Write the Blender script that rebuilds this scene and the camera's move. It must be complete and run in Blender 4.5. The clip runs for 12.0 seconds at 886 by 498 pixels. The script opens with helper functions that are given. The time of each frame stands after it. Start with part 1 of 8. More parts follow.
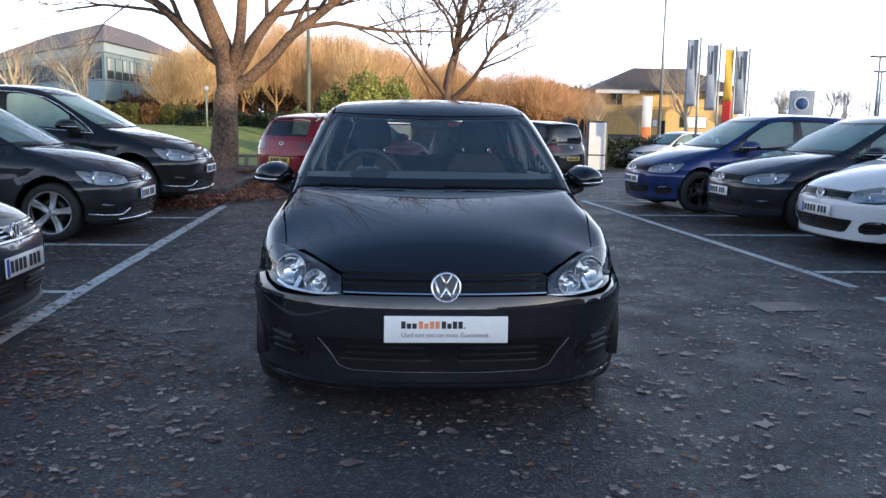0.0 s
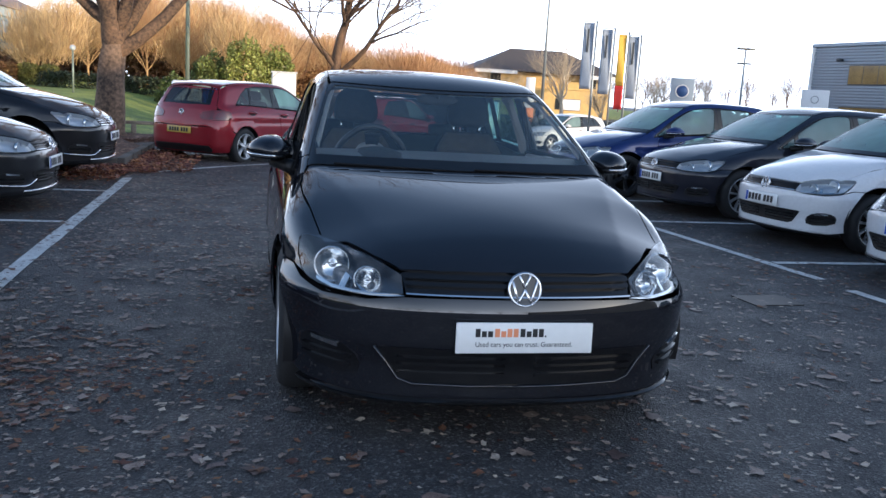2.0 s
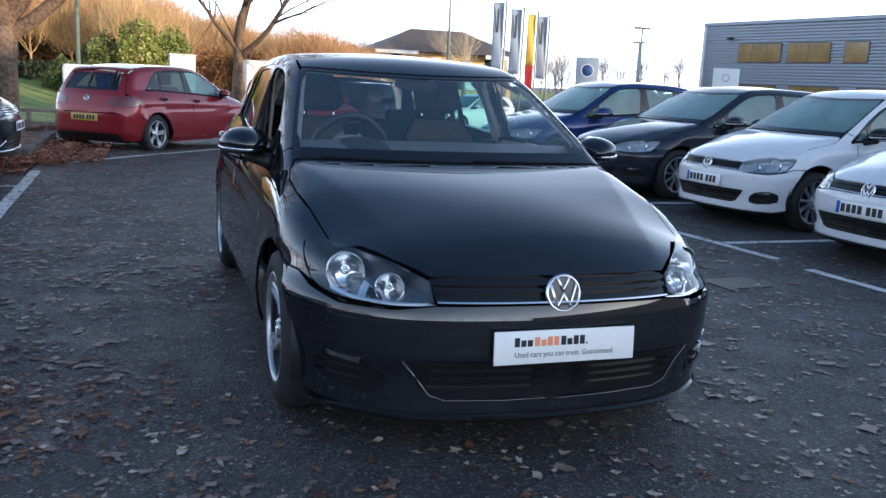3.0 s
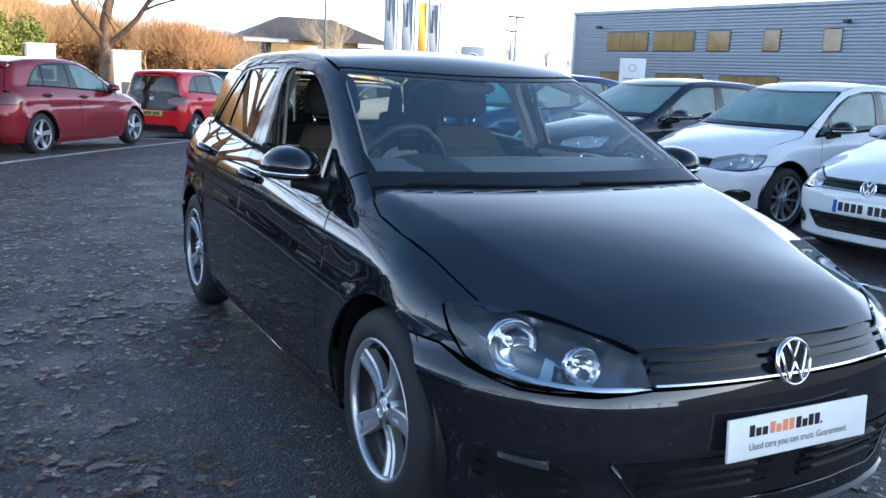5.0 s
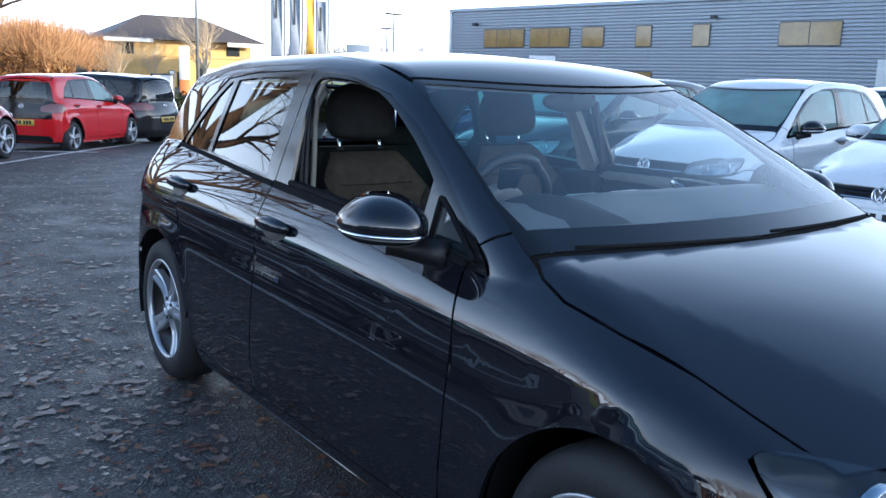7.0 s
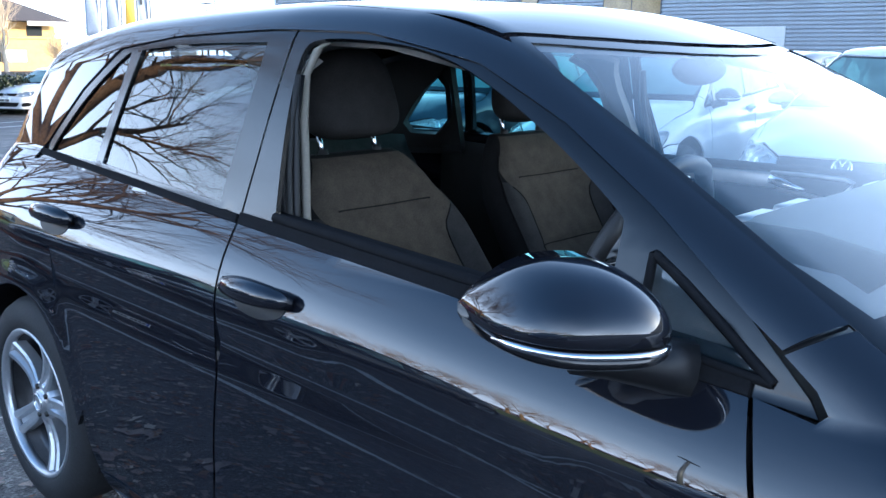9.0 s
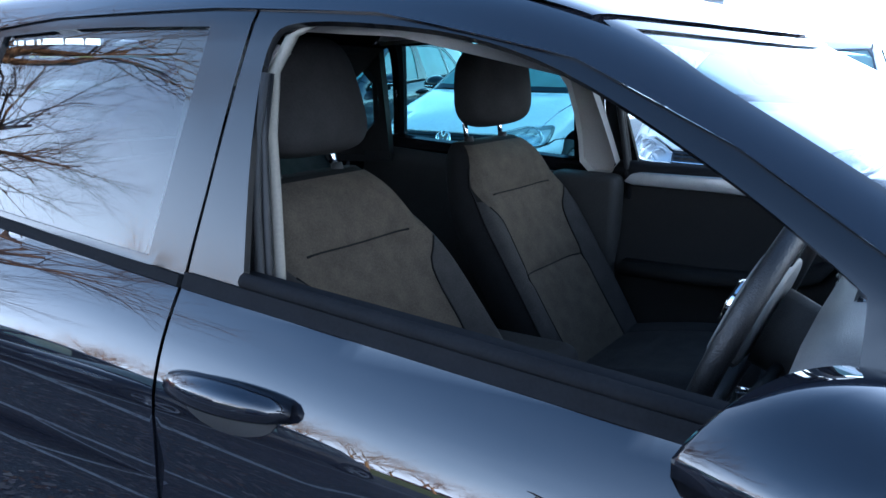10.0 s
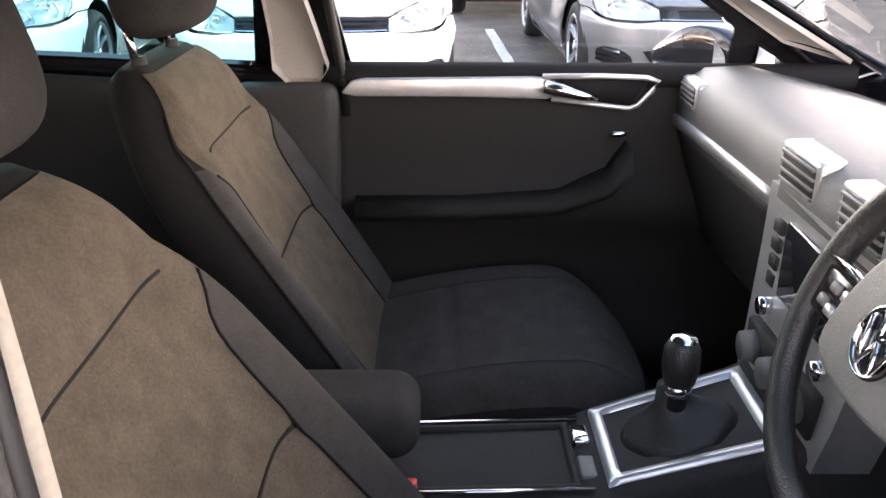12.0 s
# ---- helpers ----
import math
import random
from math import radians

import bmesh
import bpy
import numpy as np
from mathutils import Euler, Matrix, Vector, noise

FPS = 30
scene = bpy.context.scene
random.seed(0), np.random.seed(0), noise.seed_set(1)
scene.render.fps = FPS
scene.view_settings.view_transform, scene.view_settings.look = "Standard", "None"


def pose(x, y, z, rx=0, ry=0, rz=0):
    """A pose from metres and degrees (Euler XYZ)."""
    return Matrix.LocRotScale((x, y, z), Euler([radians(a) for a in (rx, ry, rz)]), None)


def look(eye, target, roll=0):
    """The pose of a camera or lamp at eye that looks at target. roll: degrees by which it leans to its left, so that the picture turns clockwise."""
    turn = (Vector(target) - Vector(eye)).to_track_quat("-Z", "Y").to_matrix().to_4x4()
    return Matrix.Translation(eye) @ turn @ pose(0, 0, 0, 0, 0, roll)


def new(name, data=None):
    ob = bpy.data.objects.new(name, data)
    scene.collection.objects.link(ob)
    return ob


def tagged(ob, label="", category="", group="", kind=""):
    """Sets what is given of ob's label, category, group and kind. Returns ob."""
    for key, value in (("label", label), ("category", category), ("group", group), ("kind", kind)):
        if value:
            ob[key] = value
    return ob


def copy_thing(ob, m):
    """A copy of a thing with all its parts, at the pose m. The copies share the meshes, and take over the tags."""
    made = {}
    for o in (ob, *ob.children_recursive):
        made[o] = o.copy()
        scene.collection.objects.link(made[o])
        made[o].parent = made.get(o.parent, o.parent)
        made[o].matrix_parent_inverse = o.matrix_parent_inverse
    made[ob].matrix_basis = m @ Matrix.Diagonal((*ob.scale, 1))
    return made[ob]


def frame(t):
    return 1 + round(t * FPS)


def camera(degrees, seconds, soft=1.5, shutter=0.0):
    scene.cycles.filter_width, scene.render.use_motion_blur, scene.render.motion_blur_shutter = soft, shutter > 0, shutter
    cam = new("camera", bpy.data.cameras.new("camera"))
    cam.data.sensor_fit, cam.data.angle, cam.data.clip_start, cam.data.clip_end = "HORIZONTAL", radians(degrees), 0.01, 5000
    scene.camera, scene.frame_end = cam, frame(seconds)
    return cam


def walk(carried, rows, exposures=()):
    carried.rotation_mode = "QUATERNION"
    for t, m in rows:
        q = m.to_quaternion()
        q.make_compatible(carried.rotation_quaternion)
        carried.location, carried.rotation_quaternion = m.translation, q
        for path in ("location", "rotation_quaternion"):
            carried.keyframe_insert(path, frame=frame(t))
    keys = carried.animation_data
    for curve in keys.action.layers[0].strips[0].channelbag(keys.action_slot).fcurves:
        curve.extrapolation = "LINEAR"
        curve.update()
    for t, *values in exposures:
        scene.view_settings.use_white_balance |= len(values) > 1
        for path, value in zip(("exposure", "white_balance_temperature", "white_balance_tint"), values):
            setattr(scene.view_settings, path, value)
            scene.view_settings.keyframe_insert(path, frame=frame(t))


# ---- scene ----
cam = camera(53.7, 12.0)
PATH = [
    (0, (-0.245, -3.55, 1.337), (-0.121, -1.576, 1.037), 1.0),
    (0.5, (-0.422, -3.459, 1.331), (-0.22, -1.494, 1.013), 1.8),
    (1, (-0.571, -3.272, 1.313), (-0.302, -1.318, 0.984), 2.6),
    (1.5, (-0.753, -3.09, 1.321), (-0.421, -1.147, 0.983), 3.2),
    (2, (-0.986, -2.939, 1.307), (-0.562, -1.015, 0.963), 3.4),
    (2.5, (-1.194, -2.764, 1.321), (-0.658, -0.872, 0.96), 3.1),
    (3, (-1.343, -2.527, 1.306), (-0.703, -0.67, 0.932), 2.8),
    (3.2, (-1.411, -2.431, 1.318), (-0.728, -0.59, 0.938), 3.0),
    (4.8, (-1.871, -1.601, 1.321), (-0.97, 0.142, 0.933), 2.5),
    (5, (-1.894, -1.463, 1.328), (-0.98, 0.273, 0.942), 2.5),
    (5.5, (-1.977, -1.164, 1.324), (-1.012, 0.547, 0.949), 2.4),
    (6, (-2.056, -0.859, 1.34), (-1.023, 0.812, 0.964), 2.0),
    (6.5, (-2.082, -0.539, 1.33), (-0.986, 1.092, 0.957), 1.9),
    (7, (-2.08, -0.23, 1.347), (-0.923, 1.356, 0.966), 1.7),
    (7.2, (-2.088, -0.127, 1.343), (-0.904, 1.44, 0.966), 1.7),
    (8.8, (-1.854, 0.893, 1.326), (-0.458, 2.258, 0.891), 0.5),
    (9, (-1.816, 1.013, 1.307), (-0.382, 2.34, 0.879), 0.4),
    (9.5, (-1.727, 1.311, 1.305), (-0.19, 2.512, 0.863), 0.2),
    (10, (-1.62, 1.571, 1.306), (0.027, 2.614, 0.861), 0.6),
    (10.5, (-1.489, 1.744, 1.367), (0.223, 2.637, 0.845), 2.0),
    (11, (-1.342, 1.955, 1.348), (0.465, 2.606, 0.791), 2.0),
    (11.5, (-1.2, 2.136, 1.329), (0.669, 2.427, 0.682), 1.3),
    (12, (-1.05, 2.257, 1.319), (0.805, 2.236, 0.571), 0.4),
]
STOPS = [(0, 0.82, 5550, 10), (3.2, 1.05, 5350, 8), (5, 1.45, 5200, 6), (7.2, 1.5, 5150, 6), (9, 2.05, 5000, 6), (10.5, 2.8, 5150, 12), (11, 3.4, 5500, 18), (11.5, 3.9, 6700, 22), (12, 4.05, 8000, 26)]
walk(cam, [(t, look(eye, target, roll)) for t, eye, target, roll in PATH], STOPS)

# ---- light: low winter sun from beyond an added unseen wall, pale sky with thin cloud ----
SUN_AZ, SUN_EL = 135.0, 9.3          # degrees clockwise from +y, degrees above the horizon
world = bpy.data.worlds.new("winter_sky")
scene.world = world
world.use_nodes = True
wn, wl = world.node_tree.nodes, world.node_tree.links
wn.clear()
sky = wn.new("ShaderNodeTexSky")
sky.sky_type, sky.sun_disc = "NISHITA", False
sky.sun_elevation, sky.sun_rotation = radians(SUN_EL), radians(SUN_AZ)
sky.air_density, sky.dust_density, sky.ozone_density = 1.0, 1.6, 2.0
tc, cl, ramp, mixc, bg, out = (wn.new(n) for n in ("ShaderNodeTexCoord", "ShaderNodeTexNoise", "ShaderNodeValToRGB", "ShaderNodeMix", "ShaderNodeBackground", "ShaderNodeOutputWorld"))
mp = wn.new("ShaderNodeMapping")
mp.inputs["Scale"].default_value = (1.0, 1.0, 2.2)
cl.inputs["Scale"].default_value, cl.inputs["Detail"].default_value, cl.inputs["Roughness"].default_value = 0.9, 4, 0.5
ramp.color_ramp.elements[0].position, ramp.color_ramp.elements[1].position = 0.35, 0.75
# haze thickens towards the horizon, thin cloud above it
sep, up, inv, powr, thin, haze = (wn.new(n) for n in ("ShaderNodeSeparateXYZ", "ShaderNodeClamp", "ShaderNodeMath", "ShaderNodeMath", "ShaderNodeMath", "ShaderNodeMath"))
inv.operation, powr.operation, thin.operation, haze.operation = "SUBTRACT", "POWER", "MULTIPLY_ADD", "MULTIPLY"
inv.inputs[0].default_value, powr.inputs[1].default_value = 1.0, 3.2
thin.inputs[1].default_value, thin.inputs[2].default_value = 0.75, 0.55
wl.new(tc.outputs["Generated"], sep.inputs[0]); wl.new(sep.outputs["Z"], up.inputs["Value"]); wl.new(up.outputs[0], inv.inputs[1]); wl.new(inv.outputs[0], powr.inputs[0])
mixc.data_type = "RGBA"
mixc.inputs[7].default_value = (16.9, 16.8, 17.5, 1)
wl.new(tc.outputs["Generated"], mp.inputs["Vector"]); wl.new(mp.outputs[0], cl.inputs["Vector"])
wl.new(cl.outputs["Fac"], ramp.inputs["Fac"]); wl.new(ramp.outputs["Color"], thin.inputs[0]); wl.new(thin.outputs[0], haze.inputs[0]); wl.new(powr.outputs[0], haze.inputs[1]); wl.new(haze.outputs[0], mixc.inputs[0])
wl.new(sky.outputs[0], mixc.inputs[6]); wl.new(mixc.outputs[2], bg.inputs["Color"])
wl.new(bg.outputs[0], out.inputs["Surface"])
bg.inputs["Strength"].default_value = 0.13
sun = new("sun", bpy.data.lights.new("sun", "SUN"))
sun.data.energy, sun.data.angle, sun.data.color = 3.4, radians(0.6), (1.0, 0.72, 0.42)
sa, se = radians(SUN_AZ), radians(SUN_EL)
toward_sun = Vector((math.sin(sa) * math.cos(se), math.cos(sa) * math.cos(se), math.sin(se)))
sun.matrix_world = look(toward_sun * 100, (0, 0, 0))


# ---- materials ----
def mat(name, color, rough=0.5, metal=0.0, coat=0.0, var=0.0, scale=8.0, bump=0.0, bscale=60.0, color2=None, trans=0.0, emit=0.0, spec=0.5, per_object=0.0, island=0.0, coat_rough=0.03, ior=1.5, coat_ior=1.5):
    """A Principled material whose colour and roughness vary at two scales, with fine relief."""
    m = bpy.data.materials.new(name)
    m.use_nodes = True
    n, l = m.node_tree.nodes, m.node_tree.links
    p = n["Principled BSDF"]
    c1 = (*color, 1)
    p.inputs["Base Color"].default_value = c1
    p.inputs["Roughness"].default_value, p.inputs["Metallic"].default_value = rough, metal
    p.inputs["Coat Weight"].default_value, p.inputs["Coat Roughness"].default_value = coat, coat_rough
    p.inputs["Specular IOR Level"].default_value, p.inputs["IOR"].default_value = spec, ior
    p.inputs["Transmission Weight"].default_value, p.inputs["Coat IOR"].default_value = trans, coat_ior
    if emit:
        p.inputs["Emission Color"].default_value, p.inputs["Emission Strength"].default_value = c1, emit
    g = n.new("ShaderNodeTexCoord")
    last = None
    if var or color2:
        big, fine = n.new("ShaderNodeTexNoise"), n.new("ShaderNodeTexNoise")
        big.inputs["Scale"].default_value, big.inputs["Detail"].default_value = scale, 5
        fine.inputs["Scale"].default_value, fine.inputs["Detail"].default_value = scale * 11, 4
        add = n.new("ShaderNodeMath"); add.operation = "ADD"
        l.new(g.outputs["Object"], big.inputs["Vector"]); l.new(g.outputs["Object"], fine.inputs["Vector"])
        l.new(big.outputs["Fac"], add.inputs[0]); l.new(fine.outputs["Fac"], add.inputs[1])
        r = n.new("ShaderNodeMapRange")
        r.inputs["From Min"].default_value, r.inputs["From Max"].default_value = 0.72, 1.28
        l.new(add.outputs[0], r.inputs["Value"])
        mx = n.new("ShaderNodeMix"); mx.data_type = "RGBA"
        c2 = color2 if color2 else tuple(max(0.0, v * (1 + var)) for v in color)
        lo = color if color2 else tuple(v * (1 - var) for v in color)
        mx.inputs[6].default_value, mx.inputs[7].default_value = (*lo, 1), (*c2, 1)
        l.new(r.outputs[0], mx.inputs[0])
        last = mx.outputs[2]
        rr = n.new("ShaderNodeMapRange")
        rr.inputs["To Min"].default_value, rr.inputs["To Max"].default_value = max(0, rough * 0.85), min(1, rough * 1.15)
        l.new(big.outputs["Fac"], rr.inputs["Value"]); l.new(rr.outputs[0], p.inputs["Roughness"])
    if per_object or island:
        info = n.new("ShaderNodeObjectInfo") if per_object else n.new("ShaderNodeNewGeometry")
        hs = n.new("ShaderNodeHueSaturation")
        vr = n.new("ShaderNodeMapRange")
        k = per_object or island
        vr.inputs["To Min"].default_value, vr.inputs["To Max"].default_value = 1 - k, 1 + k
        l.new(info.outputs["Random" if per_object else "Random Per Island"], vr.inputs["Value"]); l.new(vr.outputs[0], hs.inputs["Value"])
        hr = n.new("ShaderNodeMapRange")
        hr.inputs["To Min"].default_value, hr.inputs["To Max"].default_value = 0.5 - k * 0.04, 0.5 + k * 0.04
        l.new(info.outputs["Random" if per_object else "Random Per Island"], hr.inputs["Value"]); l.new(hr.outputs[0], hs.inputs["Hue"])
        if last:
            l.new(last, hs.inputs["Color"])
        else:
            hs.inputs["Color"].default_value = c1
        last = hs.outputs[0]
    if last:
        l.new(last, p.inputs["Base Color"])
    if bump:
        b, t = n.new("ShaderNodeBump"), n.new("ShaderNodeTexNoise")
        t.inputs["Scale"].default_value, t.inputs["Detail"].default_value = bscale, 6
        b.inputs["Strength"].default_value, b.inputs["Distance"].default_value = min(1, bump), 0.01
        l.new(g.outputs["Object"], t.inputs["Vector"]); l.new(t.outputs["Fac"], b.inputs["Height"]); l.new(b.outputs[0], p.inputs["Normal"])
    return m


def paint(name, color, metal=0.0, rough=0.35):
    return mat(name, color, rough=rough, metal=metal, coat=1.0, var=0.06, scale=3, coat_rough=0.02, spec=0.15)


M_BLACK = mat("black_paint", (0.008, 0.0085, 0.012), rough=0.3, coat=1.0, var=0.06, scale=3, coat_rough=0.015, spec=0.0, coat_ior=1.68)
M_RED = paint("dark_red_paint", (0.22, 0.012, 0.02), 0.3)
M_BRIGHTRED = paint("bright_red_paint", (0.5, 0.008, 0.012))
M_WHITE = paint("white_paint", (0.70, 0.71, 0.725))
M_BLUE = paint("blue_paint", (0.015, 0.03, 0.13), 0.4)
M_NAVY = paint("dark_blue_black_paint", (0.012, 0.013, 0.022))
M_GREY = paint("dark_grey_paint", (0.02, 0.021, 0.024), 0.3)
M_BROWNBLACK = paint("brown_black_paint", (0.010, 0.0095, 0.011), 0.15)
M_BLUEGREY = paint("blue_grey_paint", (0.03, 0.04, 0.06), 0.4)
M_SILVER = paint("silver_paint", (0.24, 0.24, 0.25), 0.6)
M_TRIM = mat("black_plastic", (0.009, 0.009, 0.010), 0.45, spec=0.3, var=0.15, scale=20, bump=0.05, bscale=400)
M_GLOSS = mat("gloss_black_plastic", (0.008, 0.008, 0.009), 0.12)
M_SEAL = mat("matt_rubber_seal", (0.012, 0.012, 0.013), 0.9, spec=0.08, var=0.2, scale=20)
M_RUBBER = mat("tyre_rubber", (0.018, 0.018, 0.019), 0.75, var=0.25, scale=14, bump=0.15, bscale=120)
M_ALLOY = mat("alloy", (0.52, 0.53, 0.55), 0.33, 0.75, var=0.06, scale=9)
M_ALLOYDARK = mat("dark_alloy", (0.06, 0.06, 0.065), 0.35, 0.7, var=0.1, scale=9)
M_CHROME = mat("chrome", (0.8, 0.8, 0.82), 0.06, 1.0)
M_DARKMETAL = mat("dark_metal", (0.06, 0.055, 0.05), 0.5, 0.8, var=0.3, scale=20)
M_REFLECTOR = mat("lamp_reflector", (0.66, 0.68, 0.70), 0.13, 1.0)
M_LAMPBRIGHT = mat("bright_lamp_housing", (0.50, 0.52, 0.55), 0.3, 0.7)
M_LAMPINSIDE = mat("lamp_housing", (0.17, 0.172, 0.18), 0.22, 0.85)
M_REDLENS = mat("red_lens", (0.11, 0.002, 0.004), 0.1, coat=1)
M_PLATEWHITE = mat("plate_white", (0.82, 0.82, 0.8), 0.35, var=0.03, scale=30)
M_PLATEYELLOW = mat("plate_yellow", (0.52, 0.36, 0.06), 0.35)
M_INK = mat("black_ink", (0.01, 0.01, 0.012), 0.5)
M_ORANGE = mat("orange_ink", (0.80, 0.30, 0.14), 0.5)
M_EUBLUE = mat("blue_ink", (0.02, 0.08, 0.45), 0.5)


def thin_glass(name, tint):
    """A pane: clear, tinted, with a mirror-like surface that grows towards grazing angles, alike from both sides."""
    m = bpy.data.materials.new(name)
    m.use_nodes = True
    n, l = m.node_tree.nodes, m.node_tree.links
    n.clear()
    o, mx, tr, gl, lw, pw, ma = (n.new(k) for k in ("ShaderNodeOutputMaterial", "ShaderNodeMixShader", "ShaderNodeBsdfTransparent", "ShaderNodeBsdfGlossy", "ShaderNodeLayerWeight", "ShaderNodeMath", "ShaderNodeMath"))
    tr.inputs["Color"].default_value = (*tint, 1)
    gl.inputs["Roughness"].default_value = 0.01
    gl.inputs["Color"].default_value = (1, 1, 1, 1)
    lw.inputs["Blend"].default_value = 0.5
    pw.operation, ma.operation = "POWER", "MULTIPLY_ADD"
    pw.inputs[1].default_value, ma.inputs[1].default_value, ma.inputs[2].default_value = 5.0, 0.93, 0.07
    l.new(lw.outputs["Facing"], pw.inputs[0]); l.new(pw.outputs[0], ma.inputs[0]); l.new(ma.outputs[0], mx.inputs[0])
    l.new(tr.outputs[0], mx.inputs[1]); l.new(gl.outputs[0], mx.inputs[2]); l.new(mx.outputs[0], o.inputs["Surface"])
    return m


M_GLASS = thin_glass("clear_glass", (0.84, 0.9, 0.89))
M_LENSGLASS = thin_glass("lamp_glass", (0.96, 0.97, 0.97))
M_PRIVACY = thin_glass("tinted_glass", (0.2, 0.23, 0.23))
M_SIDEGLASS = thin_glass("green_tinted_glass", (0.30, 0.64, 0.64))


def misted_glass(name="misted_glass", tint=(0.40, 0.62, 0.60), film=(0.40, 0.58, 0.565), lo=0.2, hi=0.5):
    """A pane with a diffuse film: condensation, and on the windscreen painted haze too."""
    m = thin_glass(name, tint)
    n, l = m.node_tree.nodes, m.node_tree.links
    o = n["Material Output"]
    src = o.inputs["Surface"].links[0].from_socket
    mx, df, t, r, g = (n.new(k) for k in ("ShaderNodeMixShader", "ShaderNodeBsdfDiffuse", "ShaderNodeTexNoise", "ShaderNodeMapRange", "ShaderNodeTexCoord"))
    df.inputs["Color"].default_value = (*film, 1)
    t.inputs["Scale"].default_value = 3.0
    r.inputs["To Min"].default_value, r.inputs["To Max"].default_value = lo, hi
    l.new(g.outputs["Object"], t.inputs["Vector"]); l.new(t.outputs["Fac"], r.inputs["Value"]); l.new(r.outputs[0], mx.inputs[0])
    l.new(src, mx.inputs[1]); l.new(df.outputs[0], mx.inputs[2]); l.new(mx.outputs[0], o.inputs["Surface"])
    return m


M_MISTED = misted_glass()
# blue film: lens haze and sky reflection painted in along with condensation
M_WINDSCREEN = misted_glass("windscreen_painted_haze", (0.94, 0.97, 0.97), (0.30, 0.46, 0.58), 0.03, 0.07)
M_MIRROR = mat("mirror", (0.9, 0.9, 0.9), 0.01, 1.0)


# ---- building tools ----
def gz(x, y):
    """Height of the asphalt: level by the black car, falling gently beyond the slanting line, level again far off."""
    def ease(a, b, v):
        u = min(1.0, max(0.0, (v - a) / (b - a)))
        return u * u * (3 - 2 * u)
    return -0.55 * ease(9.0, 30.0, y) * ease(-3.4 - 4.6 * ease(19.0, 25.0, y), -0.5 - 4.6 * ease(19.0, 25.0, y), x) * (1 - ease(36.0, 60.0, y)) * (1 - ease(18.0, 30.0, x))


def part(name, bm, material, parent=None, label="", smooth=True):
    """Links a bmesh as one mesh object, under a thing or a part."""
    me = bpy.data.meshes.new(name)
    bm.to_mesh(me)
    bm.free()
    if material:
        me.materials.append(material)
    for f in me.polygons:
        f.use_smooth = smooth
    ob = new(name, me)
    if parent:
        ob.parent = parent
    if label:
        tagged(ob, label)
    return ob


def share(ob, m, parent=None):
    """Another object on the same mesh."""
    o = ob.copy()
    scene.collection.objects.link(o)
    o.parent = parent or ob.parent
    o.matrix_basis = m
    return o


def thing(name, label, category, group="", kind="", m=None):
    e = new(name)
    e.empty_display_size = 0.2
    if m:
        e.matrix_basis = m
    return tagged(e, label, category, group, kind)


def box_bm(x0, x1, y0, y1, z0, z1, bevel=0.0, seg=2, bm=None):
    b = bmesh.new()
    bmesh.ops.create_cube(b, size=1)
    bmesh.ops.transform(b, matrix=Matrix.Translation(((x0 + x1) / 2, (y0 + y1) / 2, (z0 + z1) / 2)) @ Matrix.Diagonal((abs(x1 - x0), abs(y1 - y0), abs(z1 - z0), 1)), verts=b.verts)
    if bevel:
        bmesh.ops.bevel(b, geom=b.edges[:], offset=bevel, segments=seg, affect="EDGES", profile=0.5)
    return join_bm(bm, b) if bm else b


def join_bm(a, b):
    me = bpy.data.meshes.new("tmp")
    b.to_mesh(me)
    b.free()
    a.from_mesh(me)
    bpy.data.meshes.remove(me)
    return a


def move_bm(bm, m):
    bmesh.ops.transform(bm, matrix=m, verts=bm.verts)
    return bm


def cyl_bm(r0, r1, p, q, seg=16, cap=True):
    """A cylinder or cone from p to q."""
    p, q = Vector(p), Vector(q)
    b = bmesh.new()
    bmesh.ops.create_cone(b, cap_ends=cap, segments=seg, radius1=r0, radius2=r1, depth=(q - p).length)
    return move_bm(b, Matrix.Translation((p + q) / 2) @ (q - p).to_track_quat("Z", "Y").to_matrix().to_4x4())


def sphere_bm(c, r, u=20, v=12):
    b = bmesh.new()
    bmesh.ops.create_uvsphere(b, u_segments=u, v_segments=v, radius=1)
    return move_bm(b, Matrix.Translation(c) @ Matrix.Diagonal((*(r if isinstance(r, tuple) else (r, r, r)), 1)))


def lathe_bm(profile, seg=48, axis="x"):
    """Turns a profile of (along the axis, radius) about the axis; closed if the ends meet."""
    b = bmesh.new()
    rings = []
    for i in range(seg):
        a = 2 * math.pi * i / seg
        rings.append([b.verts.new((h, r * math.cos(a), r * math.sin(a)) if axis == "x" else (r * math.cos(a), r * math.sin(a), h)) for h, r in profile])
    for i in range(seg):
        p, q = rings[i], rings[(i + 1) % seg]
        for k in range(len(profile) - 1):
            b.faces.new((p[k], p[k + 1], q[k + 1], q[k]))
    bmesh.ops.remove_doubles(b, verts=b.verts, dist=1e-5)
    bmesh.ops.recalc_face_normals(b, faces=b.faces)
    return b


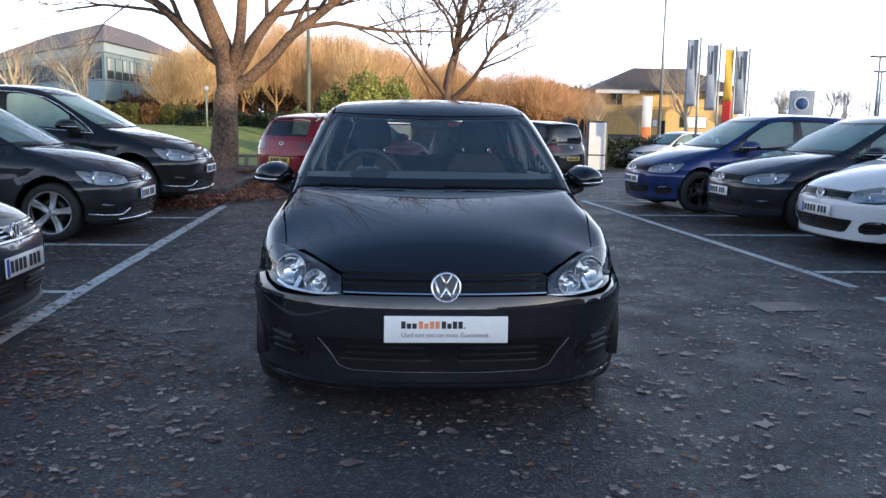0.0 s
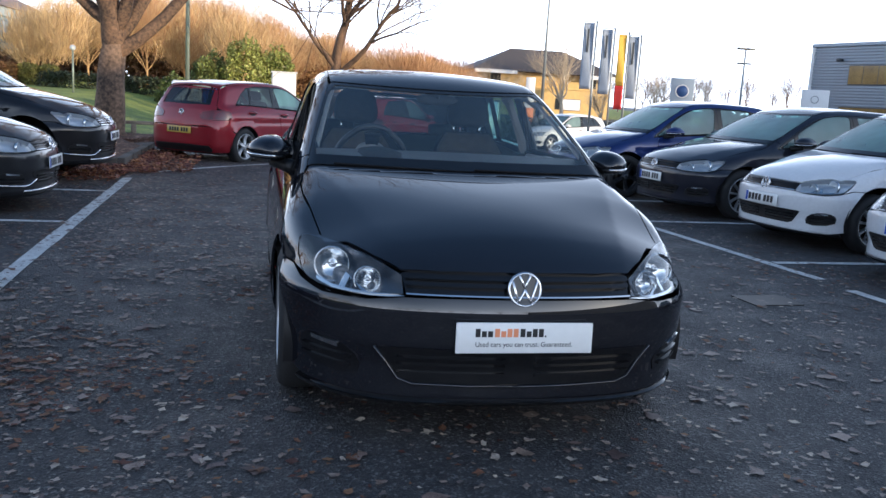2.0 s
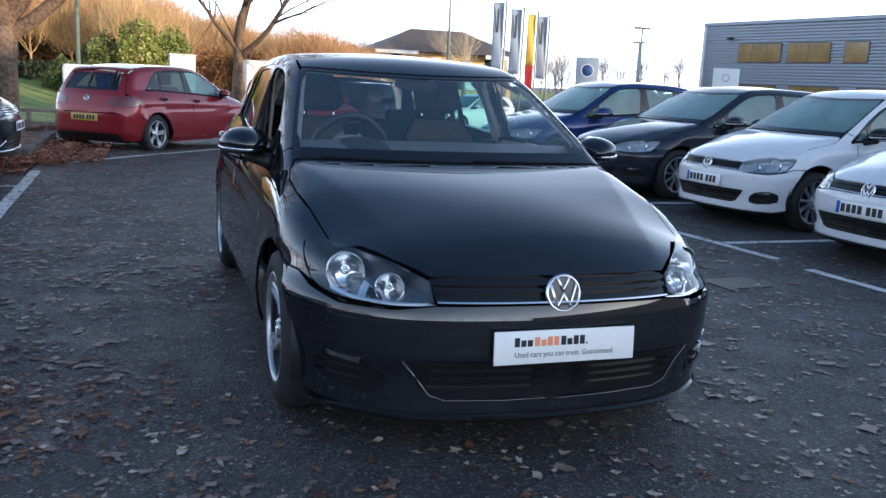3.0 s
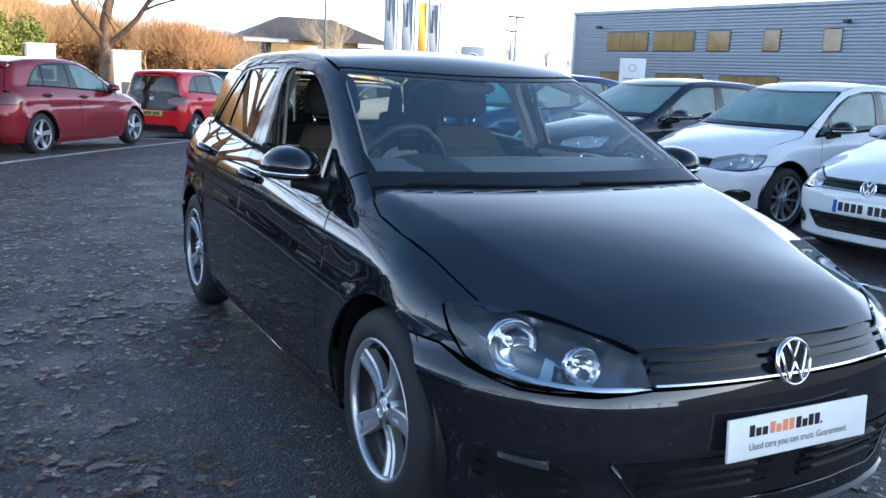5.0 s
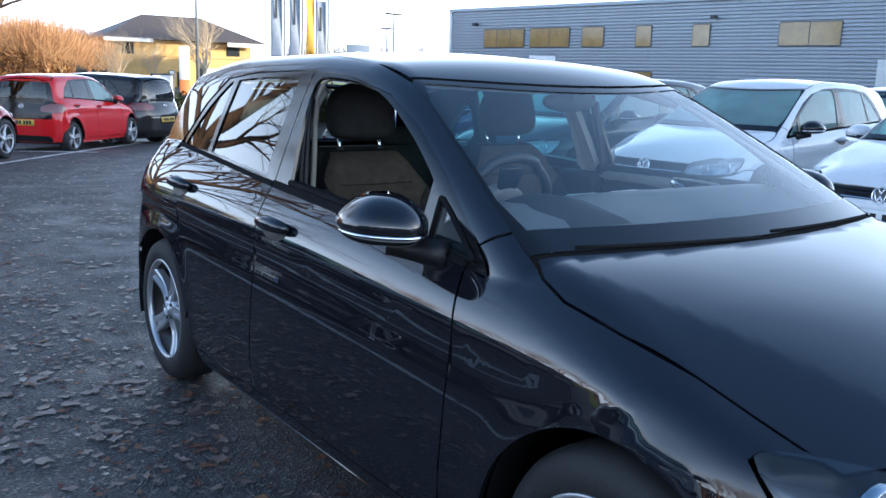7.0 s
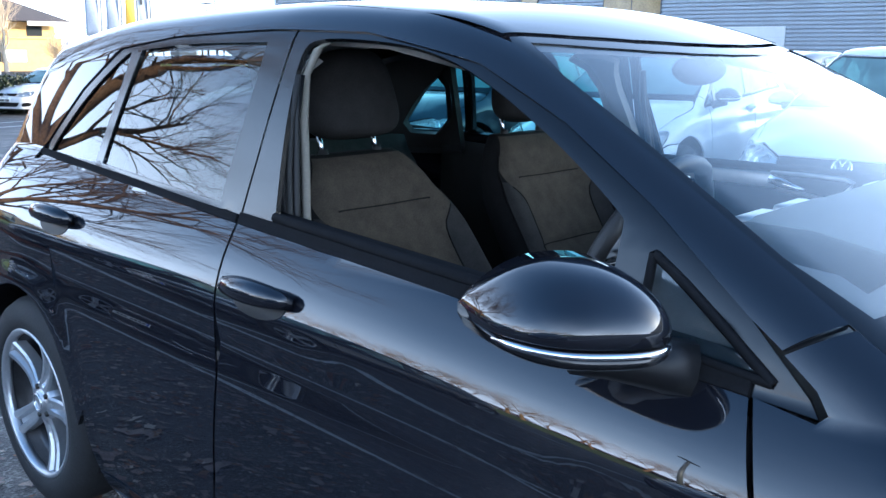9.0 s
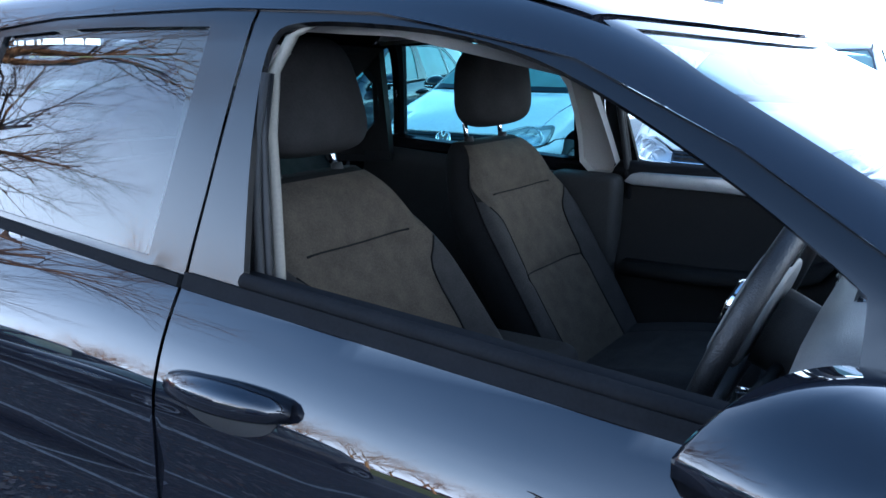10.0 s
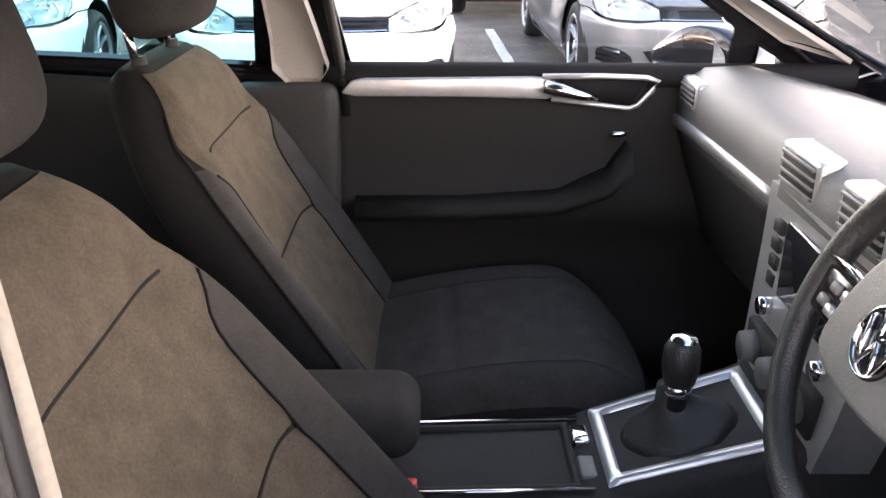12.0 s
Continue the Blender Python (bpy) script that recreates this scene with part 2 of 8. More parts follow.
def tube_bm(points, radius, seg=8, closed=False):
    """A round tube along points; radius: one number, or one for each point."""
    pts = [Vector(p) for p in points]
    b = bmesh.new()
    rings, n = [], len(pts)
    up = Vector((0, 0, 1))
    for i, p in enumerate(pts):
        a, c = pts[(i - 1) % n if closed else max(i - 1, 0)], pts[(i + 1) % n if closed else min(i + 1, n - 1)]
        t = (c - a).normalized()
        s = t.cross(up)
        s = s.normalized() if s.length > 1e-3 else t.cross(Vector((1, 0, 0))).normalized()
        w = s.cross(t)
        r = radius[i] if isinstance(radius, (list, tuple)) else radius
        rings.append([b.verts.new(p + (s * math.cos(2 * math.pi * k / seg) + w * math.sin(2 * math.pi * k / seg)) * r) for k in range(seg)])
    for i in range(n if closed else n - 1):
        p, q = rings[i], rings[(i + 1) % n]
        for k in range(seg):
            b.faces.new((p[k], p[(k + 1) % seg], q[(k + 1) % seg], q[k]))
    if not closed:
        b.faces.new(rings[0]); b.faces.new(rings[-1])
    bmesh.ops.recalc_face_normals(b, faces=b.faces)
    return b


def prism_bm(outline, depth, m=None, bevel=0.0):
    """A flat outline (x, y), given thickness along z from 0 to depth."""
    b = bmesh.new()
    f = b.faces.new([b.verts.new((x, y, 0)) for x, y in outline])
    r = bmesh.ops.extrude_face_region(b, geom=[f])
    bmesh.ops.translate(b, vec=(0, 0, depth), verts=[v for v in r["geom"] if isinstance(v, bmesh.types.BMVert)])
    bmesh.ops.recalc_face_normals(b, faces=b.faces)
    if bevel:
        bmesh.ops.bevel(b, geom=b.edges[:], offset=bevel, segments=2, affect="EDGES", profile=0.5)
    return move_bm(b, m) if m else b


def loft(sections, closed_ends=True):
    b = bmesh.new()
    rings = [[b.verts.new(p) for p in sec] for sec in sections]
    n = len(rings[0])
    for p, q in zip(rings[:-1], rings[1:]):
        for k in range(n):
            b.faces.new((p[k], p[(k + 1) % n], q[(k + 1) % n], q[k]))
    if closed_ends:
        b.faces.new(rings[0]); b.faces.new(rings[-1])
    bmesh.ops.recalc_face_normals(b, faces=b.faces)
    return b


def rounded(pts, times=2, closed=True):
    """Cuts the corners of an outline; a point given twice stays nearly sharp."""
    pts = [np.array(p, float) for p in pts]
    for _ in range(times):
        q = []
        n = len(pts)
        for i in range(n if closed else n - 1):
            a, b = pts[i], pts[(i + 1) % n]
            q += [a * 0.75 + b * 0.25, a * 0.25 + b * 0.75]
        pts = q if closed else [pts[0]] + q + [pts[-1]]
    return pts


def curve(xs, ys):
    """A smooth monotone curve through a few points."""
    x, y = np.array(xs, float), np.array(ys, float)
    h, d = np.diff(x), np.diff(y) / np.diff(x)
    m = np.empty_like(y)
    m[0], m[-1] = d[0], d[-1]
    s = d[:-1] * d[1:] > 0
    w1, w2 = 2 * h[1:] + h[:-1], h[1:] + 2 * h[:-1]
    m[1:-1] = np.where(s, (w1 + w2) / np.where(s, w1 / np.where(d[:-1] == 0, 1, d[:-1]) + w2 / np.where(d[1:] == 0, 1, d[1:]), 1), 0)

    t = np.linspace(x[0], x[-1], 6000)
    k = np.clip(np.searchsorted(x, t) - 1, 0, len(h) - 1)
    u = (t - x[k]) / h[k]
    u2, u3 = u * u, u * u * u
    v = (2 * u3 - 3 * u2 + 1) * y[k] + (u3 - 2 * u2 + u) * h[k] * m[k] + (-2 * u3 + 3 * u2) * y[k + 1] + (u3 - u2) * h[k] * m[k + 1]
    t, v = np.concatenate([[x[0] - 9], t, [x[-1] + 9]]), np.concatenate([[y[0] - 9 * m[0]], v, [y[-1] + 9 * m[-1]]])
    return lambda q: np.interp(q, t, v)


def smax(a, b, k):
    h = np.maximum(k - np.abs(a - b), 0)
    return np.maximum(a, b) + h * h / (4 * k)


# ---- the body shape of a hatchback: nose at y = 0, tail at y = 4.2, right-hand side at -x ----
WHEEL_F, WHEEL_R, HUB_Z = 0.87, 3.507, 0.315
f_plan = curve((0.0, 0.3, 0.87, 1.5, 2.5, 3.5, 4.0, 4.25), (0.83, 0.865, 0.892, 0.896, 0.897, 0.89, 0.855, 0.81))
f_beltx = curve((0.3, 1.36, 2.5, 3.25, 3.9, 4.2), (0.79, 0.80, 0.793, 0.757, 0.70, 0.66))
f_beltz = curve((0.3, 1.36, 2.535, 3.25, 4.2), (0.83, 0.897, 0.972, 1.012, 1.05))
f_crease = curve((0.3, 1.4, 2.3, 3.4, 4.2), (0.70, 0.747, 0.787, 0.806, 0.815))
f_bonnet = curve((0.05, 0.12, 0.2, 0.5, 0.9, 1.2, 1.6), (0.60, 0.672, 0.722, 0.83, 0.912, 0.952, 0.975))
f_roof = curve((1.5, 1.86, 2.2, 2.6, 3.2, 3.8, 4.1), (1.25, 1.372, 1.425, 1.447, 1.436, 1.365, 1.30))
f_crown = curve((0.1, 0.5, 0.9, 1.3), (0.2, 0.19, 0.09, 0.03))
f_nose = curve((0.14, 0.2, 0.3, 0.42, 0.52, 0.58, 0.62, 0.68, 0.76), (0.16, 0.085, 0.085, 0.06, 0.062, 0.076, 0.104, 0.145, 0.26))
f_tail = curve((0.18, 0.35, 0.6, 0.9, 1.0, 1.4), (4.14, 4.21, 4.21, 4.14, 4.09, 3.80))


def hull(x, y, z):
    """Below zero inside the body."""
    x = np.abs(x)
    bx, bz, cz, pl = f_beltx(y), f_beltz(y), f_crease(y), f_plan(y)
    lean = 0.023 * np.clip((z - 0.5) / (cz - 0.5), 0, 1) ** 1.4
    t = (z - cz) / (bz - cz)
    t = 0.5 * (t + np.sqrt(t * t + 0.012))                  # a soft crease below the handles
    low = pl - lean - 0.9 * np.maximum(0.42 - z, 0) ** 2 - 0.006 * np.exp(-((z - cz + 0.06) / 0.04) ** 2) - (pl - 0.023 - bx) * np.minimum(t, 1.1) ** 1.7
    above = bx - 0.30 * (z - bz) - 0.16 * np.maximum(z - bz, 0) ** 2
    xs = np.where(z < bz, low, above)
    for wy in (WHEEL_F, WHEEL_R):
        r = np.hypot(y - wy, z - HUB_Z)
        xs = xs + 0.008 * np.exp(-((r - 0.36) / 0.06) ** 2) * np.clip((cz - z) / 0.05, 0, 1)
    side = (x - xs) * 0.95
    k = x - (0.385 + 0.27 * np.clip(y, 0, 1.3))             # a crease each side of the bonnet
    bon = z - (f_bonnet(y) - (f_crown(y) - 0.025) * x * x - 0.02 * x ** 6 - 0.12 * (0.5 * (k + np.sqrt(k * k + 5e-5)) - 0.0035))
    d = y - (1.14 + 0.20 * x * x)
    screen = (z - (0.955 + 0.545 * d - 0.05 * d * d)) * 0.88
    roof = z - (f_roof(y) - 0.085 * x * x)
    top = np.minimum(bon, smax(screen, roof, 0.05))
    k = np.clip((0.625 - z) / 0.09, 0, 1)
    corner = 0.96 - 0.26 * k * k * (3 - 2 * k) + 0.20 * np.clip((0.52 - z) / 0.36, 0, 1)   # squarer low down, ahead of the wheels
    front = (f_nose(z) + 0.222 * x * x + corner * x ** 6 - y) * 0.9
    rear = y - (f_tail(z) - 0.16 * x * x - 0.5 * x ** 6)
    g = smax(side, top, 0.085)
    g = smax(g, front, 0.05)
    return smax(smax(g, rear, 0.07), 0.15 - z, 0.03)


def cast(origin, way, length, n=48):
    """Meets rays with the hull, stepping by the distance that it gives; returns the points."""
    s = np.zeros(len(origin))
    best, at = np.full(len(origin), 9.0), np.zeros(len(origin))
    for _ in range(n):
        p = origin + way * s[:, None]
        g = hull(p[:, 0], p[:, 1], p[:, 2])
        near = np.abs(g) < best
        best[near], at[near] = np.abs(g)[near], s[near]
        s = np.clip(s + np.clip(g, -0.3, 0.5) * 0.82, 0, length)
        if np.max(best) < 2e-5:
            break
    return origin + way * at[:, None]


def normals_at(p, e=2e-3):
    g = np.stack([hull(*(p + d).T) - hull(*(p - d).T) for d in np.eye(3) * e], axis=1)
    return g / np.maximum(np.linalg.norm(g, axis=1, keepdims=True), 1e-9)


def ontop(x, y):
    return cast(np.array([[x, y, 2.2]]), np.array([0, 0, -1.0]), 2.2)[0]


def onside(y, z, s=-1):
    return cast(np.array([[s * 1.5, y, z]]), np.array([-s * 1.0, 0, 0]), 1.5)[0]


def onfront(x, z):
    return cast(np.array([[x, -0.6, z]]), np.array([0, 1.0, 0]), 1.8)[0]


def onrear(x, z):
    return cast(np.array([[x, 5.0, z]]), np.array([0, -1.0, 0]), 1.8)[0]


def clip_cell(poly, x0, x1, y0, y1):
    for ax, val, keep in ((0, x0, 1), (0, x1, -1), (1, y0, 1), (1, y1, -1)):
        out_p = []
        for i in range(len(poly)):
            a, b = poly[i - 1], poly[i]
            da, db = (a[ax] - val) * keep, (b[ax] - val) * keep
            if da >= 0:
                if db >= 0:
                    out_p.append(b)
                else:
                    k = da / (da - db)
                    out_p.append((a[0] + (b[0] - a[0]) * k, a[1] + (b[1] - a[1]) * k))
            elif db >= 0:
                k = da / (da - db)
                out_p.append((a[0] + (b[0] - a[0]) * k, a[1] + (b[1] - a[1]) * k))
                out_p.append(b)
        poly = out_p
        if len(poly) < 3:
            return []
    return poly


def tidy(f, pts):
    """Cleans a clipped face of doubled points and spikes; splits it where it touches itself."""
    going = True
    while going and len(f) >= 3:
        going = False
        for k in range(len(f)):
            a, b, c = f[k - 2], f[k - 1], f[k]
            if b == c or a == c or a == b:
                f = [v for q, v in enumerate(f) if q != (k - 1) % len(f)]
                going = True
                break
            u, w = (pts[a][0] - pts[b][0], pts[a][1] - pts[b][1]), (pts[c][0] - pts[b][0], pts[c][1] - pts[b][1])
            if abs(u[0] * w[1] - u[1] * w[0]) < 1e-9 and u[0] * w[0] + u[1] * w[1] > 0:
                f = [v for q, v in enumerate(f) if q != (k - 1) % len(f)]
                going = True
                break
    if len(f) < 3:
        return []
    for k, v in enumerate(f):
        if v in f[:k]:
            j = f.index(v)
            return tidy(f[j:k], pts) + tidy(f[:j] + f[k:], pts)
    area = sum(pts[f[i - 1]][0] * pts[f[i]][1] - pts[f[i]][0] * pts[f[i - 1]][1] for i in range(len(f)))
    return [f] if area > 0 else ([f[::-1]] if area < 0 else [])


def inside_poly(poly, p):
    p = np.asarray(p)
    r = np.zeros(len(p), bool)
    for i in range(len(poly)):
        a, b = poly[i - 1], poly[i]
        c = (a[1] > p[:, 1]) != (b[1] > p[:, 1])
        with np.errstate(divide="ignore", invalid="ignore"):
            r ^= c & (p[:, 0] < (b[0] - a[0]) * (p[:, 1] - a[1]) / (b[1] - a[1]) + a[0])
    return r


def panel(name, outline, way, material, parent, cell=0.03, offset=0.0, lip=0.012, holes=(), label="", warp=None, body=None, polar=None):
    """A piece of the body's skin, cut out along an outline of points on the body, seen along way (outwards).
    polar: (y, 1 for the front or -1 for the rear) wraps it round an upright axis instead. warp: bends the points into another car's shape."""
    w = Vector(way).normalized()
    e1 = (Vector((0, 0, 1)).cross(w)).normalized() if abs(w.z) < 0.95 else Vector((1, 0, 0))
    e2 = w.cross(e1)
    W, E1, E2 = (np.array(v) for v in (w, e1, e2))

    def flat(pts):
        a = np.array(pts)
        if polar is not None:
            return [(math.atan2(p[0], (polar[0] - p[1]) * polar[1]) * 0.9, p[2]) for p in a]
        return list(zip(a @ E1, a @ E2))
    poly = flat(outline)
    for h in holes:                                   # a bridge to each hole
        hp = flat(h)
        area = lambda q: sum(q[i - 1][0] * q[i][1] - q[i][0] * q[i - 1][1] for i in range(len(q)))
        if area(hp) * area(flat(outline)) > 0:
            hp = hp[::-1]
        i, j = min(((i, j) for i in range(len(poly)) for j in range(len(hp))), key=lambda k: (poly[k[0]][0] - hp[k[1]][0]) ** 2 + (poly[k[0]][1] - hp[k[1]][1]) ** 2)
        poly = poly[:i + 1] + hp[j:] + hp[:j + 1] + poly[i:]
    P = np.array(poly)
    lo = np.floor(P.min(0) / cell) * cell - cell * 0.37
    n = np.ceil((P.max(0) - lo) / cell).astype(int) + 1
    edge = set()
    for i in range(len(P)):
        a, b = P[i - 1], P[i]
        k = max(2, int(np.linalg.norm(b - a) / cell * 5) + 1)
        for s in np.linspace(0, 1, k):
            c = np.floor((a + (b - a) * s - lo) / cell).astype(int)
            edge.add((int(c[0]), int(c[1])))
    cx, cy = np.meshgrid(np.arange(n[0]), np.arange(n[1]), indexing="ij")
    mids = np.stack([(cx.ravel() + 0.5) * cell + lo[0], (cy.ravel() + 0.5) * cell + lo[1]], 1)
    ins = inside_poly(poly, mids).reshape(cx.shape)
    verts, index, faces = [], {}, []

    def vid(p):
        k = (round(p[0] * 2e4), round(p[1] * 2e4))
        if k not in index:
            index[k] = len(verts)
            verts.append(p)
        return index[k]
    for i in range(n[0]):
        for j in range(n[1]):
            x0, y0 = lo[0] + i * cell, lo[1] + j * cell
            if (i, j) in edge:
                faces += tidy([vid(p) for p in clip_cell(poly, x0, x0 + cell, y0, y0 + cell)], verts)
            elif ins[i, j]:
                faces.append([vid((x0, y0)), vid((x0 + cell, y0)), vid((x0 + cell, y0 + cell)), vid((x0, y0 + cell))])
    loop = [tuple(p) for p in P]
    V = np.array(verts + loop)
    if polar is not None:
        th = V[:, 0] / 0.9
        o = np.stack([np.sin(th) * 2.2, polar[0] - polar[1] * np.cos(th) * 2.2, V[:, 1]], 1)
        wy = np.stack([-np.sin(th), polar[1] * np.cos(th), 0 * th], 1)
        pts = cast(o, wy, 2.2)
    else:
        base = np.array([0, 2.0, 0.7]) * 1.0
        c0 = base @ W
        o = np.outer(V[:, 0], E1) + np.outer(V[:, 1], E2) + W * (c0 + 3.0)
        pts = cast(o, -W, 6.0, 60)
    nor = normals_at(pts)
    pts = pts + nor * offset
    nv, nl = len(verts), len(loop)
    allp = [*pts[:nv]]
    if lip:
        top_, bot = pts[nv:], pts[nv:] - nor[nv:] * lip
        allp += [*top_, *bot]
        for k in range(nl):
            a, b = nv + k, nv + (k + 1) % nl
            faces.append([a, b, b + nl, a + nl])
    A = np.array(allp)
    if warp:
        A = warp(A)
    me = bpy.data.meshes.new(name)
    me.from_pydata(A.tolist(), [], faces)
    me.materials.append(material)
    # faces look outwards
    nn = np.zeros((len(A), 3))
    nn[:nv] = nor[:nv]
    flip = []
    for f in me.polygons:
        if f.index < len(faces) - (nl if lip else 0):
            if np.dot(np.array(f.normal), nor[f.vertices[0]]) < 0:
                flip.append(f.index)
    if len(flip) > len(me.polygons) * 0.3:
        for f in me.polygons:
            f.flip()
    for f in me.polygons:
        f.use_smooth = True
    if warp:                                           # normals follow the bend
        e = 1e-3
        t1 = np.cross(nn[:nv], np.where(np.abs(nn[:nv, 2:3]) < 0.9, [[0, 0, 1.0]], [[1.0, 0, 0]]))
        t1 /= np.maximum(np.linalg.norm(t1, axis=1, keepdims=True), 1e-9)
        t2 = np.cross(nn[:nv], t1)
        p0 = pts[:nv]
        j1, j2 = warp(p0 + t1 * e) - warp(p0 - t1 * e), warp(p0 + t2 * e) - warp(p0 - t2 * e)
        c = np.cross(j1, j2)
        nn[:nv] = c / np.maximum(np.linalg.norm(c, axis=1, keepdims=True), 1e-12)
    me.normals_split_custom_set_from_vertices(nn.tolist())
    ob = new(name, me)
    ob.parent = parent
    if label:
        tagged(ob, label)
    return ob


# ---- cars ----
def P_side(pts, s):
    a = np.array(pts, float)
    return list(cast(np.stack([np.full(len(a), s * 1.5), a[:, 0], a[:, 1]], 1), np.array([-s * 1.0, 0, 0]), 1.5))


def P_top(pts):
    a = np.array(pts, float)
    return list(cast(np.stack([a[:, 0], a[:, 1], np.full(len(a), 2.2)], 1), np.array([0, 0, -1.0]), 2.2))


def P_front(pts):
    a = np.array(pts, float)
    return list(cast(np.stack([a[:, 0], np.full(len(a), -0.6), a[:, 1]], 1), np.array([0, 1.0, 0]), 2.0))


def P_rear(pts):
    a = np.array(pts, float)
    return list(cast(np.stack([a[:, 0], np.full(len(a), 5.0), a[:, 1]], 1), np.array([0, -1.0, 0]), 2.0))


def arch(cy, r, a0, a1, n=14):
    return [(cy + r * math.cos(radians(a)), HUB_Z + r * math.sin(radians(a))) for a in np.linspace(a0, a1, n)]


def flip_x(pts, s):
    return [np.array((p[0] * s, p[1], p[2])) for p in pts]


def stretch(length=1.0, wheelbase=2.637, front=0.87, height=1.0, lift=0.0, width=1.0, cabin=1.0, square=0.0):
    """A bend of the hatchback into another car: its wheelbase, overhangs, height, width, cabin height and tail."""
    k = wheelbase / 2.637
    tail = 4.2 - WHEEL_R

    def f(p):
        p = np.array(p, float)
        x, y, z = p[:, 0] * width, p[:, 1], p[:, 2]
        yy = np.where(y < WHEEL_F, y * front / WHEEL_F, front + (np.minimum(y, WHEEL_R) - WHEEL_F) * k + np.maximum(y - WHEEL_R, 0) * length)
        zz = np.where(z < 0.95, z * height, 0.95 * height + (z - 0.95) * cabin) + lift
        if square:
            u = np.clip((y - 3.0) / 1.2, 0, 1) * np.clip((z - 0.95) / 0.45, 0, 1)
            yy = yy + u * square
            zz = zz + u * np.clip((y - 3.0) / 1.2, 0, 1) * 0.09
        return np.stack([x, yy, zz], 1)
    f.spot = lambda x, y, z: Vector(f(np.array([[x, y, z]]))[0])
    return f


def plain_warp(p):
    return np.array(p, float)


plain_warp.spot = lambda x, y, z: Vector((x, y, z))

WHEELS = {}


def make_wheel(style, tyre_r=0.315):
    """A road wheel about the x axis, its face towards +x: a tree of parts under an empty, built once a style."""
    hub = new("wheel")
    R = tyre_r
    part("tyre", lathe_bm([(-0.095, 0.225), (-0.1, R - 0.06), (-0.088, R - 0.018), (-0.06, R - 0.003), (-0.03, R), (0.03, R), (0.06, R - 0.003), (0.088, R - 0.018), (0.101, R - 0.055), (0.099, R - 0.08), (0.092, 0.222), (0.0, 0.205), (-0.095, 0.225)], 56), M_RUBBER, hub)
    m = M_ALLOYDARK if style == "dark" else M_ALLOY
    part("rim", lathe_bm([(0.092, 0.224), (0.097, 0.219), (0.094, 0.211), (0.082, 0.206), (0.07, 0.206), (0.07, 0.212), (0.092, 0.224)], 56), m, hub)
    # barrel in dark alloy: the shade between the spokes put into its colour
    part("rim_barrel", lathe_bm([(0.07, 0.2065), (0.0, 0.19), (-0.09, 0.205), (-0.09, 0.212), (0.0, 0.2), (0.07, 0.2065)], 48), M_ALLOYDARK, hub)
    part("brake_disc", lathe_bm([(0.0, 0.05), (0.0, 0.14), (-0.02, 0.14), (-0.02, 0.05), (0.0, 0.05)], 40), M_DARKMETAL, hub)
    part("wheel_backing", lathe_bm([(-0.05, 0.0), (-0.05, 0.2), (-0.07, 0.2), (-0.07, 0.0)], 32), M_TRIM, hub)
    n = {"five": 5, "multi": 10, "dark": 5}[style]
    first = None
    w0, w1 = (0.027, 0.038) if n == 5 else (0.012, 0.014)
    for i in range(n):
        if first is None:
            b = bmesh.new()
            rows = []
            for k, r in enumerate(np.linspace(0.045, 0.205, 7)):
                w = w0 + (w1 - w0) * (k / 6) ** 1.4
                h = 0.072 - 0.014 * math.sin(k / 6 * math.pi) + 0.012 * k / 6
                g = 0.016 * min(1, k / 2)
                rows.append([b.verts.new(v) for v in ((h - 0.035, -w, r), (h - 0.006, -w, r), (h, -w * 0.82, r), (h, -w * 0.42, r), (h - g, -w * 0.2, r), (h - g, w * 0.2, r), (h, w * 0.42, r), (h, w * 0.82, r), (h - 0.006, w, r), (h - 0.035, w, r))])
            for p, q in zip(rows[:-1], rows[1:]):
                for k in range(9):
                    b.faces.new((p[k], p[k + 1], q[k + 1], q[k]))
            bmesh.ops.recalc_face_normals(b, faces=b.faces)
            first = part("spoke", b, m, hub, smooth=False)
        else:
            share(first, Matrix.Rotation(2 * math.pi * i / n, 4, "X"), hub)
    part("hub", lathe_bm([(0.03, 0.062), (0.066, 0.06), (0.072, 0.05), (0.07, 0.034), (0.078, 0.033), (0.08, 0.028), (0.08, 0.0)], 32), m, hub)
    bolt = None
    for i in range(5):
        a = 2 * math.pi * (i + 0.5) / 5
        if bolt is None:
            bolt = part("wheel_bolt", cyl_bm(0.009, 0.008, (0.06, 0, 0.046), (0.077, 0, 0.046), 8), M_DARKMETAL, hub)
            bolt.matrix_basis = Matrix.Rotation(a, 4, "X")
        else:
            share(bolt, Matrix.Rotation(a, 4, "X"), hub)
    ring = part("cap_ring", lathe_bm([(0.08, 0.027), (0.084, 0.027), (0.084, 0.022), (0.08, 0.022)], 28), M_CHROME, hub)
    return hub


def put_wheel(style, parent, place, side, turn=0.0, r=0.315, spin=0.3):
    key = (style, r)
    if key not in WHEELS:
        WHEELS[key] = make_wheel(style, r)
        w = WHEELS[key]
    else:
        w = copy_thing(WHEELS[key], Matrix())
    w.parent = parent
    w.matrix_basis = Matrix.Translation(place) @ pose(0, 0, 0, 0, 0, (180 if side < 0 else 0) + turn) @ Matrix.Rotation(spin, 4, "X")
    return w


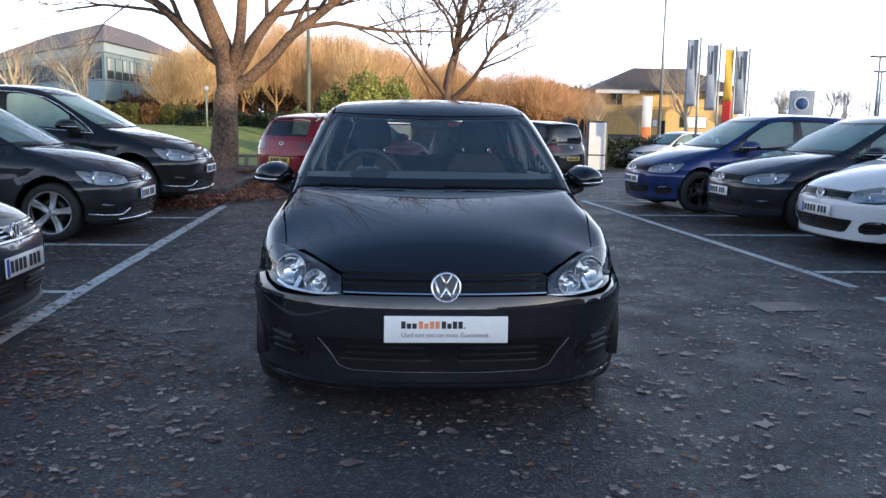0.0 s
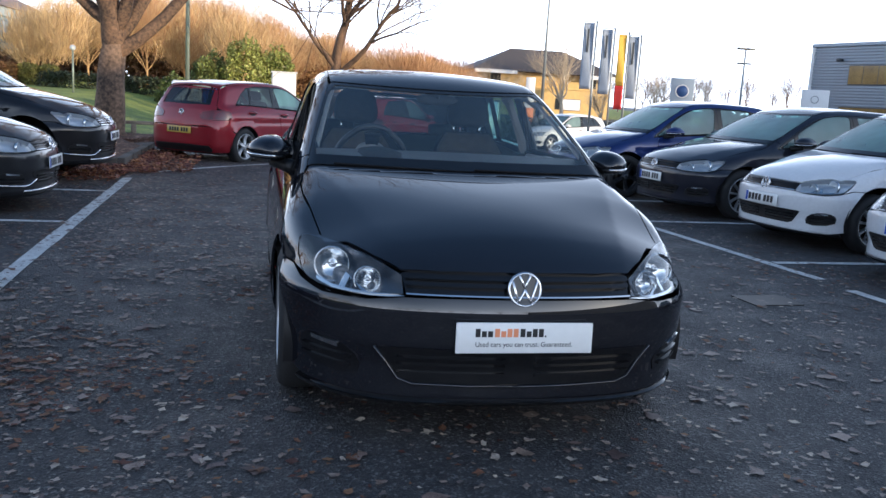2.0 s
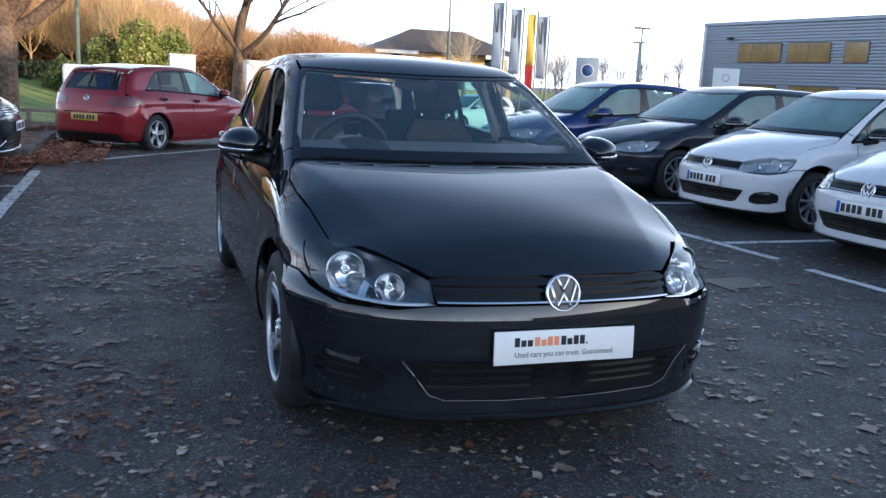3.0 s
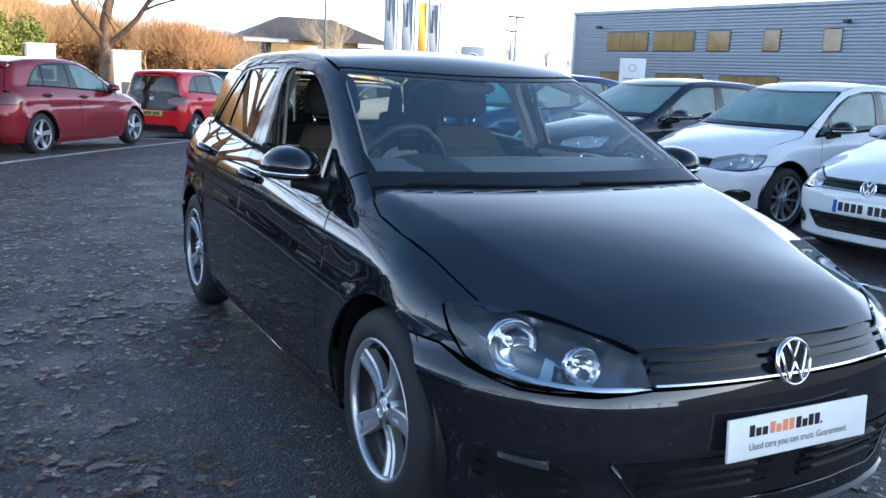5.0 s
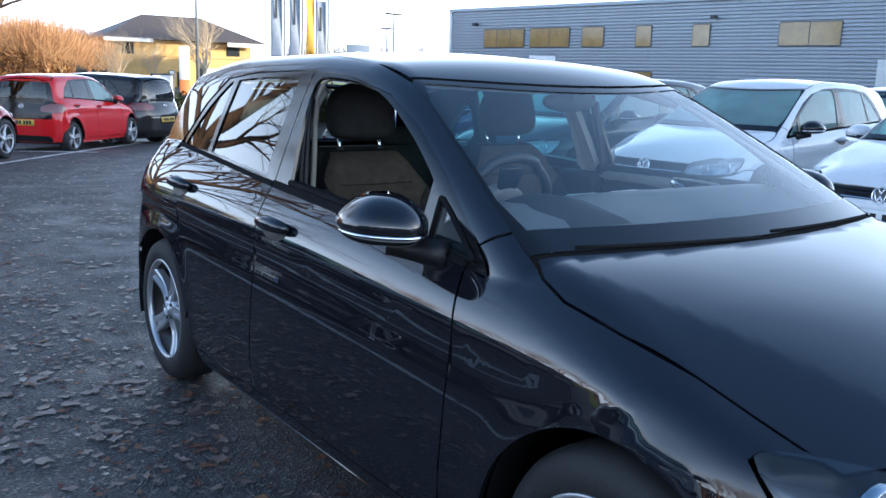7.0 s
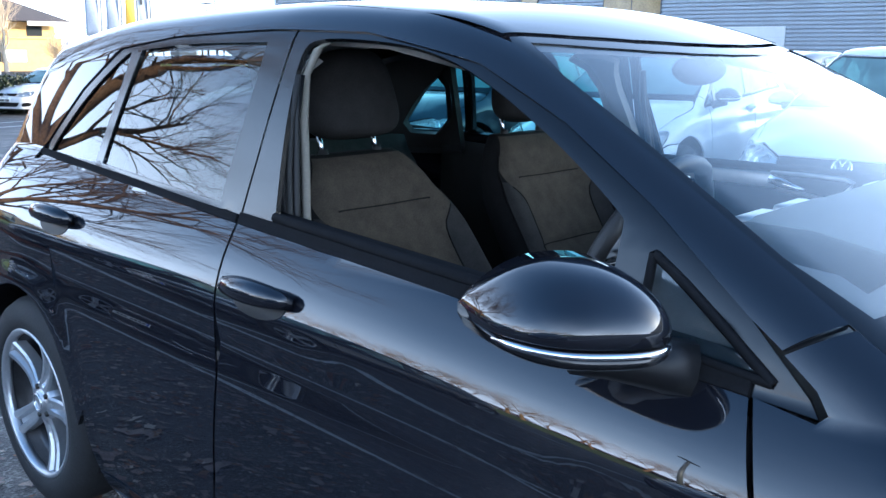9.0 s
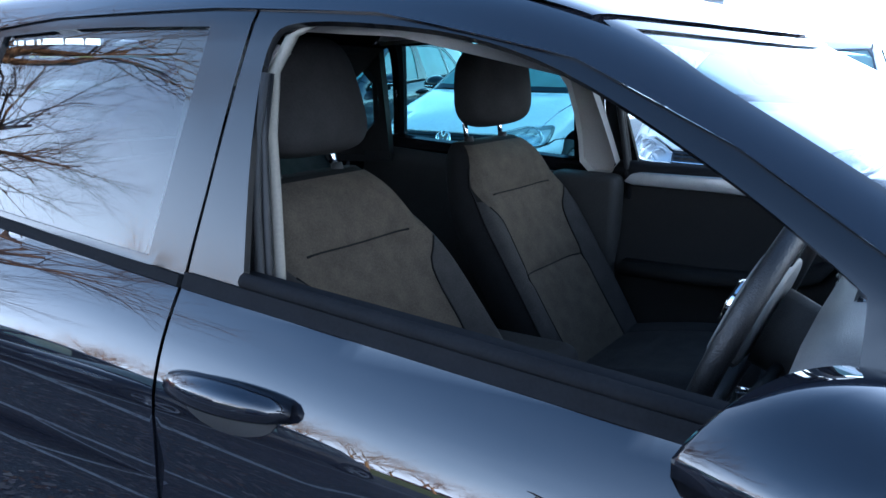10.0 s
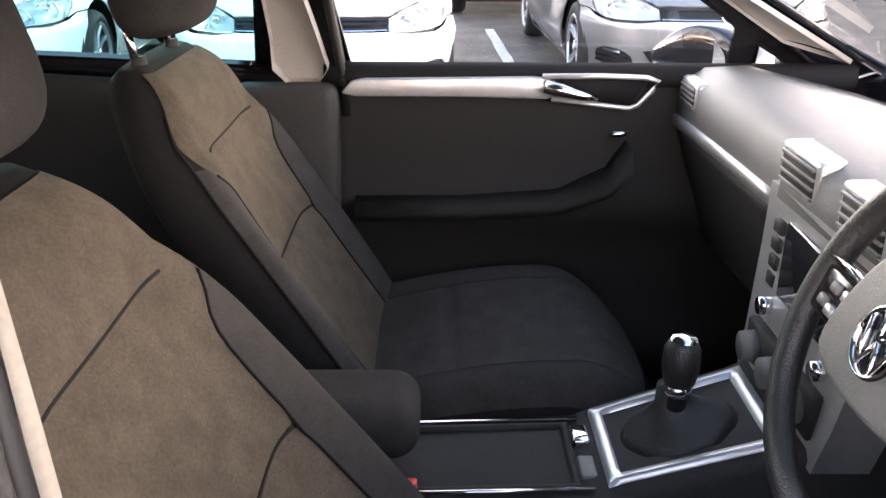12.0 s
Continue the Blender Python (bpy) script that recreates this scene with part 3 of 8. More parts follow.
def badge(parent, place, r, way=(0, -1, 0), lean=0.0):
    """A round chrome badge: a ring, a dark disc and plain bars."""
    w = Vector(way).normalized()
    m = Matrix.Translation(place) @ w.to_track_quat("Z", "Y").to_matrix().to_4x4()
    ring = part("badge", move_bm(lathe_bm([(0.0, r), (0.006, r), (0.010, r * 0.94), (0.010, r * 0.88), (0.004, r * 0.84), (0.0, r * 0.84)], 36, "z"), m), M_CHROME, parent, "round chrome badge on a dark disc")
    part("badge_disc", move_bm(lathe_bm([(0.003, r * 0.9), (0.004, 0.0)], 28, "z"), m), M_GLOSS, ring)
    for x0, y0, x1, y1 in ((-0.34, 0.84, 0.0, 0.1), (0.34, 0.84, 0.0, 0.1), (-0.72, 0.5, -0.36, -0.78), (0.72, 0.5, 0.36, -0.78), (0.0, 0.02, -0.36, -0.78), (0.0, 0.02, 0.36, -0.78)):
        d = Vector((x1 - x0, y1 - y0, 0)) * r
        part("badge_bar", move_bm(box_bm(0, d.length, -r * 0.07, r * 0.07, 0.002, 0.009, 0.002, 1), m @ pose(x0 * r, y0 * r, 0, 0, 0, math.degrees(math.atan2(d.y, d.x)))), M_CHROME, ring)
    return ring


def plate(parent, place, way, yellow=False, width=0.52, words=None):
    """A number plate with plain bars for its writing."""
    w = Vector(way).normalized()
    m = Matrix.Translation(place) @ w.to_track_quat("Z", "Y").to_matrix().to_4x4()
    pl = part("number_plate", move_bm(box_bm(-width / 2, width / 2, -0.056, 0.056, -0.004, 0.004, 0.002, 1), m), M_PLATEYELLOW if yellow else M_PLATEWHITE, parent, "yellow rear plate with dark bars" if yellow else "white plate with dark bars")
    x = -width * 0.4
    for i in range(7):
        part("writing_bar", move_bm(box_bm(x, x + 0.042, -0.034, 0.034, 0.004, 0.0055), m), M_INK, pl, smooth=False)
        x += 0.056 + (0.03 if i == 3 else 0)
    if not yellow:
        part("plate_band", move_bm(box_bm(-width / 2 + 0.005, -width / 2 + 0.04, -0.05, 0.05, 0.004, 0.005), m), M_EUBLUE, pl, smooth=False)
    return pl


# outlines on the side, (y, z)
DLO_TOP = [(3.65, 1.008), (3.60, 1.062), (3.44, 1.215), (3.27, 1.325), (3.0, 1.353), (2.6, 1.364), (2.3, 1.354), (2.0, 1.298), (1.8, 1.210), (1.62, 1.106), (1.45, 0.988), (1.36, 0.91), (1.345, 0.892)]
DOOR_F_FRONT = [(1.43, 0.897), (1.385, 0.76), (1.383, 0.52), (1.40, 0.33), (1.44, 0.245)]
DOOR_MID = [(2.53, 0.245), (2.51, 0.45), (2.50, 0.67), (2.517, 0.80), (2.537, 0.968)]
DOOR_R_REAR = [(3.10, 0.245), (3.115, 0.42), (3.17, 0.56), (3.27, 0.70), (3.31, 0.82), (3.40, 0.94), (3.50, 1.018)]
WIN_F = [(1.655, 0.940), (1.655, 0.940), (1.655, 1.078), (1.66, 1.09), (1.8, 1.182), (2.0, 1.284), (2.14, 1.325), (2.28, 1.341), (2.43, 1.346), (2.478, 1.326), (2.468, 1.2), (2.427, 0.992), (2.427, 0.992), (2.1, 0.968)]
WIN_TRI = [(1.405, 0.917), (1.405, 0.917), (1.595, 0.933), (1.595, 0.933), (1.598, 1.046), (1.598, 1.046), (1.54, 1.012), (1.44, 0.942)]
WIN_R = [(2.625, 1.002), (2.625, 1.002), (2.605, 1.2), (2.60, 1.338), (2.60, 1.338), (2.9, 1.338), (3.152, 1.322), (3.152, 1.322), (3.215, 1.032), (3.215, 1.032)]
WIN_Q = [(3.255, 1.032), (3.255, 1.032), (3.195, 1.316), (3.23, 1.314), (3.40, 1.205), (3.55, 1.065), (3.572, 1.032), (3.572, 1.032)]
LAMP = [(0.428, 0.16, 0.58), (0.428, 0.16, 0.58), (0.445, 0.19, 0.648), (0.445, 0.19, 0.648), (0.54, 0.27, 0.694), (0.63, 0.35, 0.72), (0.72, 0.46, 0.738), (0.785, 0.58, 0.735), (0.80, 0.60, 0.715), (0.80, 0.54, 0.65), (0.785, 0.46, 0.59), (0.70, 0.33, 0.565), (0.55, 0.21, 0.565)]


def belt(y):
    return float(f_beltz(y))


def mirror_point(u, lift, dz, grow=1.0):
    """A point on the front of a door mirror at its middle seam: u from the outer tip to the inner end."""
    k = max(0.0, 1 - abs(2 * u - 1.0) ** 3.0) ** 0.5
    return Vector((-0.112 + 0.232 * u, 0.055 - (0.05 + 0.115 * k) * grow + 0.05 * (1 - u) ** 2, lift + dz + 0.008 - 0.006 * u))


def mirror_shell(cap):
    """The upper cap or the lower housing of a door mirror, its face towards -y, the outer tip at -x."""
    secs = []
    for u in np.linspace(0.0, 1.0, 27):
        k = max(0.0, 1 - abs(2 * u - 1.0) ** 3.0) ** 0.5
        hump = max(0.0, 1 - abs((u - 0.52) / 0.535) ** 2.3) ** 0.85
        top, low = 0.004 + 0.080 * hump, 0.003 + 0.032 * k
        f = mirror_point(u, 0.0, 0.0)
        depth, back = 0.006 + 0.05 + 0.115 * k, 0.055 + 0.05 * (1 - u) ** 2
        ring = []
        for a in np.linspace(0, 90, 9):
            c, e = math.cos(radians(a)) ** 0.75, math.sin(radians(a)) ** 0.85
            ring.append((f.x, back - 0.006 - (depth - 0.006) * c, f.z + (top * e if cap else -0.016 * (k + 0.1) - (low - 0.010 * k) * e)))
        ring += [(f.x, back, f.z + (top * 0.93 if cap else -0.016 * k - low * 0.85)), (f.x, back, f.z - 0.005)]
        if not cap:
            ring = [(f.x, back - (depth - 0.012), f.z - 0.004)] + ring
        else:
            ring = [(f.x, back - (depth - 0.010), f.z - 0.004)] + ring
        secs.append(ring)
    return loft(secs)


def build_car(m, body_paint, name, label, category="car", group="", warp=plain_warp, detail=0.06, glass=(M_GLASS, M_PRIVACY), style="five", hero=False, wheel_r=0.315, nose="slot", doors=5, plates=True, steer=0.0, spin=0.3, tail_paint=None, mirror_paint=None, bright_trim=False):
    car = thing(name, label, category, group, m=m)
    wp = None if warp is plain_warp else warp
    c = detail

    def pan(nm, outline, way, mt, par=car, **k):
        return panel(nm, outline, way, mt, par, cell=k.pop("cell", c), warp=wp, **k)
    arch_r = 0.36
    # bonnet, roof, screens
    ys = lambda x: 1.130 + 0.2 * x * x
    xs = np.linspace(-0.735, 0.735, 9)
    bon = P_top([(x, ys(x)) for x in xs]) + P_top([(0.762, 1.185), (0.777, 1.10), (0.775, 0.93), (0.750, 0.76), (0.733, 0.64), (0.721, 0.55)])
    up = [np.array((0.715, 0.47, 0.742))] + P_front([(0.63, 0.727), (0.54, 0.700), (0.45, 0.666), (0.3, 0.668), (0.15, 0.67), (0.0, 0.67)])
    bon += up + flip_x(up[:-1][::-1], -1) + P_top([(-0.721, 0.55), (-0.733, 0.64), (-0.750, 0.76), (-0.775, 0.93), (-0.777, 1.10), (-0.762, 1.185)])
    bonnet = pan("bonnet", bon, (0, -0.35, 0.94), body_paint, label="bonnet with two soft crease lines")
    yw = lambda x: 1.15 + 0.2 * x * x
    pan("cowl_panel", P_top([(x, ys(x) + 0.004) for x in np.linspace(-0.735, 0.735, 15)] + [(x, yw(x) + 0.012) for x in np.linspace(0.735, -0.735, 15)]), (0, -0.5, 0.86), M_SEAL, offset=-0.010, lip=0.0)
    wt = lambda x: 1.885 + 0.33 * x * x
    edge_r = [(0.744, 1.262), (0.716, 1.43), (0.675, 1.63), (0.632, 1.83), (0.602, 1.975)]
    ws = P_top([(x, yw(x)) for x in np.linspace(-0.73, 0.73, 9)]) + P_top(edge_r) + P_top([(x, wt(x)) for x in np.linspace(0.585, -0.585, 9)]) + P_top([(-x, y) for x, y in edge_r[::-1]])
    pan("windscreen", ws, (0, -0.5, 0.86), glass[0], offset=-0.006, lip=0.0).visible_shadow = False
    inner = P_top([(x, yw(x) + 0.075) for x in np.linspace(-0.70, 0.70, 9)]) + P_top([(0.700, 1.44), (0.657, 1.65), (0.613, 1.86)]) + P_top([(x, wt(x) - 0.03) for x in np.linspace(0.57, -0.57, 9)]) + P_top([(-0.613, 1.86), (-0.657, 1.65), (-0.700, 1.44)])
    pan("screen_border", ws, (0, -0.5, 0.86), M_GLOSS, offset=-0.003, lip=0.004, holes=[inner])
    rail = [(0.585, 2.2), (0.562, 2.6), (0.557, 3.2), (0.552, 3.6), (0.545, 3.84)]
    roof = P_top([(x, wt(x) + 0.012) for x in np.linspace(-0.588, 0.588, 9)]) + P_top(rail) + P_top([(-x, y) for x, y in rail[::-1]])
    pan("roof", roof, (0, 0, 1), body_paint)
    # tail
    low = P_rear([(0.628, 1.0), (0.64, 0.97), (0.635, 0.8), (0.62, 0.645), (0.0, 0.642), (-0.62, 0.645), (-0.635, 0.8), (-0.64, 0.97), (-0.628, 1.0), (0.0, 1.0)])
    tailgate = pan("tailgate", low, (0, 0.95, 0.3), tail_paint or body_paint, cell=max(c, 0.05))
    hi = P_top([(-0.54, 3.852), (-0.3, 3.865), (0.0, 3.868), (0.3, 3.865), (0.54, 3.852)]) + P_rear([(0.49, 1.262), (0.0, 1.27), (-0.49, 1.262)])
    pan("tailgate_spoiler", hi, (0, 0.5, 0.86), body_paint, tailgate, offset=0.004)
    for s in (-1, 1):
        pan("window_surround", P_top([(s * 0.54, 3.852)]) + P_rear([(s * 0.585, 1.15), (s * 0.628, 1.003), (s * 0.52, 1.003), (s * 0.475, 1.262)]), (s * 0.3, 0.8, 0.5), tail_paint or body_paint, tailgate)
    rw = P_rear([(-0.485, 1.266), (0.0, 1.27), (0.485, 1.266), (0.54, 1.0), (0.0, 1.0), (-0.54, 1.0)])
    pan("rear_window", rw, (0, 0.85, 0.5), glass[1], tailgate, offset=-0.006, lip=0.0).visible_shadow = False
    rb = P_rear([(-0.62, 0.638), (0.0, 0.635), (0.62, 0.638), (0.628, 0.75)]) + P_side([(3.93, 0.762), (3.90, 0.605)] + arch(WHEEL_R, arch_r, 38, -16, 9), 1)
    rb += P_rear([(0.66, 0.21), (0.3, 0.2), (-0.3, 0.2), (-0.66, 0.21)]) + P_side(arch(WHEEL_R, arch_r, -16, 38, 9) + [(3.90, 0.605), (3.93, 0.762)], -1) + P_rear([(-0.628, 0.75)])
    tail = pan("rear_bumper", rb, (0, 1, 0), body_paint, polar=(3.2, -1))
    if nose != "hero":
        va = P_rear([(x, 0.335 - 0.02 * abs(x)) for x in np.linspace(-0.58, 0.58, 9)] + [(0.63, 0.25)] + [(x, 0.212) for x in np.linspace(0.60, -0.60, 9)] + [(-0.63, 0.25)])
        pan("rear_valance", va, (0, 1, 0), M_TRIM, tail, offset=0.004, lip=0.012, label="black plastic lower valance")
        plate(tailgate, warp.spot(0, float(f_tail(0.58)) + 0.008, 0.57), (0, 1, 0.05), True)
        badge(tailgate, warp.spot(0, float(f_tail(0.88)) + 0.004, 0.87), 0.05, (0, 1, 0.15))
    for s in (-1, 1):
        sd = "right" if s < 0 else "left"
        # sides
        q = P_top([(s * x, y) for x, y in [(0.732, 1.342)] + edge_r[1:]]) + P_top([(s * x, y) for x, y in rail])
        q += P_rear([(s * 0.592, 1.15), (s * 0.635, 1.003), (s * 0.648, 0.96)]) + P_side([(3.95, 0.905), (3.86, 0.895), (3.85, 0.81), (3.93, 0.755), (3.90, 0.6)], s)
        q += P_side(arch(WHEEL_R, arch_r, 42, 172) + [(3.115, 0.42)][:0], s)
        q += P_side(DOOR_R_REAR[1:] + DLO_TOP[:-2] + [(1.402, 0.958)], s)
        pan("body_side", q, (s * 0.85, 0, 0.52), body_paint)
        tl = P_side([(3.95, 0.925), (3.86, 0.905), (3.84, 0.82), (3.93, 0.765)], s) + P_rear([(s * 0.62, 0.755), (s * 0.42, 0.775), (s * 0.39, 0.84), (s * 0.42, 0.875), (s * 0.60, 0.925)])
        pan("tail_lamp", tl, (s * 0.7, 0.71, 0.1), M_REDLENS, offset=0.006, label="red tail lamp")
        wg = P_top([(s * 0.735, 1.333), (s * 0.7465, 1.256), (s * 0.768, 1.185), (s * 0.783, 1.10), (s * 0.781, 0.93), (s * 0.756, 0.76), (s * 0.739, 0.64), (s * 0.727, 0.55)])
        wg += flip_x([(0.722, 0.468, 0.743)], s)
        wg += flip_x([(0.79, 0.595, 0.735), (0.807, 0.605, 0.715), (0.807, 0.545, 0.65), (0.797, 0.475, 0.60)], s)
        wg += P_side([(0.56, 0.622)], s) + P_side(arch(WHEEL_F, arch_r, 121, -5, 16), s) + P_side([(1.252, 0.235), (1.43, 0.235)] + [(y - 0.006, z) for y, z in DOOR_F_FRONT[::-1]] + [(1.345, 0.886), (1.334, 0.897), (1.352, 0.921), (1.398, 0.953)], s)
        pan("front_wing", wg, (s * 0.85, -0.12, 0.5), body_paint, label="wing over the front wheel")
        f_low = DOOR_F_FRONT + DOOR_MID + [(y, belt(y)) for y in (2.3, 2.0, 1.7)]
        d1 = pan("front_door", P_side(f_low, s), (s, 0, 0), body_paint)
        r_low = [(y + 0.007, z) for y, z in DOOR_MID[::-1]] + DOOR_R_REAR + [(y, belt(y)) for y in (3.3, 3.0, 2.75)]
        d2 = pan("rear_door", P_side(r_low, s), (s, 0, 0), body_paint)
        sill = P_side([(1.25, 0.235), (1.25, 0.165), (3.12, 0.165), (3.12, 0.238)], s)
        pan("sill", sill, (s, 0, -0.2), body_paint, offset=-0.006)
        # window frames and glass
        ff = [(2.51, 1.362)] + [(y, z) for y, z in DLO_TOP if y < 2.5] + [(1.6, belt(1.6) - 0.002), (2.0, belt(2.0) - 0.002), (2.537, belt(2.537) - 0.002), (2.525, 1.1)]
        hf, ht, hr, hq = (P_side(rounded(o, 2), s) for o in (WIN_F, WIN_TRI, WIN_R, WIN_Q))
        pan("window_frame", P_side(ff, s), (s, 0, 0.25), M_GLOSS, d1, offset=-0.004, lip=0.012, holes=[hf, ht], cell=max(c, 0.035), label="gloss black window frame")
        rf = [(2.517, 1.362), (2.531, 1.1), (2.544, belt(2.544) - 0.002), (3.0, belt(3.0) - 0.002), (3.4, belt(3.4) - 0.002), (3.645, 1.006)] + [(y, z) for y, z in DLO_TOP if 3.62 > y > 2.55]
        pan("window_frame", P_side(rf, s), (s, 0, 0.25), M_GLOSS, d2, offset=-0.004, lip=0.02, holes=[hr, hq], cell=max(c, 0.035), label="gloss black window frame")
        if not (hero and s < 0):
            pan("window_pane", hf, (s, 0, 0.25), glass[0] if not hero else M_GLASS, d1, offset=-0.012, lip=0).visible_shadow = False
        pan("window_pane", ht, (s, 0, 0.25), glass[0], d1, offset=-0.012, lip=0).visible_shadow = False
        pan("window_pane", hr, (s, 0, 0.25), glass[1] if not (hero and s > 0) else M_SIDEGLASS, d2, offset=-0.010, lip=0).visible_shadow = False
        pan("window_pane", hq, (s, 0, 0.25), glass[1] if not (hero and s > 0) else M_SIDEGLASS, d2, offset=-0.010, lip=0).visible_shadow = False
        for y0, y1, d in ((1.43, 2.535, d1), (2.545, 3.62, d2)):
            n = 8
            st = [(y0 + (y1 - y0) * k / n, belt(y0 + (y1 - y0) * k / n) + (0.018 if y1 < 3 else 0.012)) for k in range(n + 1)] + [(y1 + (y0 - y1) * k / n, belt(y1 + (y0 - y1) * k / n) - 0.005) for k in range(n + 1)]
            pan("belt_strip", P_side(st, s), (s, 0, 0.2), M_SEAL, d, offset=0.004, lip=0.012)
        if hero and s < 0:
            seal = [onside(y, z, s) + np.array([0.008, 0, 0.0]) for y, z in ((1.66, 0.940), (1.85, 0.952), (2.1, 0.969), (2.3, 0.982), (2.43, 0.991))]
            loop = P_side(rounded(WIN_TRI, 2), s)
            part("corner_seal", tube_bm([Vector(q) for q in loop], 0.007, 6, True), M_SEAL, d1, "matt black rubber seal")
            part("window_seal", tube_bm([Vector(q) for q in seal], 0.0115, 8), M_SEAL, d1, "matt black rubber seal")
        if nose == "chrome":                            # bright line round the side windows
            run = DLO_TOP[::-1] + [(3.4, belt(3.4)), (3.0, belt(3.0)), (2.5, belt(2.5)), (2.0, belt(2.0)), (1.6, belt(1.6))]
            part("window_trim", tube_bm([warp.spot(*(onside(y, z, s) + np.array([s * 0.004, 0, 0]))) for y, z in run], 0.008, 6, True), M_CHROME, car)
        # handles
        for y, z, d in ((2.38, 0.852, d1), (3.30, 0.885, d2)):
            p0 = onside(y, z, s)
            nn = normals_at(np.array([p0]))[0]
            bowl = [onside(y + 0.085 * math.cos(a), z - 0.008 + 0.032 * math.sin(a), s) for a in np.linspace(0, 2 * math.pi, 20)[:-1]]
            h = pan("handle_bowl", bowl, (s, 0, 0.2), M_TRIM, d, offset=0.0015, lip=0.003)
            pts, rad = [], []
            for k in range(11):
                u = k / 10
                q0 = onside(y - 0.104 + 0.208 * u, z + 0.006, s)
                pts.append(warp.spot(*(q0 + nn * (0.030 * math.sin(math.pi * u) ** 0.5 + 0.004))))
                rad.append(0.013 + 0.012 * math.sin(math.pi * u) ** 0.6)
            part("door_handle", tube_bm(pts, rad, 10), body_paint, d, "pull handle in body colour")
        # door mirror
        c0 = warp.spot(s * 0.928, 1.615, 0.972)
        mm = Matrix.Translation(c0) @ (Matrix.Identity(4) if s < 0 else Matrix.Diagonal((-1, 1, 1, 1))) @ pose(0, 0, 0, 0, 0, -27)
        mir = part("door_mirror", move_bm(mirror_shell(True), mm), mirror_paint or body_paint, d1, "door mirror in body colour with a bright strip")
        part("mirror_base", move_bm(mirror_shell(False), mm), M_GLOSS, mir, "gloss black lower housing")
        stripe = [mm @ mirror_point(u, 0.0, -0.010, 1.012) for u in np.linspace(0.03, 0.90, 20)]
        part("indicator_strip", tube_bm(stripe, [0.0035] + [0.0055] * 18 + [0.003], 8), M_CHROME, mir, "bright strip")
        part("mirror_glass", move_bm(lathe_bm([(0.0, 1.0), (0.0, 0.0)], 24, "z"), mm @ pose(0.0, 0.061, 0.016, -90, 0, 0) @ Matrix.Diagonal((0.078, 0.05, 1, 1))), M_MIRROR, mir)
        arm = [warp.spot(s * 0.79, 1.52, 0.905), warp.spot(s * 0.82, 1.55, 0.915), warp.spot(s * 0.86, 1.60, 0.922), warp.spot(s * 0.90, 1.63, 0.93)]
        part("mirror_arm", tube_bm(arm, [0.042, 0.036, 0.03, 0.028], 10), M_TRIM, mir)
        # lamps
        lo = flip_x(LAMP, s)
        wl_ = (s * 0.55, -0.8, 0.28)
        hl = pan("headlamp", rounded(lo, 1), wl_, M_LAMPINSIDE if hero else M_LAMPBRIGHT, offset=-0.085 if hero else -0.05, lip=0.0, label="clear headlamp with two round reflectors")
        pan("lamp_lens", rounded(lo, 1), wl_, M_LENSGLASS, hl, offset=0.002, lip=0.0).visible_shadow = False
        wv = np.array(wl_) / np.linalg.norm(wl_)
        rim0 = np.array([np.array(q) for q in rounded(lo, 1)])
        rim0 = cast(rim0 + wv * 0.3, -wv, 0.8, 60)
        nrm = normals_at(rim0)
        wb = bmesh.new()
        ra = [wb.verts.new(warp.spot(*q)) for q in rim0 - nrm * 0.004]
        rc = [wb.verts.new(warp.spot(*q)) for q in rim0 - nrm * 0.088]
        for k in range(len(ra)):
            if (rim0[k] - rim0[k - 1]).any():
                wb.faces.new((ra[k - 1], ra[k], rc[k], rc[k - 1]))
        part("lamp_wall", wb, M_LAMPINSIDE if hero else M_LAMPBRIGHT, hl)
        for (x, z, r) in ((0.716, 0.672, 0.069), (0.586, 0.641, 0.052)):
            p0 = onfront(s * x, z)
            p0 = p0 - normals_at(np.array([p0]))[0] * 0.052
            mm2 = Matrix.Translation(warp.spot(*p0)) @ Vector((s * 0.15, -1, 0.05)).to_track_quat("Z", "Y").to_matrix().to_4x4()
            rf_ = part("reflector", move_bm(lathe_bm([(-0.01, r * 1.02), (0.012, r), (0.012, r * 0.96), (0.0, r * 0.9), (-0.012, r * 0.78), (-0.024, r * 0.55), (-0.03, r * 0.28), (-0.03, r * 0.16), (-0.005, r * 0.14), (0.0, 0.0)], 20, "z"), mm2), M_REFLECTOR, hl)
            part("bulb", move_bm(sphere_bm((0, 0, -0.01), r * 0.13, 10, 8), mm2), M_CHROME, hl)
        if hero or c < 0.05:
            lowb = [tuple(x) for x in ((0.44, 0.585), (0.50, 0.578), (0.57, 0.576), (0.64, 0.578), (0.70, 0.582), (0.755, 0.596), (0.755, 0.606), (0.70, 0.594), (0.64, 0.59), (0.57, 0.588), (0.50, 0.59))]
            pan("lamp_brow", P_front([(s * x, z) for x, z in lowb]), (s * 0.4, -0.9, 0.1), M_REFLECTOR, hl, offset=-0.012, lip=0.01)
            fin = [(0.672, 0.588), (0.695, 0.59), (0.660, 0.648), (0.645, 0.638)]
            pan("lamp_fin", P_front([(s * x, z) for x, z in fin]), (s * 0.4, -0.9, 0.1), M_REFLECTOR, hl, offset=-0.035, lip=0.03, cell=0.02)
            fin = [(0.658, 0.646), (0.645, 0.63), (0.55, 0.584), (0.585, 0.584)]
            pan("lamp_fin", P_front([(s * x, z) for x, z in fin]), (s * 0.4, -0.9, 0.1), M_REFLECTOR, hl, offset=-0.037, lip=0.03, cell=0.02)
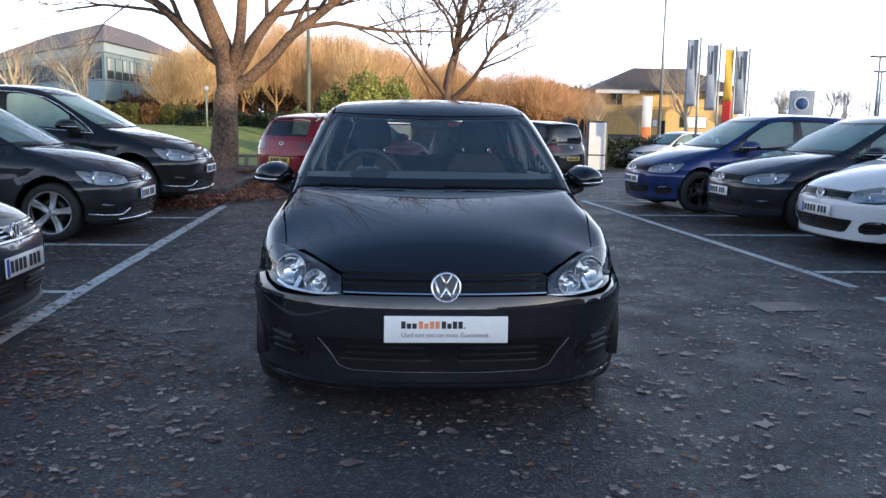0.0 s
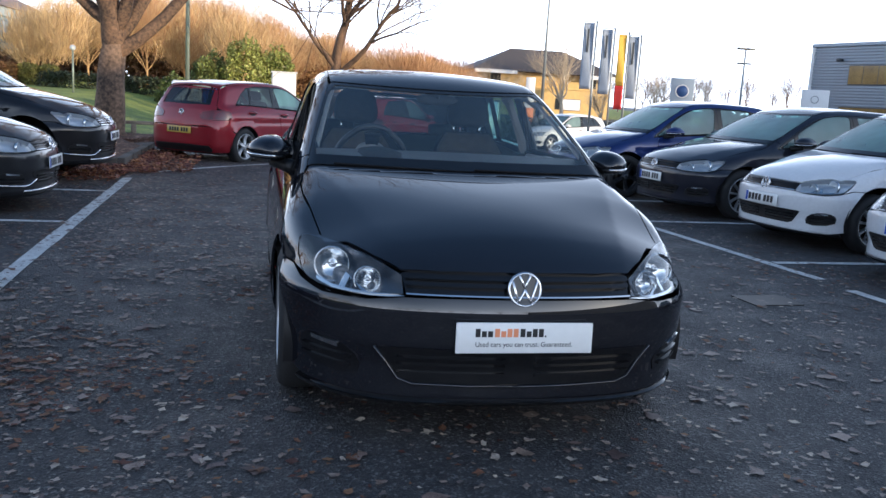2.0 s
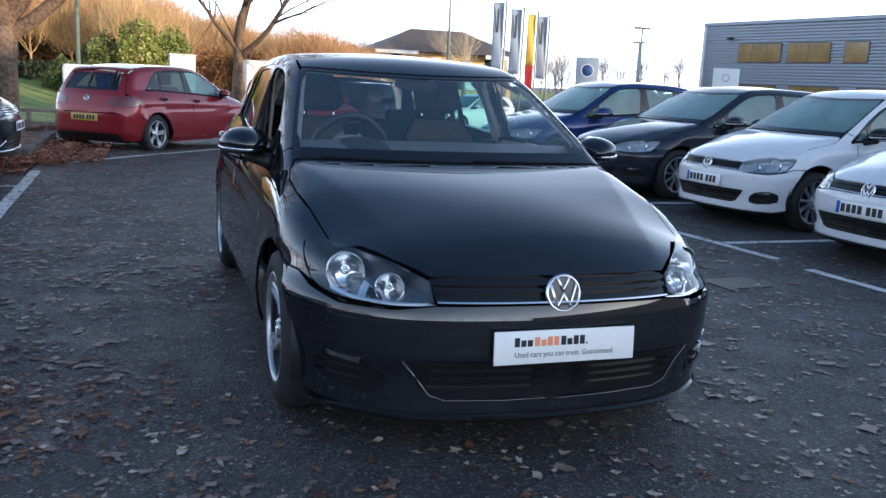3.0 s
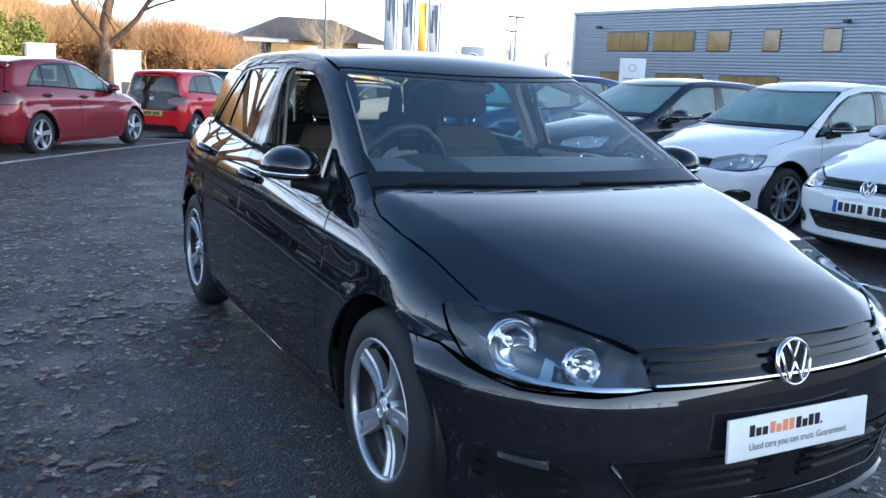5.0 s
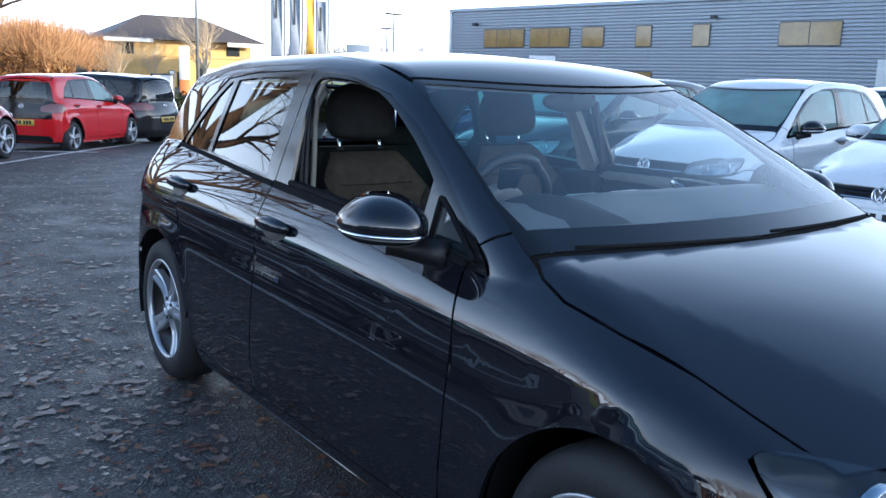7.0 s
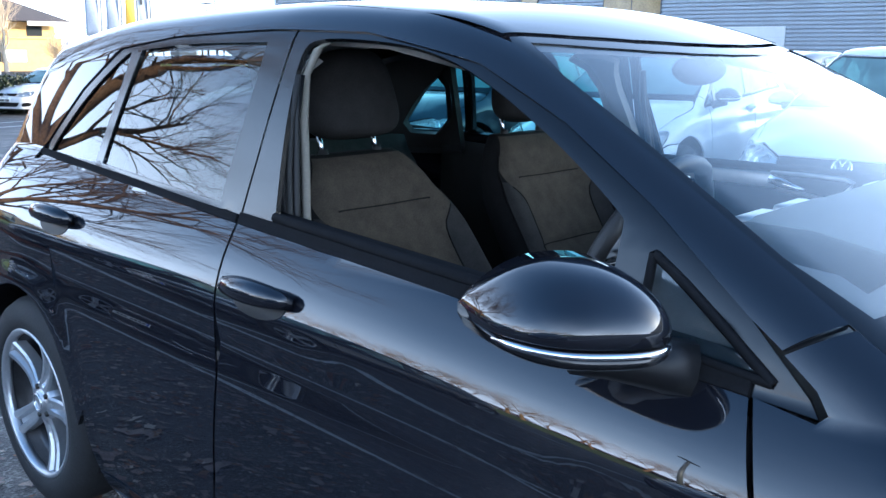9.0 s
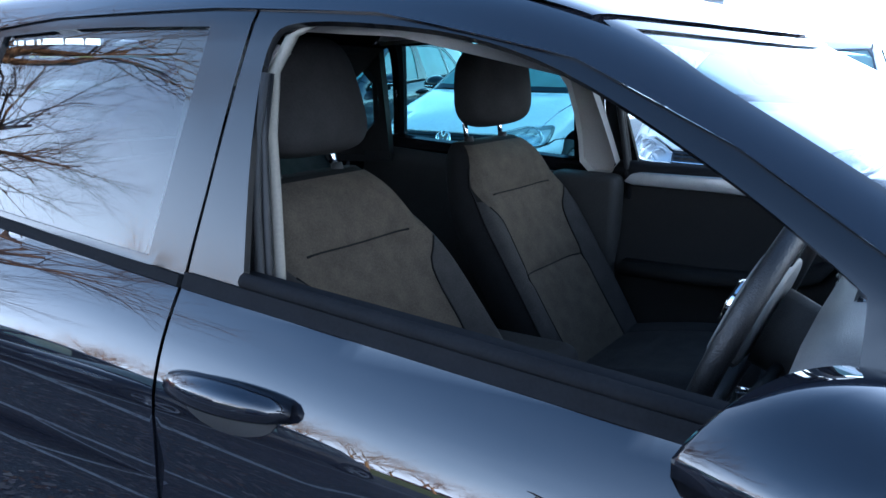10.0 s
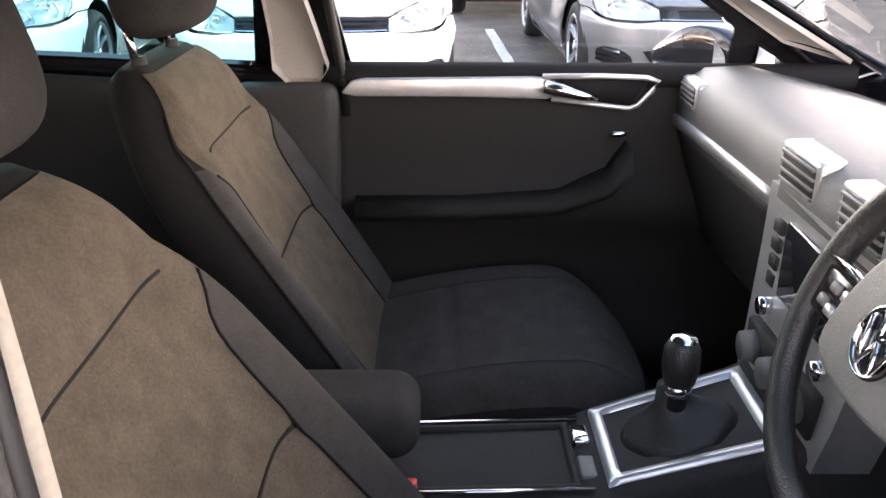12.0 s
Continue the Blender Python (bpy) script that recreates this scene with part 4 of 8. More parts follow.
        # wheel arch liners
        for wy in (WHEEL_F, WHEEL_R):
            b = bmesh.new()
            ring = []
            for a in np.linspace(-15, 195, 22):
                yy, zz = wy + 0.378 * math.cos(radians(a)), HUB_Z + 0.378 * math.sin(radians(a))
                ring.append([b.verts.new(warp.spot(s * x, yy, max(zz, 0.17))) for x in (0.86, 0.5)])
            for p, q2 in zip(ring[:-1], ring[1:]):
                b.faces.new((p[0], p[1], q2[1], q2[0]))
            b.faces.new([r_[1] for r_ in ring])
            part("arch_liner", b, M_TRIM, car)
            place = warp.spot(0, wy, HUB_Z)
            wx = 0.776 * (1 if warp is plain_warp else warp.spot(1, 1, 1).x)
            put_wheel(style, car, Vector((s * wx, place.y, wheel_r)), s, steer if wy == WHEEL_F else 0.0, wheel_r, spin + 0.5 * s)
    # front
    bl = [(0.43, 0.16, 0.577), (0.55, 0.21, 0.56), (0.70, 0.33, 0.558), (0.785, 0.46, 0.583)]
    bp = flip_x(bl[::-1], -1) + [np.array((-0.2, 0.1, 0.58)), np.array((0.2, 0.1, 0.58))] + [np.array(p) for p in bl] + P_side([(0.56, 0.615)] + arch(WHEEL_F, arch_r, 123, 196, 9), 1)
    bp += P_front([(0.75, 0.185), (0.4, 0.18), (-0.4, 0.18), (-0.75, 0.185)]) + P_side(arch(WHEEL_F, arch_r, 196, 123, 9) + [(0.56, 0.615)], -1)
    bumper = pan("front_bumper", bp, (0, -1, 0), body_paint, polar=(1.0, 1))
    lipo = P_front([(x, 0.188) for x in np.linspace(-0.80, 0.80, 17)] + [(x, 0.166) for x in np.linspace(0.80, -0.80, 17)])
    pan("lower_lip", lipo, (0, -1, 0), M_GLOSS if nose == "hero" else M_TRIM, bumper, offset=0.012, lip=0.03, polar=(1.0, 1))
    g0 = P_front([(x, 0.592) for x in np.linspace(-0.438, 0.438, 9)] + [(0.452, 0.662)] + [(x, 0.672) for x in np.linspace(0.40, -0.40, 8)] + [(-0.452, 0.662)])
    grille = pan("grille", g0, (0, -1, 0.2), M_GLOSS, offset=-0.012, lip=0.0, label="gloss black slotted grille")
    slats = ((0.5872, 0.5918, M_CHROME, 0.004), (0.618, 0.630, M_GLOSS, 0.004), (0.640, 0.650, M_GLOSS, 0.006)) if nose != "chrome" else ((0.585, 0.594, M_CHROME, 0.006), (0.61, 0.618, M_CHROME, 0.006), (0.634, 0.642, M_CHROME, 0.006), (0.655, 0.662, M_CHROME, 0.004))
    for z0, z1, mt, of in slats:
        st = P_front([(x, z0) for x in np.linspace(-0.437, 0.437, 13)] + [(x, z1) for x in np.linspace(0.437, -0.437, 13)])
        pan("grille_slat", st, (0, -1, 0.1), mt, grille, offset=of, lip=0.015)
    badge(grille, warp.spot(*(onfront(0, 0.618) + np.array([0, -0.012, 0]))), 0.066, (0, -1, 0.22))
    ik = P_front([(-0.50, 0.392), (0.50, 0.392), (0.54, 0.385), (0.45, 0.27), (0.40, 0.255), (-0.40, 0.255), (-0.45, 0.27), (-0.54, 0.385)])
    intake = pan("lower_intake", ik, (0, -1, 0), M_TRIM if nose != "hero" else M_GLOSS, bumper, offset=0.003, lip=0.012, label="black slatted lower intake")
    if nose == "hero":
        for s in (-1, 1):
            rim = [onfront(s * x, z) + np.array([0, -0.006, 0]) for x, z in ((0.545, 0.39), (0.50, 0.33), (0.455, 0.268), (0.40, 0.25), (0.2, 0.248), (0.0, 0.247))]
            part("intake_edge", tube_bm([Vector(q) for q in rim], 0.006, 8), body_paint, intake)
    for z0 in (0.285, 0.315, 0.345):
        for x0, x1 in ((-0.46, -0.06), (0.06, 0.46)):
            w_ = 0.0 if z0 > 0.3 else 0.03
            st = P_front([(x, z0) for x in np.linspace(x0 + (w_ if x0 < -0.3 else 0), x1 - (w_ if x1 > 0.3 else 0), 7)] + [(x, z0 + 0.014) for x in np.linspace(x1, x0, 7)])
            pan("intake_slat", st, (0, -1, 0), M_GLOSS, intake, offset=0.013, lip=0.012)
    for s in (-1, 1):
        fo = [(0.60, 0.255), (0.78, 0.275), (0.80, 0.36), (0.76, 0.395), (0.66, 0.385), (0.585, 0.33)]
        fog = pan("corner_intake", rounded(P_front([(s * x, z) for x, z in fo]), 1), (s * 0.5, -0.85, 0), M_TRIM if nose != "hero" else M_GLOSS, bumper, offset=0.003, lip=0.012)
        for z0 in (0.29, 0.325):
            st = P_front([(s * x, z0 + 0.02 * (x - 0.6)) for x in np.linspace(0.62, 0.785, 6)] + [(s * x, z0 + 0.012 + 0.02 * (x - 0.6)) for x in np.linspace(0.785, 0.62, 6)])
            pan("intake_slat", st, (s * 0.5, -0.85, 0), M_GLOSS, fog, offset=0.012, lip=0.01)
        fl = [(0.665, 0.362), (0.755, 0.372), (0.758, 0.389), (0.67, 0.38)]
        pan("fog_lamp", P_front([(s * x, z) for x, z in fl]), (s * 0.5, -0.85, 0), M_REFLECTOR, fog, offset=0.008, lip=0.01, cell=0.02)
    if bright_trim:                                     # chrome blades under the fog lamps and across the chin
        for s in (-1, 1):
            run = ((0.82, 0.285), (0.72, 0.268), (0.62, 0.262), (0.56, 0.268), (0.50, 0.30), (0.46, 0.318))
            part("chrome_blade", tube_bm([warp.spot(*(onfront(s * x, z) + np.array([0, -0.008, 0]))) for x, z in run], 0.009, 6), M_CHROME, bumper)
        part("chrome_blade", tube_bm([warp.spot(*(onfront(x, 0.215) + np.array([0, -0.010, 0]))) for x in np.linspace(-0.62, 0.62, 13)], 0.010, 6), M_CHROME, bumper)
    if plates and not hero:
        plate(bumper, warp.spot(*(onfront(0, 0.46) + np.array([0, -0.014, 0]))), (0, -1, 0.03))
    # underside
    b = box_bm(-0.70, 0.70, 0.35, 4.0, 0.17, 0.26)
    for v in b.verts:
        v.co = warp.spot(*v.co)
    part("underbody", b, M_TRIM, car, smooth=False)
    # wipers
    for x0, x1 in ((-0.62, -0.02), (0.05, 0.66)):
        p = [warp.spot(*(ontop(x, yw(x) - 0.004 + 0.014 * (1 - (x - x0) / (x1 - x0))) + np.array([0, 0, -0.003]))) for x in np.linspace(x0, x1, 8)]
        part("wiper", tube_bm(p, [0.005] * 7 + [0.003], 6), M_SEAL, car)
    if not hero:
        plain_cabin(car, warp)
    return car


M_CABIN = mat("dark_cabin_cloth", (0.03, 0.03, 0.032), 0.9, spec=0.08, var=0.2, scale=30)


def plain_cabin(car, warp):
    """Seats, dashboard and floor of a car that is only seen from outside."""
    def blk(nm, x0, x1, y0, y1, z0, z1, r=0.04, lean=0.0):
        b = box_bm(x0, x1, y0, y1, z0, z1, r, 2)
        for v in b.verts:
            v.co = warp.spot(v.co.x, v.co.y + lean * (v.co.z - z0), v.co.z)
        return part(nm, b, M_CABIN, car)
    blk("cabin_floor", -0.74, 0.74, 1.1, 3.9, 0.27, 0.36, 0.01)
    blk("dashboard", -0.70, 0.70, 1.22, 1.62, 0.55, 0.90)
    for s in (-1, 1):
        blk("seat_cushion", s * 0.37 - 0.24, s * 0.37 + 0.24, 1.95, 2.45, 0.42, 0.56)
        blk("seat_back", s * 0.37 - 0.23, s * 0.37 + 0.23, 2.36, 2.47, 0.52, 1.08, 0.045, 0.35)
        blk("headrest", s * 0.37 - 0.13, s * 0.37 + 0.13, 2.58, 2.68, 1.1, 1.27, 0.04, 0.2)
        blk("door_lining", s * 0.70, s * 0.76, 1.45, 3.4, 0.3, 0.92, 0.02)
    blk("rear_bench", -0.62, 0.62, 3.1, 3.3, 0.45, 1.02, 0.045, 0.4)
    blk("boot_shelf", -0.6, 0.6, 3.4, 3.9, 0.88, 0.94, 0.02)


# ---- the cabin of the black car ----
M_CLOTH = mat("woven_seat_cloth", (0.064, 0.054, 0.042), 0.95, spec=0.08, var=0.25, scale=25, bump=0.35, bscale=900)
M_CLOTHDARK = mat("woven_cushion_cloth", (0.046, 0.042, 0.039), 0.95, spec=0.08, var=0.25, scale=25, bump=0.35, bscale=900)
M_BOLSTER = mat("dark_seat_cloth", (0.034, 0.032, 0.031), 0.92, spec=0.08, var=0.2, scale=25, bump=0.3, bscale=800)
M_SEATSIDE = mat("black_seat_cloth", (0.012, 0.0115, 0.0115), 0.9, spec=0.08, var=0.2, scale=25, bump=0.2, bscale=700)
M_PALE = mat("pale_grey_lining", (0.36, 0.34, 0.315), 0.9, var=0.06, scale=20, bump=0.1, bscale=700)
M_EDGE = mat("beige_pillar_edge", (0.22, 0.20, 0.165), 0.9, var=0.1, scale=20)
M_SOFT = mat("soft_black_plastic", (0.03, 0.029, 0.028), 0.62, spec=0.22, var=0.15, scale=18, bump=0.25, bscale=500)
M_SOFTGREY = mat("soft_grey_plastic", (0.15, 0.147, 0.14), 0.5, var=0.12, scale=18, bump=0.2, bscale=500)
M_BRUSHED = mat("brushed_silver_trim", (0.56, 0.56, 0.56), 0.34, 0.7, var=0.08, scale=40)
M_LEATHER = mat("black_leather", (0.016, 0.015, 0.015), 0.4, var=0.15, scale=30, bump=0.25, bscale=350)
M_CARPET = mat("black_carpet", (0.014, 0.014, 0.014), 1.0, spec=0.08, var=0.3, scale=40, bump=0.5, bscale=600)
M_SCREEN = mat("dark_display", (0.01, 0.012, 0.015), 0.08)
M_CAPPING = mat("matt_black_capping", (0.012, 0.012, 0.013), 0.85, spec=0.1, var=0.2, scale=20)
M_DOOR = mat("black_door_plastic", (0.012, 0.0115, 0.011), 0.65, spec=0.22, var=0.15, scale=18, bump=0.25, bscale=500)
# dark dash plastic made greyer: glare is painted into the colour
M_DASHGLARE = mat("glare_lightened_dash", (0.12, 0.117, 0.112), 0.55, var=0.12, scale=18, bump=0.25, bscale=500)
M_BELT = mat("seat_belt_webbing", (0.03, 0.03, 0.032), 0.7, bump=0.3, bscale=900)
M_BUCKLE = mat("red_button", (0.5, 0.02, 0.02), 0.4)


def sheet(fn, nu, nv, thick=0.0):
    """A grid of fn(u, v), u and v from 0 to 1."""
    b = bmesh.new()
    g = [[b.verts.new(fn(i / nu, j / nv)) for j in range(nv + 1)] for i in range(nu + 1)]
    for i in range(nu):
        for j in range(nv):
            b.faces.new((g[i][j], g[i + 1][j], g[i + 1][j + 1], g[i][j + 1]))
    if thick:
        bmesh.ops.recalc_face_normals(b, faces=b.faces)
        bmesh.ops.solidify(b, geom=b.faces[:], thickness=thick)
    return b


def back_line(v):
    """The middle of a seat back: (y, z) from the hip to the shoulder."""
    return 2.275 + 0.405 * v + 0.03 * math.sin(v * math.pi), 0.50 + 0.575 * v


def seat_cap(v):
    """How the seat back thins out over its rounded top."""
    return 1.0 if v < 0.90 else math.sqrt(max(0.0, 1 - ((v - 0.90) / 0.102) ** 2))


def back_front(u, v):
    """How far the seat back's face stands forward of its middle line, u from -1 to 1 across."""
    bol = 1 / (1 + math.exp(-(abs(u) - 0.66) * 13))
    k = max(0.0, math.sin(min(1, 0.08 + v * 1.12) * math.pi)) ** 0.6
    dip = 0.010 * math.exp(-((v - 0.46) / 0.018) ** 2) + 0.008 * math.exp(-((v - 0.79) / 0.018) ** 2)
    edge = max(0, abs(u) - 0.86) / 0.14
    return (0.066 + 0.046 * bol * k - dip * (1 - bol) - 0.045 * edge * edge) * (0.25 + 0.75 * seat_cap(v))


def half_width(v):
    return 0.268 - 0.022 * v - 0.10 * max(0, v - 0.66) ** 1.7 / 0.16 - 0.02 * (1 - v) ** 3


def panel_share(v):
    """The woven panel's share of the seat back's width: narrow between the bolsters, full above them."""
    return 0.62 + 0.33 / (1 + math.exp(-(v - 0.735) * 42))


def build_seat(cx, parent):
    secs = []
    for v in np.linspace(0, 1, 30):
        y, z = back_line(v)
        w = half_width(v)
        ring = []
        for k in range(21):
            u = -1 + 2 * k / 20
            ring.append((cx + u * w, y - back_front(u, v), z))
        for k in range(11):
            u = 1 - 2 * k / 10
            ring.append((cx + u * w * 0.98, y + (0.055 - 0.045 * abs(u) ** 5) * seat_cap(v), z))
        secs.append(ring)
    back = part("backrest", loft(secs), M_SEATSIDE, parent, "black cloth seat back with raised bolsters")
    for sd in (-1, 1):
        def wing(u, v, sd=sd):
            vv = 0.02 + 0.76 * v
            a0 = panel_share(vv)
            uu = sd * (a0 + (0.955 - a0) * u)
            y, z = back_line(vv)
            return cx + uu * half_width(vv), y - back_front(uu, vv) - 0.003, z
        part("bolster_face", sheet(wing, 10, 40), M_BOLSTER, back)

    def centre(u, v):
        vv = 0.03 + 0.962 * v
        uu = (u - 0.5) * 2 * panel_share(vv)
        y, z = back_line(vv)
        rim = min(1, min(u, 1 - u) * 12)
        return cx + uu * half_width(vv), y - back_front(uu, vv) - 0.002 - 0.003 * rim, z
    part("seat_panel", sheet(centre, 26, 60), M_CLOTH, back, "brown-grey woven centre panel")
    for vv, w in ((0.46, 0.60), (0.79, 0.66)):
        pts = []
        for u in np.linspace(-w, w, 14):
            y, z = back_line(vv + 0.012 * u * u)
            pts.append((cx + u * half_width(vv), y - back_front(u, vv) - 0.0052, z))
        part("seam", tube_bm(pts, 0.0024, 6), M_SEATSIDE, back)
    for sd in (-1, 1):
        pts = [(cx + sd * panel_share(v) * half_width(v), back_line(v)[0] - back_front(panel_share(v), v) - 0.003, back_line(v)[1]) for v in np.linspace(0.04, 0.76, 24)]
        part("piping", tube_bm(pts, 0.0022, 6), M_SEATSIDE, back)
        pts = [(cx + sd * 0.955 * half_width(v), back_line(v)[0] - back_front(0.955, v) - 0.0025, back_line(v)[1]) for v in np.linspace(0.03, 0.90, 26)]
        part("piping", tube_bm(pts, 0.0022, 6), M_SEATSIDE, back)

    # cushion: a padded block, rounded in front and at its corners
    def cush(u, v):
        """u from -1 to 1 across, v from the hip to the front edge: the top's place and height."""
        bol = 1 / (1 + math.exp(-(abs(u) - 0.66) * 12))
        fall = max(0, v - 0.72) / 0.28
        edge = max(0, abs(u) - 0.76) / 0.24
        seam = 0.006 * (math.exp(-((v - 0.36) / 0.015) ** 2) + math.exp(-((v - 0.70) / 0.015) ** 2)) * (1 - bol)
        y = 2.40 - 0.545 * v + 0.055 * abs(u) ** 3 * v
        z = 0.535 + 0.068 * math.sin(min(1, v * 1.25) * 1.57) + 0.026 * bol * (1 - 0.5 * v) - 0.085 * fall ** 2.2 - 0.06 * edge ** 2 - seam + 0.008 * (1 - u * u) * math.sin(v * 3.14)
        return y, z
    rows = []
    for v in np.linspace(0, 1, 24):
        ring = []
        for k in range(21):
            u = -1 + 2 * k / 20
            y, z = cush(u, v)
            ring.append((cx + u * (0.268 - 0.03 * max(0, v - 0.8) / 0.2), y, z))
        for k in range(9):
            u = 1 - 2 * k / 8
            ring.append((cx + u * 0.255, cush(u, v)[0] + 0.03 * v, 0.395 + 0.055 * v))
        rows.append(ring)
    cus = part("cushion", loft(rows), M_SEATSIDE, parent, "black cloth seat cushion")
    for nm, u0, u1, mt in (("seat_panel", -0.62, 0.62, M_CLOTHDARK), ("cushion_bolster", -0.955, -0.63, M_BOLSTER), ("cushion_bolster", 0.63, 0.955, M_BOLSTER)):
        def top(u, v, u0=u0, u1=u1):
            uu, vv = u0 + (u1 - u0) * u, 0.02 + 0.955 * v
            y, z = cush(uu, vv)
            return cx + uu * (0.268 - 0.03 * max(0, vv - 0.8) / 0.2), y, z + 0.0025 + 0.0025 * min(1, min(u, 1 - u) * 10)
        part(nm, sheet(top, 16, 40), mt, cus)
    # headrest
    hb = sphere_bm((0, 0, 0), (1, 1, 1), 28, 18)
    for v in hb.verts:
        x, y, z = (math.copysign(abs(t) ** 0.62, t) for t in v.co)
        n = Vector((x, y, z))
        v.co = (x * (0.135 - 0.018 * z), y * (0.055 + 0.012 * (1 - x * x)) - 0.02 * (1 - x * x), z * 0.108)
    hr = part("headrest", move_bm(hb, pose(cx, 2.678, 1.212, -14, 0, 0)), M_BOLSTER, parent, "dark cloth headrest on two chrome posts")
    for s in (-1, 1):
        part("headrest_post", cyl_bm(0.0065, 0.0065, (cx + s * 0.088, 2.665, 1.05), (cx + s * 0.088, 2.70, 1.16), 10), M_CHROME, hr)
        part("post_collar", cyl_bm(0.014, 0.011, (cx + s * 0.088, 2.667, 1.066), (cx + s * 0.088, 2.671, 1.086), 12), M_SOFT, hr)
    part("seat_base", box_bm(cx - 0.2, cx + 0.2, 1.98, 2.42, 0.27, 0.42, 0.02), M_SOFT, parent)


def build_cabin(car):
    cab = new("cabin")
    cab.parent = car
    part("floor_carpet", box_bm(-0.72, 0.72, 1.2, 3.3, 0.26, 0.30, 0.005, 1), M_CARPET, cab, smooth=False)
    part("boot_floor", box_bm(-0.60, 0.60, 3.3, 4.0, 0.5, 0.54, 0.005, 1), M_CARPET, cab, smooth=False)
    for s in (-1, 1):
        seat = new("front_seat")
        seat.parent = car
        build_seat(s * 0.368, seat)
        if s > 0:                                       # the passenger's seat stands further back and more upright
            upright = Matrix(((1, 0, 0, 0), (0, 1, -0.14, 0.085 + 0.14 * 0.70), (0, 0, 1, 0.006), (0, 0, 0, 1)))
            for o in seat.children:
                low = o.name.split(".")[0] in ("cushion", "seat_base")
                for q in (o, *o.children):
                    q.data.transform(Matrix.Translation((0, 0.02, 0.006)) if low else upright)
    # rear bench and shelf
    secs = []
    for v in np.linspace(0, 1, 12):
        y, z = 3.30 + 0.24 * v, 0.45 + 0.56 * v
        cap = 1 if v < 0.9 else 0.7
        secs.append([(x, y - 0.07 * cap - 0.015 * math.cos(x * 9), z) for x in np.linspace(-0.62, 0.62, 25)] + [(x, y + 0.05, z) for x in np.linspace(0.62, -0.62, 9)])
    bench = new("rear_seat")
    bench.parent = car
    part("backrest", loft(secs), M_BOLSTER, bench, "dark cloth rear bench")
    part("cushion", box_bm(-0.63, 0.63, 2.82, 3.36, 0.36, 0.52, 0.05, 3), M_BOLSTER, bench)
    for x in (-0.40, 0.40):
        part("headrest", box_bm(x - 0.12, x + 0.12, 3.54, 3.62, 1.0, 1.1, 0.03, 3), M_BOLSTER, bench)
    part("parcel_shelf", box_bm(-0.56, 0.56, 3.58, 3.98, 0.90, 0.925, 0.008), M_SOFT, cab)
    # lining of the roof and pillars
    roof_in = P_top([(x, 1.90 + 0.33 * x * x) for x in np.linspace(-0.565, 0.565, 9)] + [(0.55, 2.4), (0.545, 3.2), (0.53, 3.8), (-0.53, 3.8), (-0.545, 3.2), (-0.55, 2.4)])
    panel("headlining", roof_in, (0, 0, 1), M_PALE, cab, cell=0.08, offset=-0.035, lip=0.0)
    for s in (-1, 1):
        e = 0.09
        pl = P_side([(2.475 + e, 0.93), (2.465 + e, 1.2), (2.45 + e, 1.30), (2.40 + e, 1.345), (2.9, 1.36), (2.68, 1.30), (2.63 + e / 2, 1.1), (2.66 + e / 2, 0.95)], s)
        if s > 0:
            pl = P_side([(2.46, 0.99), (2.49, 1.12), (2.53, 1.27), (2.51, 1.345), (2.72, 1.36), (2.60, 1.28), (2.575, 1.12), (2.58, 0.99)], s)
        panel("pillar_lining", rounded(pl, 1), (s, 0, 0.25), M_PALE, cab, cell=0.05, offset=-0.055, lip=0.03, label="pale grey pillar lining")
        rl = P_side([(1.95, 1.315), (2.3, 1.37), (2.6, 1.38), (3.0, 1.37), (3.2, 1.35), (3.2, 1.375), (2.9, 1.405), (2.5, 1.412), (2.2, 1.392)], s)
        panel("roof_rail_lining", rl, (s, 0, 0.6), M_PALE, cab, cell=0.06, offset=-0.045, lip=0.02)
        ap = P_top([(s * 0.69, 1.42), (s * 0.645, 1.64), (s * 0.60, 1.86), (s * 0.575, 1.96)]) + P_side([(1.95, 1.31), (1.72, 1.205), (1.56, 1.1)] if s < 0 else [(1.95, 1.288), (1.72, 1.182), (1.56, 1.078)], s)
        panel("front_pillar_lining", ap, (s * 0.8, -0.2, 0.55), M_PALE, cab, cell=0.05, offset=-0.03, lip=0.01)
        cp = P_side([(3.25, 1.0), (3.2, 1.33), (3.45, 1.36), (3.8, 1.28), (3.9, 1.0), (3.6, 0.98)], s)
        panel("rear_pillar_lining", cp, (s, 0, 0.3), M_SOFT, cab, cell=0.07, offset=-0.055, lip=0.03, holes=[P_side(rounded([(3.29, 1.04), (3.24, 1.29), (3.40, 1.19), (3.55, 1.04)], 1), s)])
        band = [(0.60, 2.30, 1.358), (0.625, 2.39, 1.348), (0.642, 2.445, 1.322), (0.654, 2.472, 1.27), (0.662, 2.474, 1.18), (0.672, 2.46, 1.08), (0.684, 2.446, 0.98), (0.69, 2.44, 0.90)]
        if s < 0:
            part("pillar_edge", loft([[(s * (x + a), y + b, z) for a, b in ((-0.008, 0.0), (0.0, -0.005), (0.008, 0.0), (0.008, 0.012), (-0.008, 0.014))] for x, y, z in band]), M_EDGE, cab, "beige pillar edge")
        part("window_channel", tube_bm([(s * (x + 0.034 - 0.07 * max(0, z - 1.1)), y - 0.004, z) for x, y, z in band[3:]], 0.009, 8), M_TRIM, cab)
        part("door_seal", tube_bm([(s * (x + 0.052 - 0.14 * max(0, z - 1.1)), y - 0.006, z) for x, y, z in band[3:]], 0.007, 8), M_SOFT, cab)
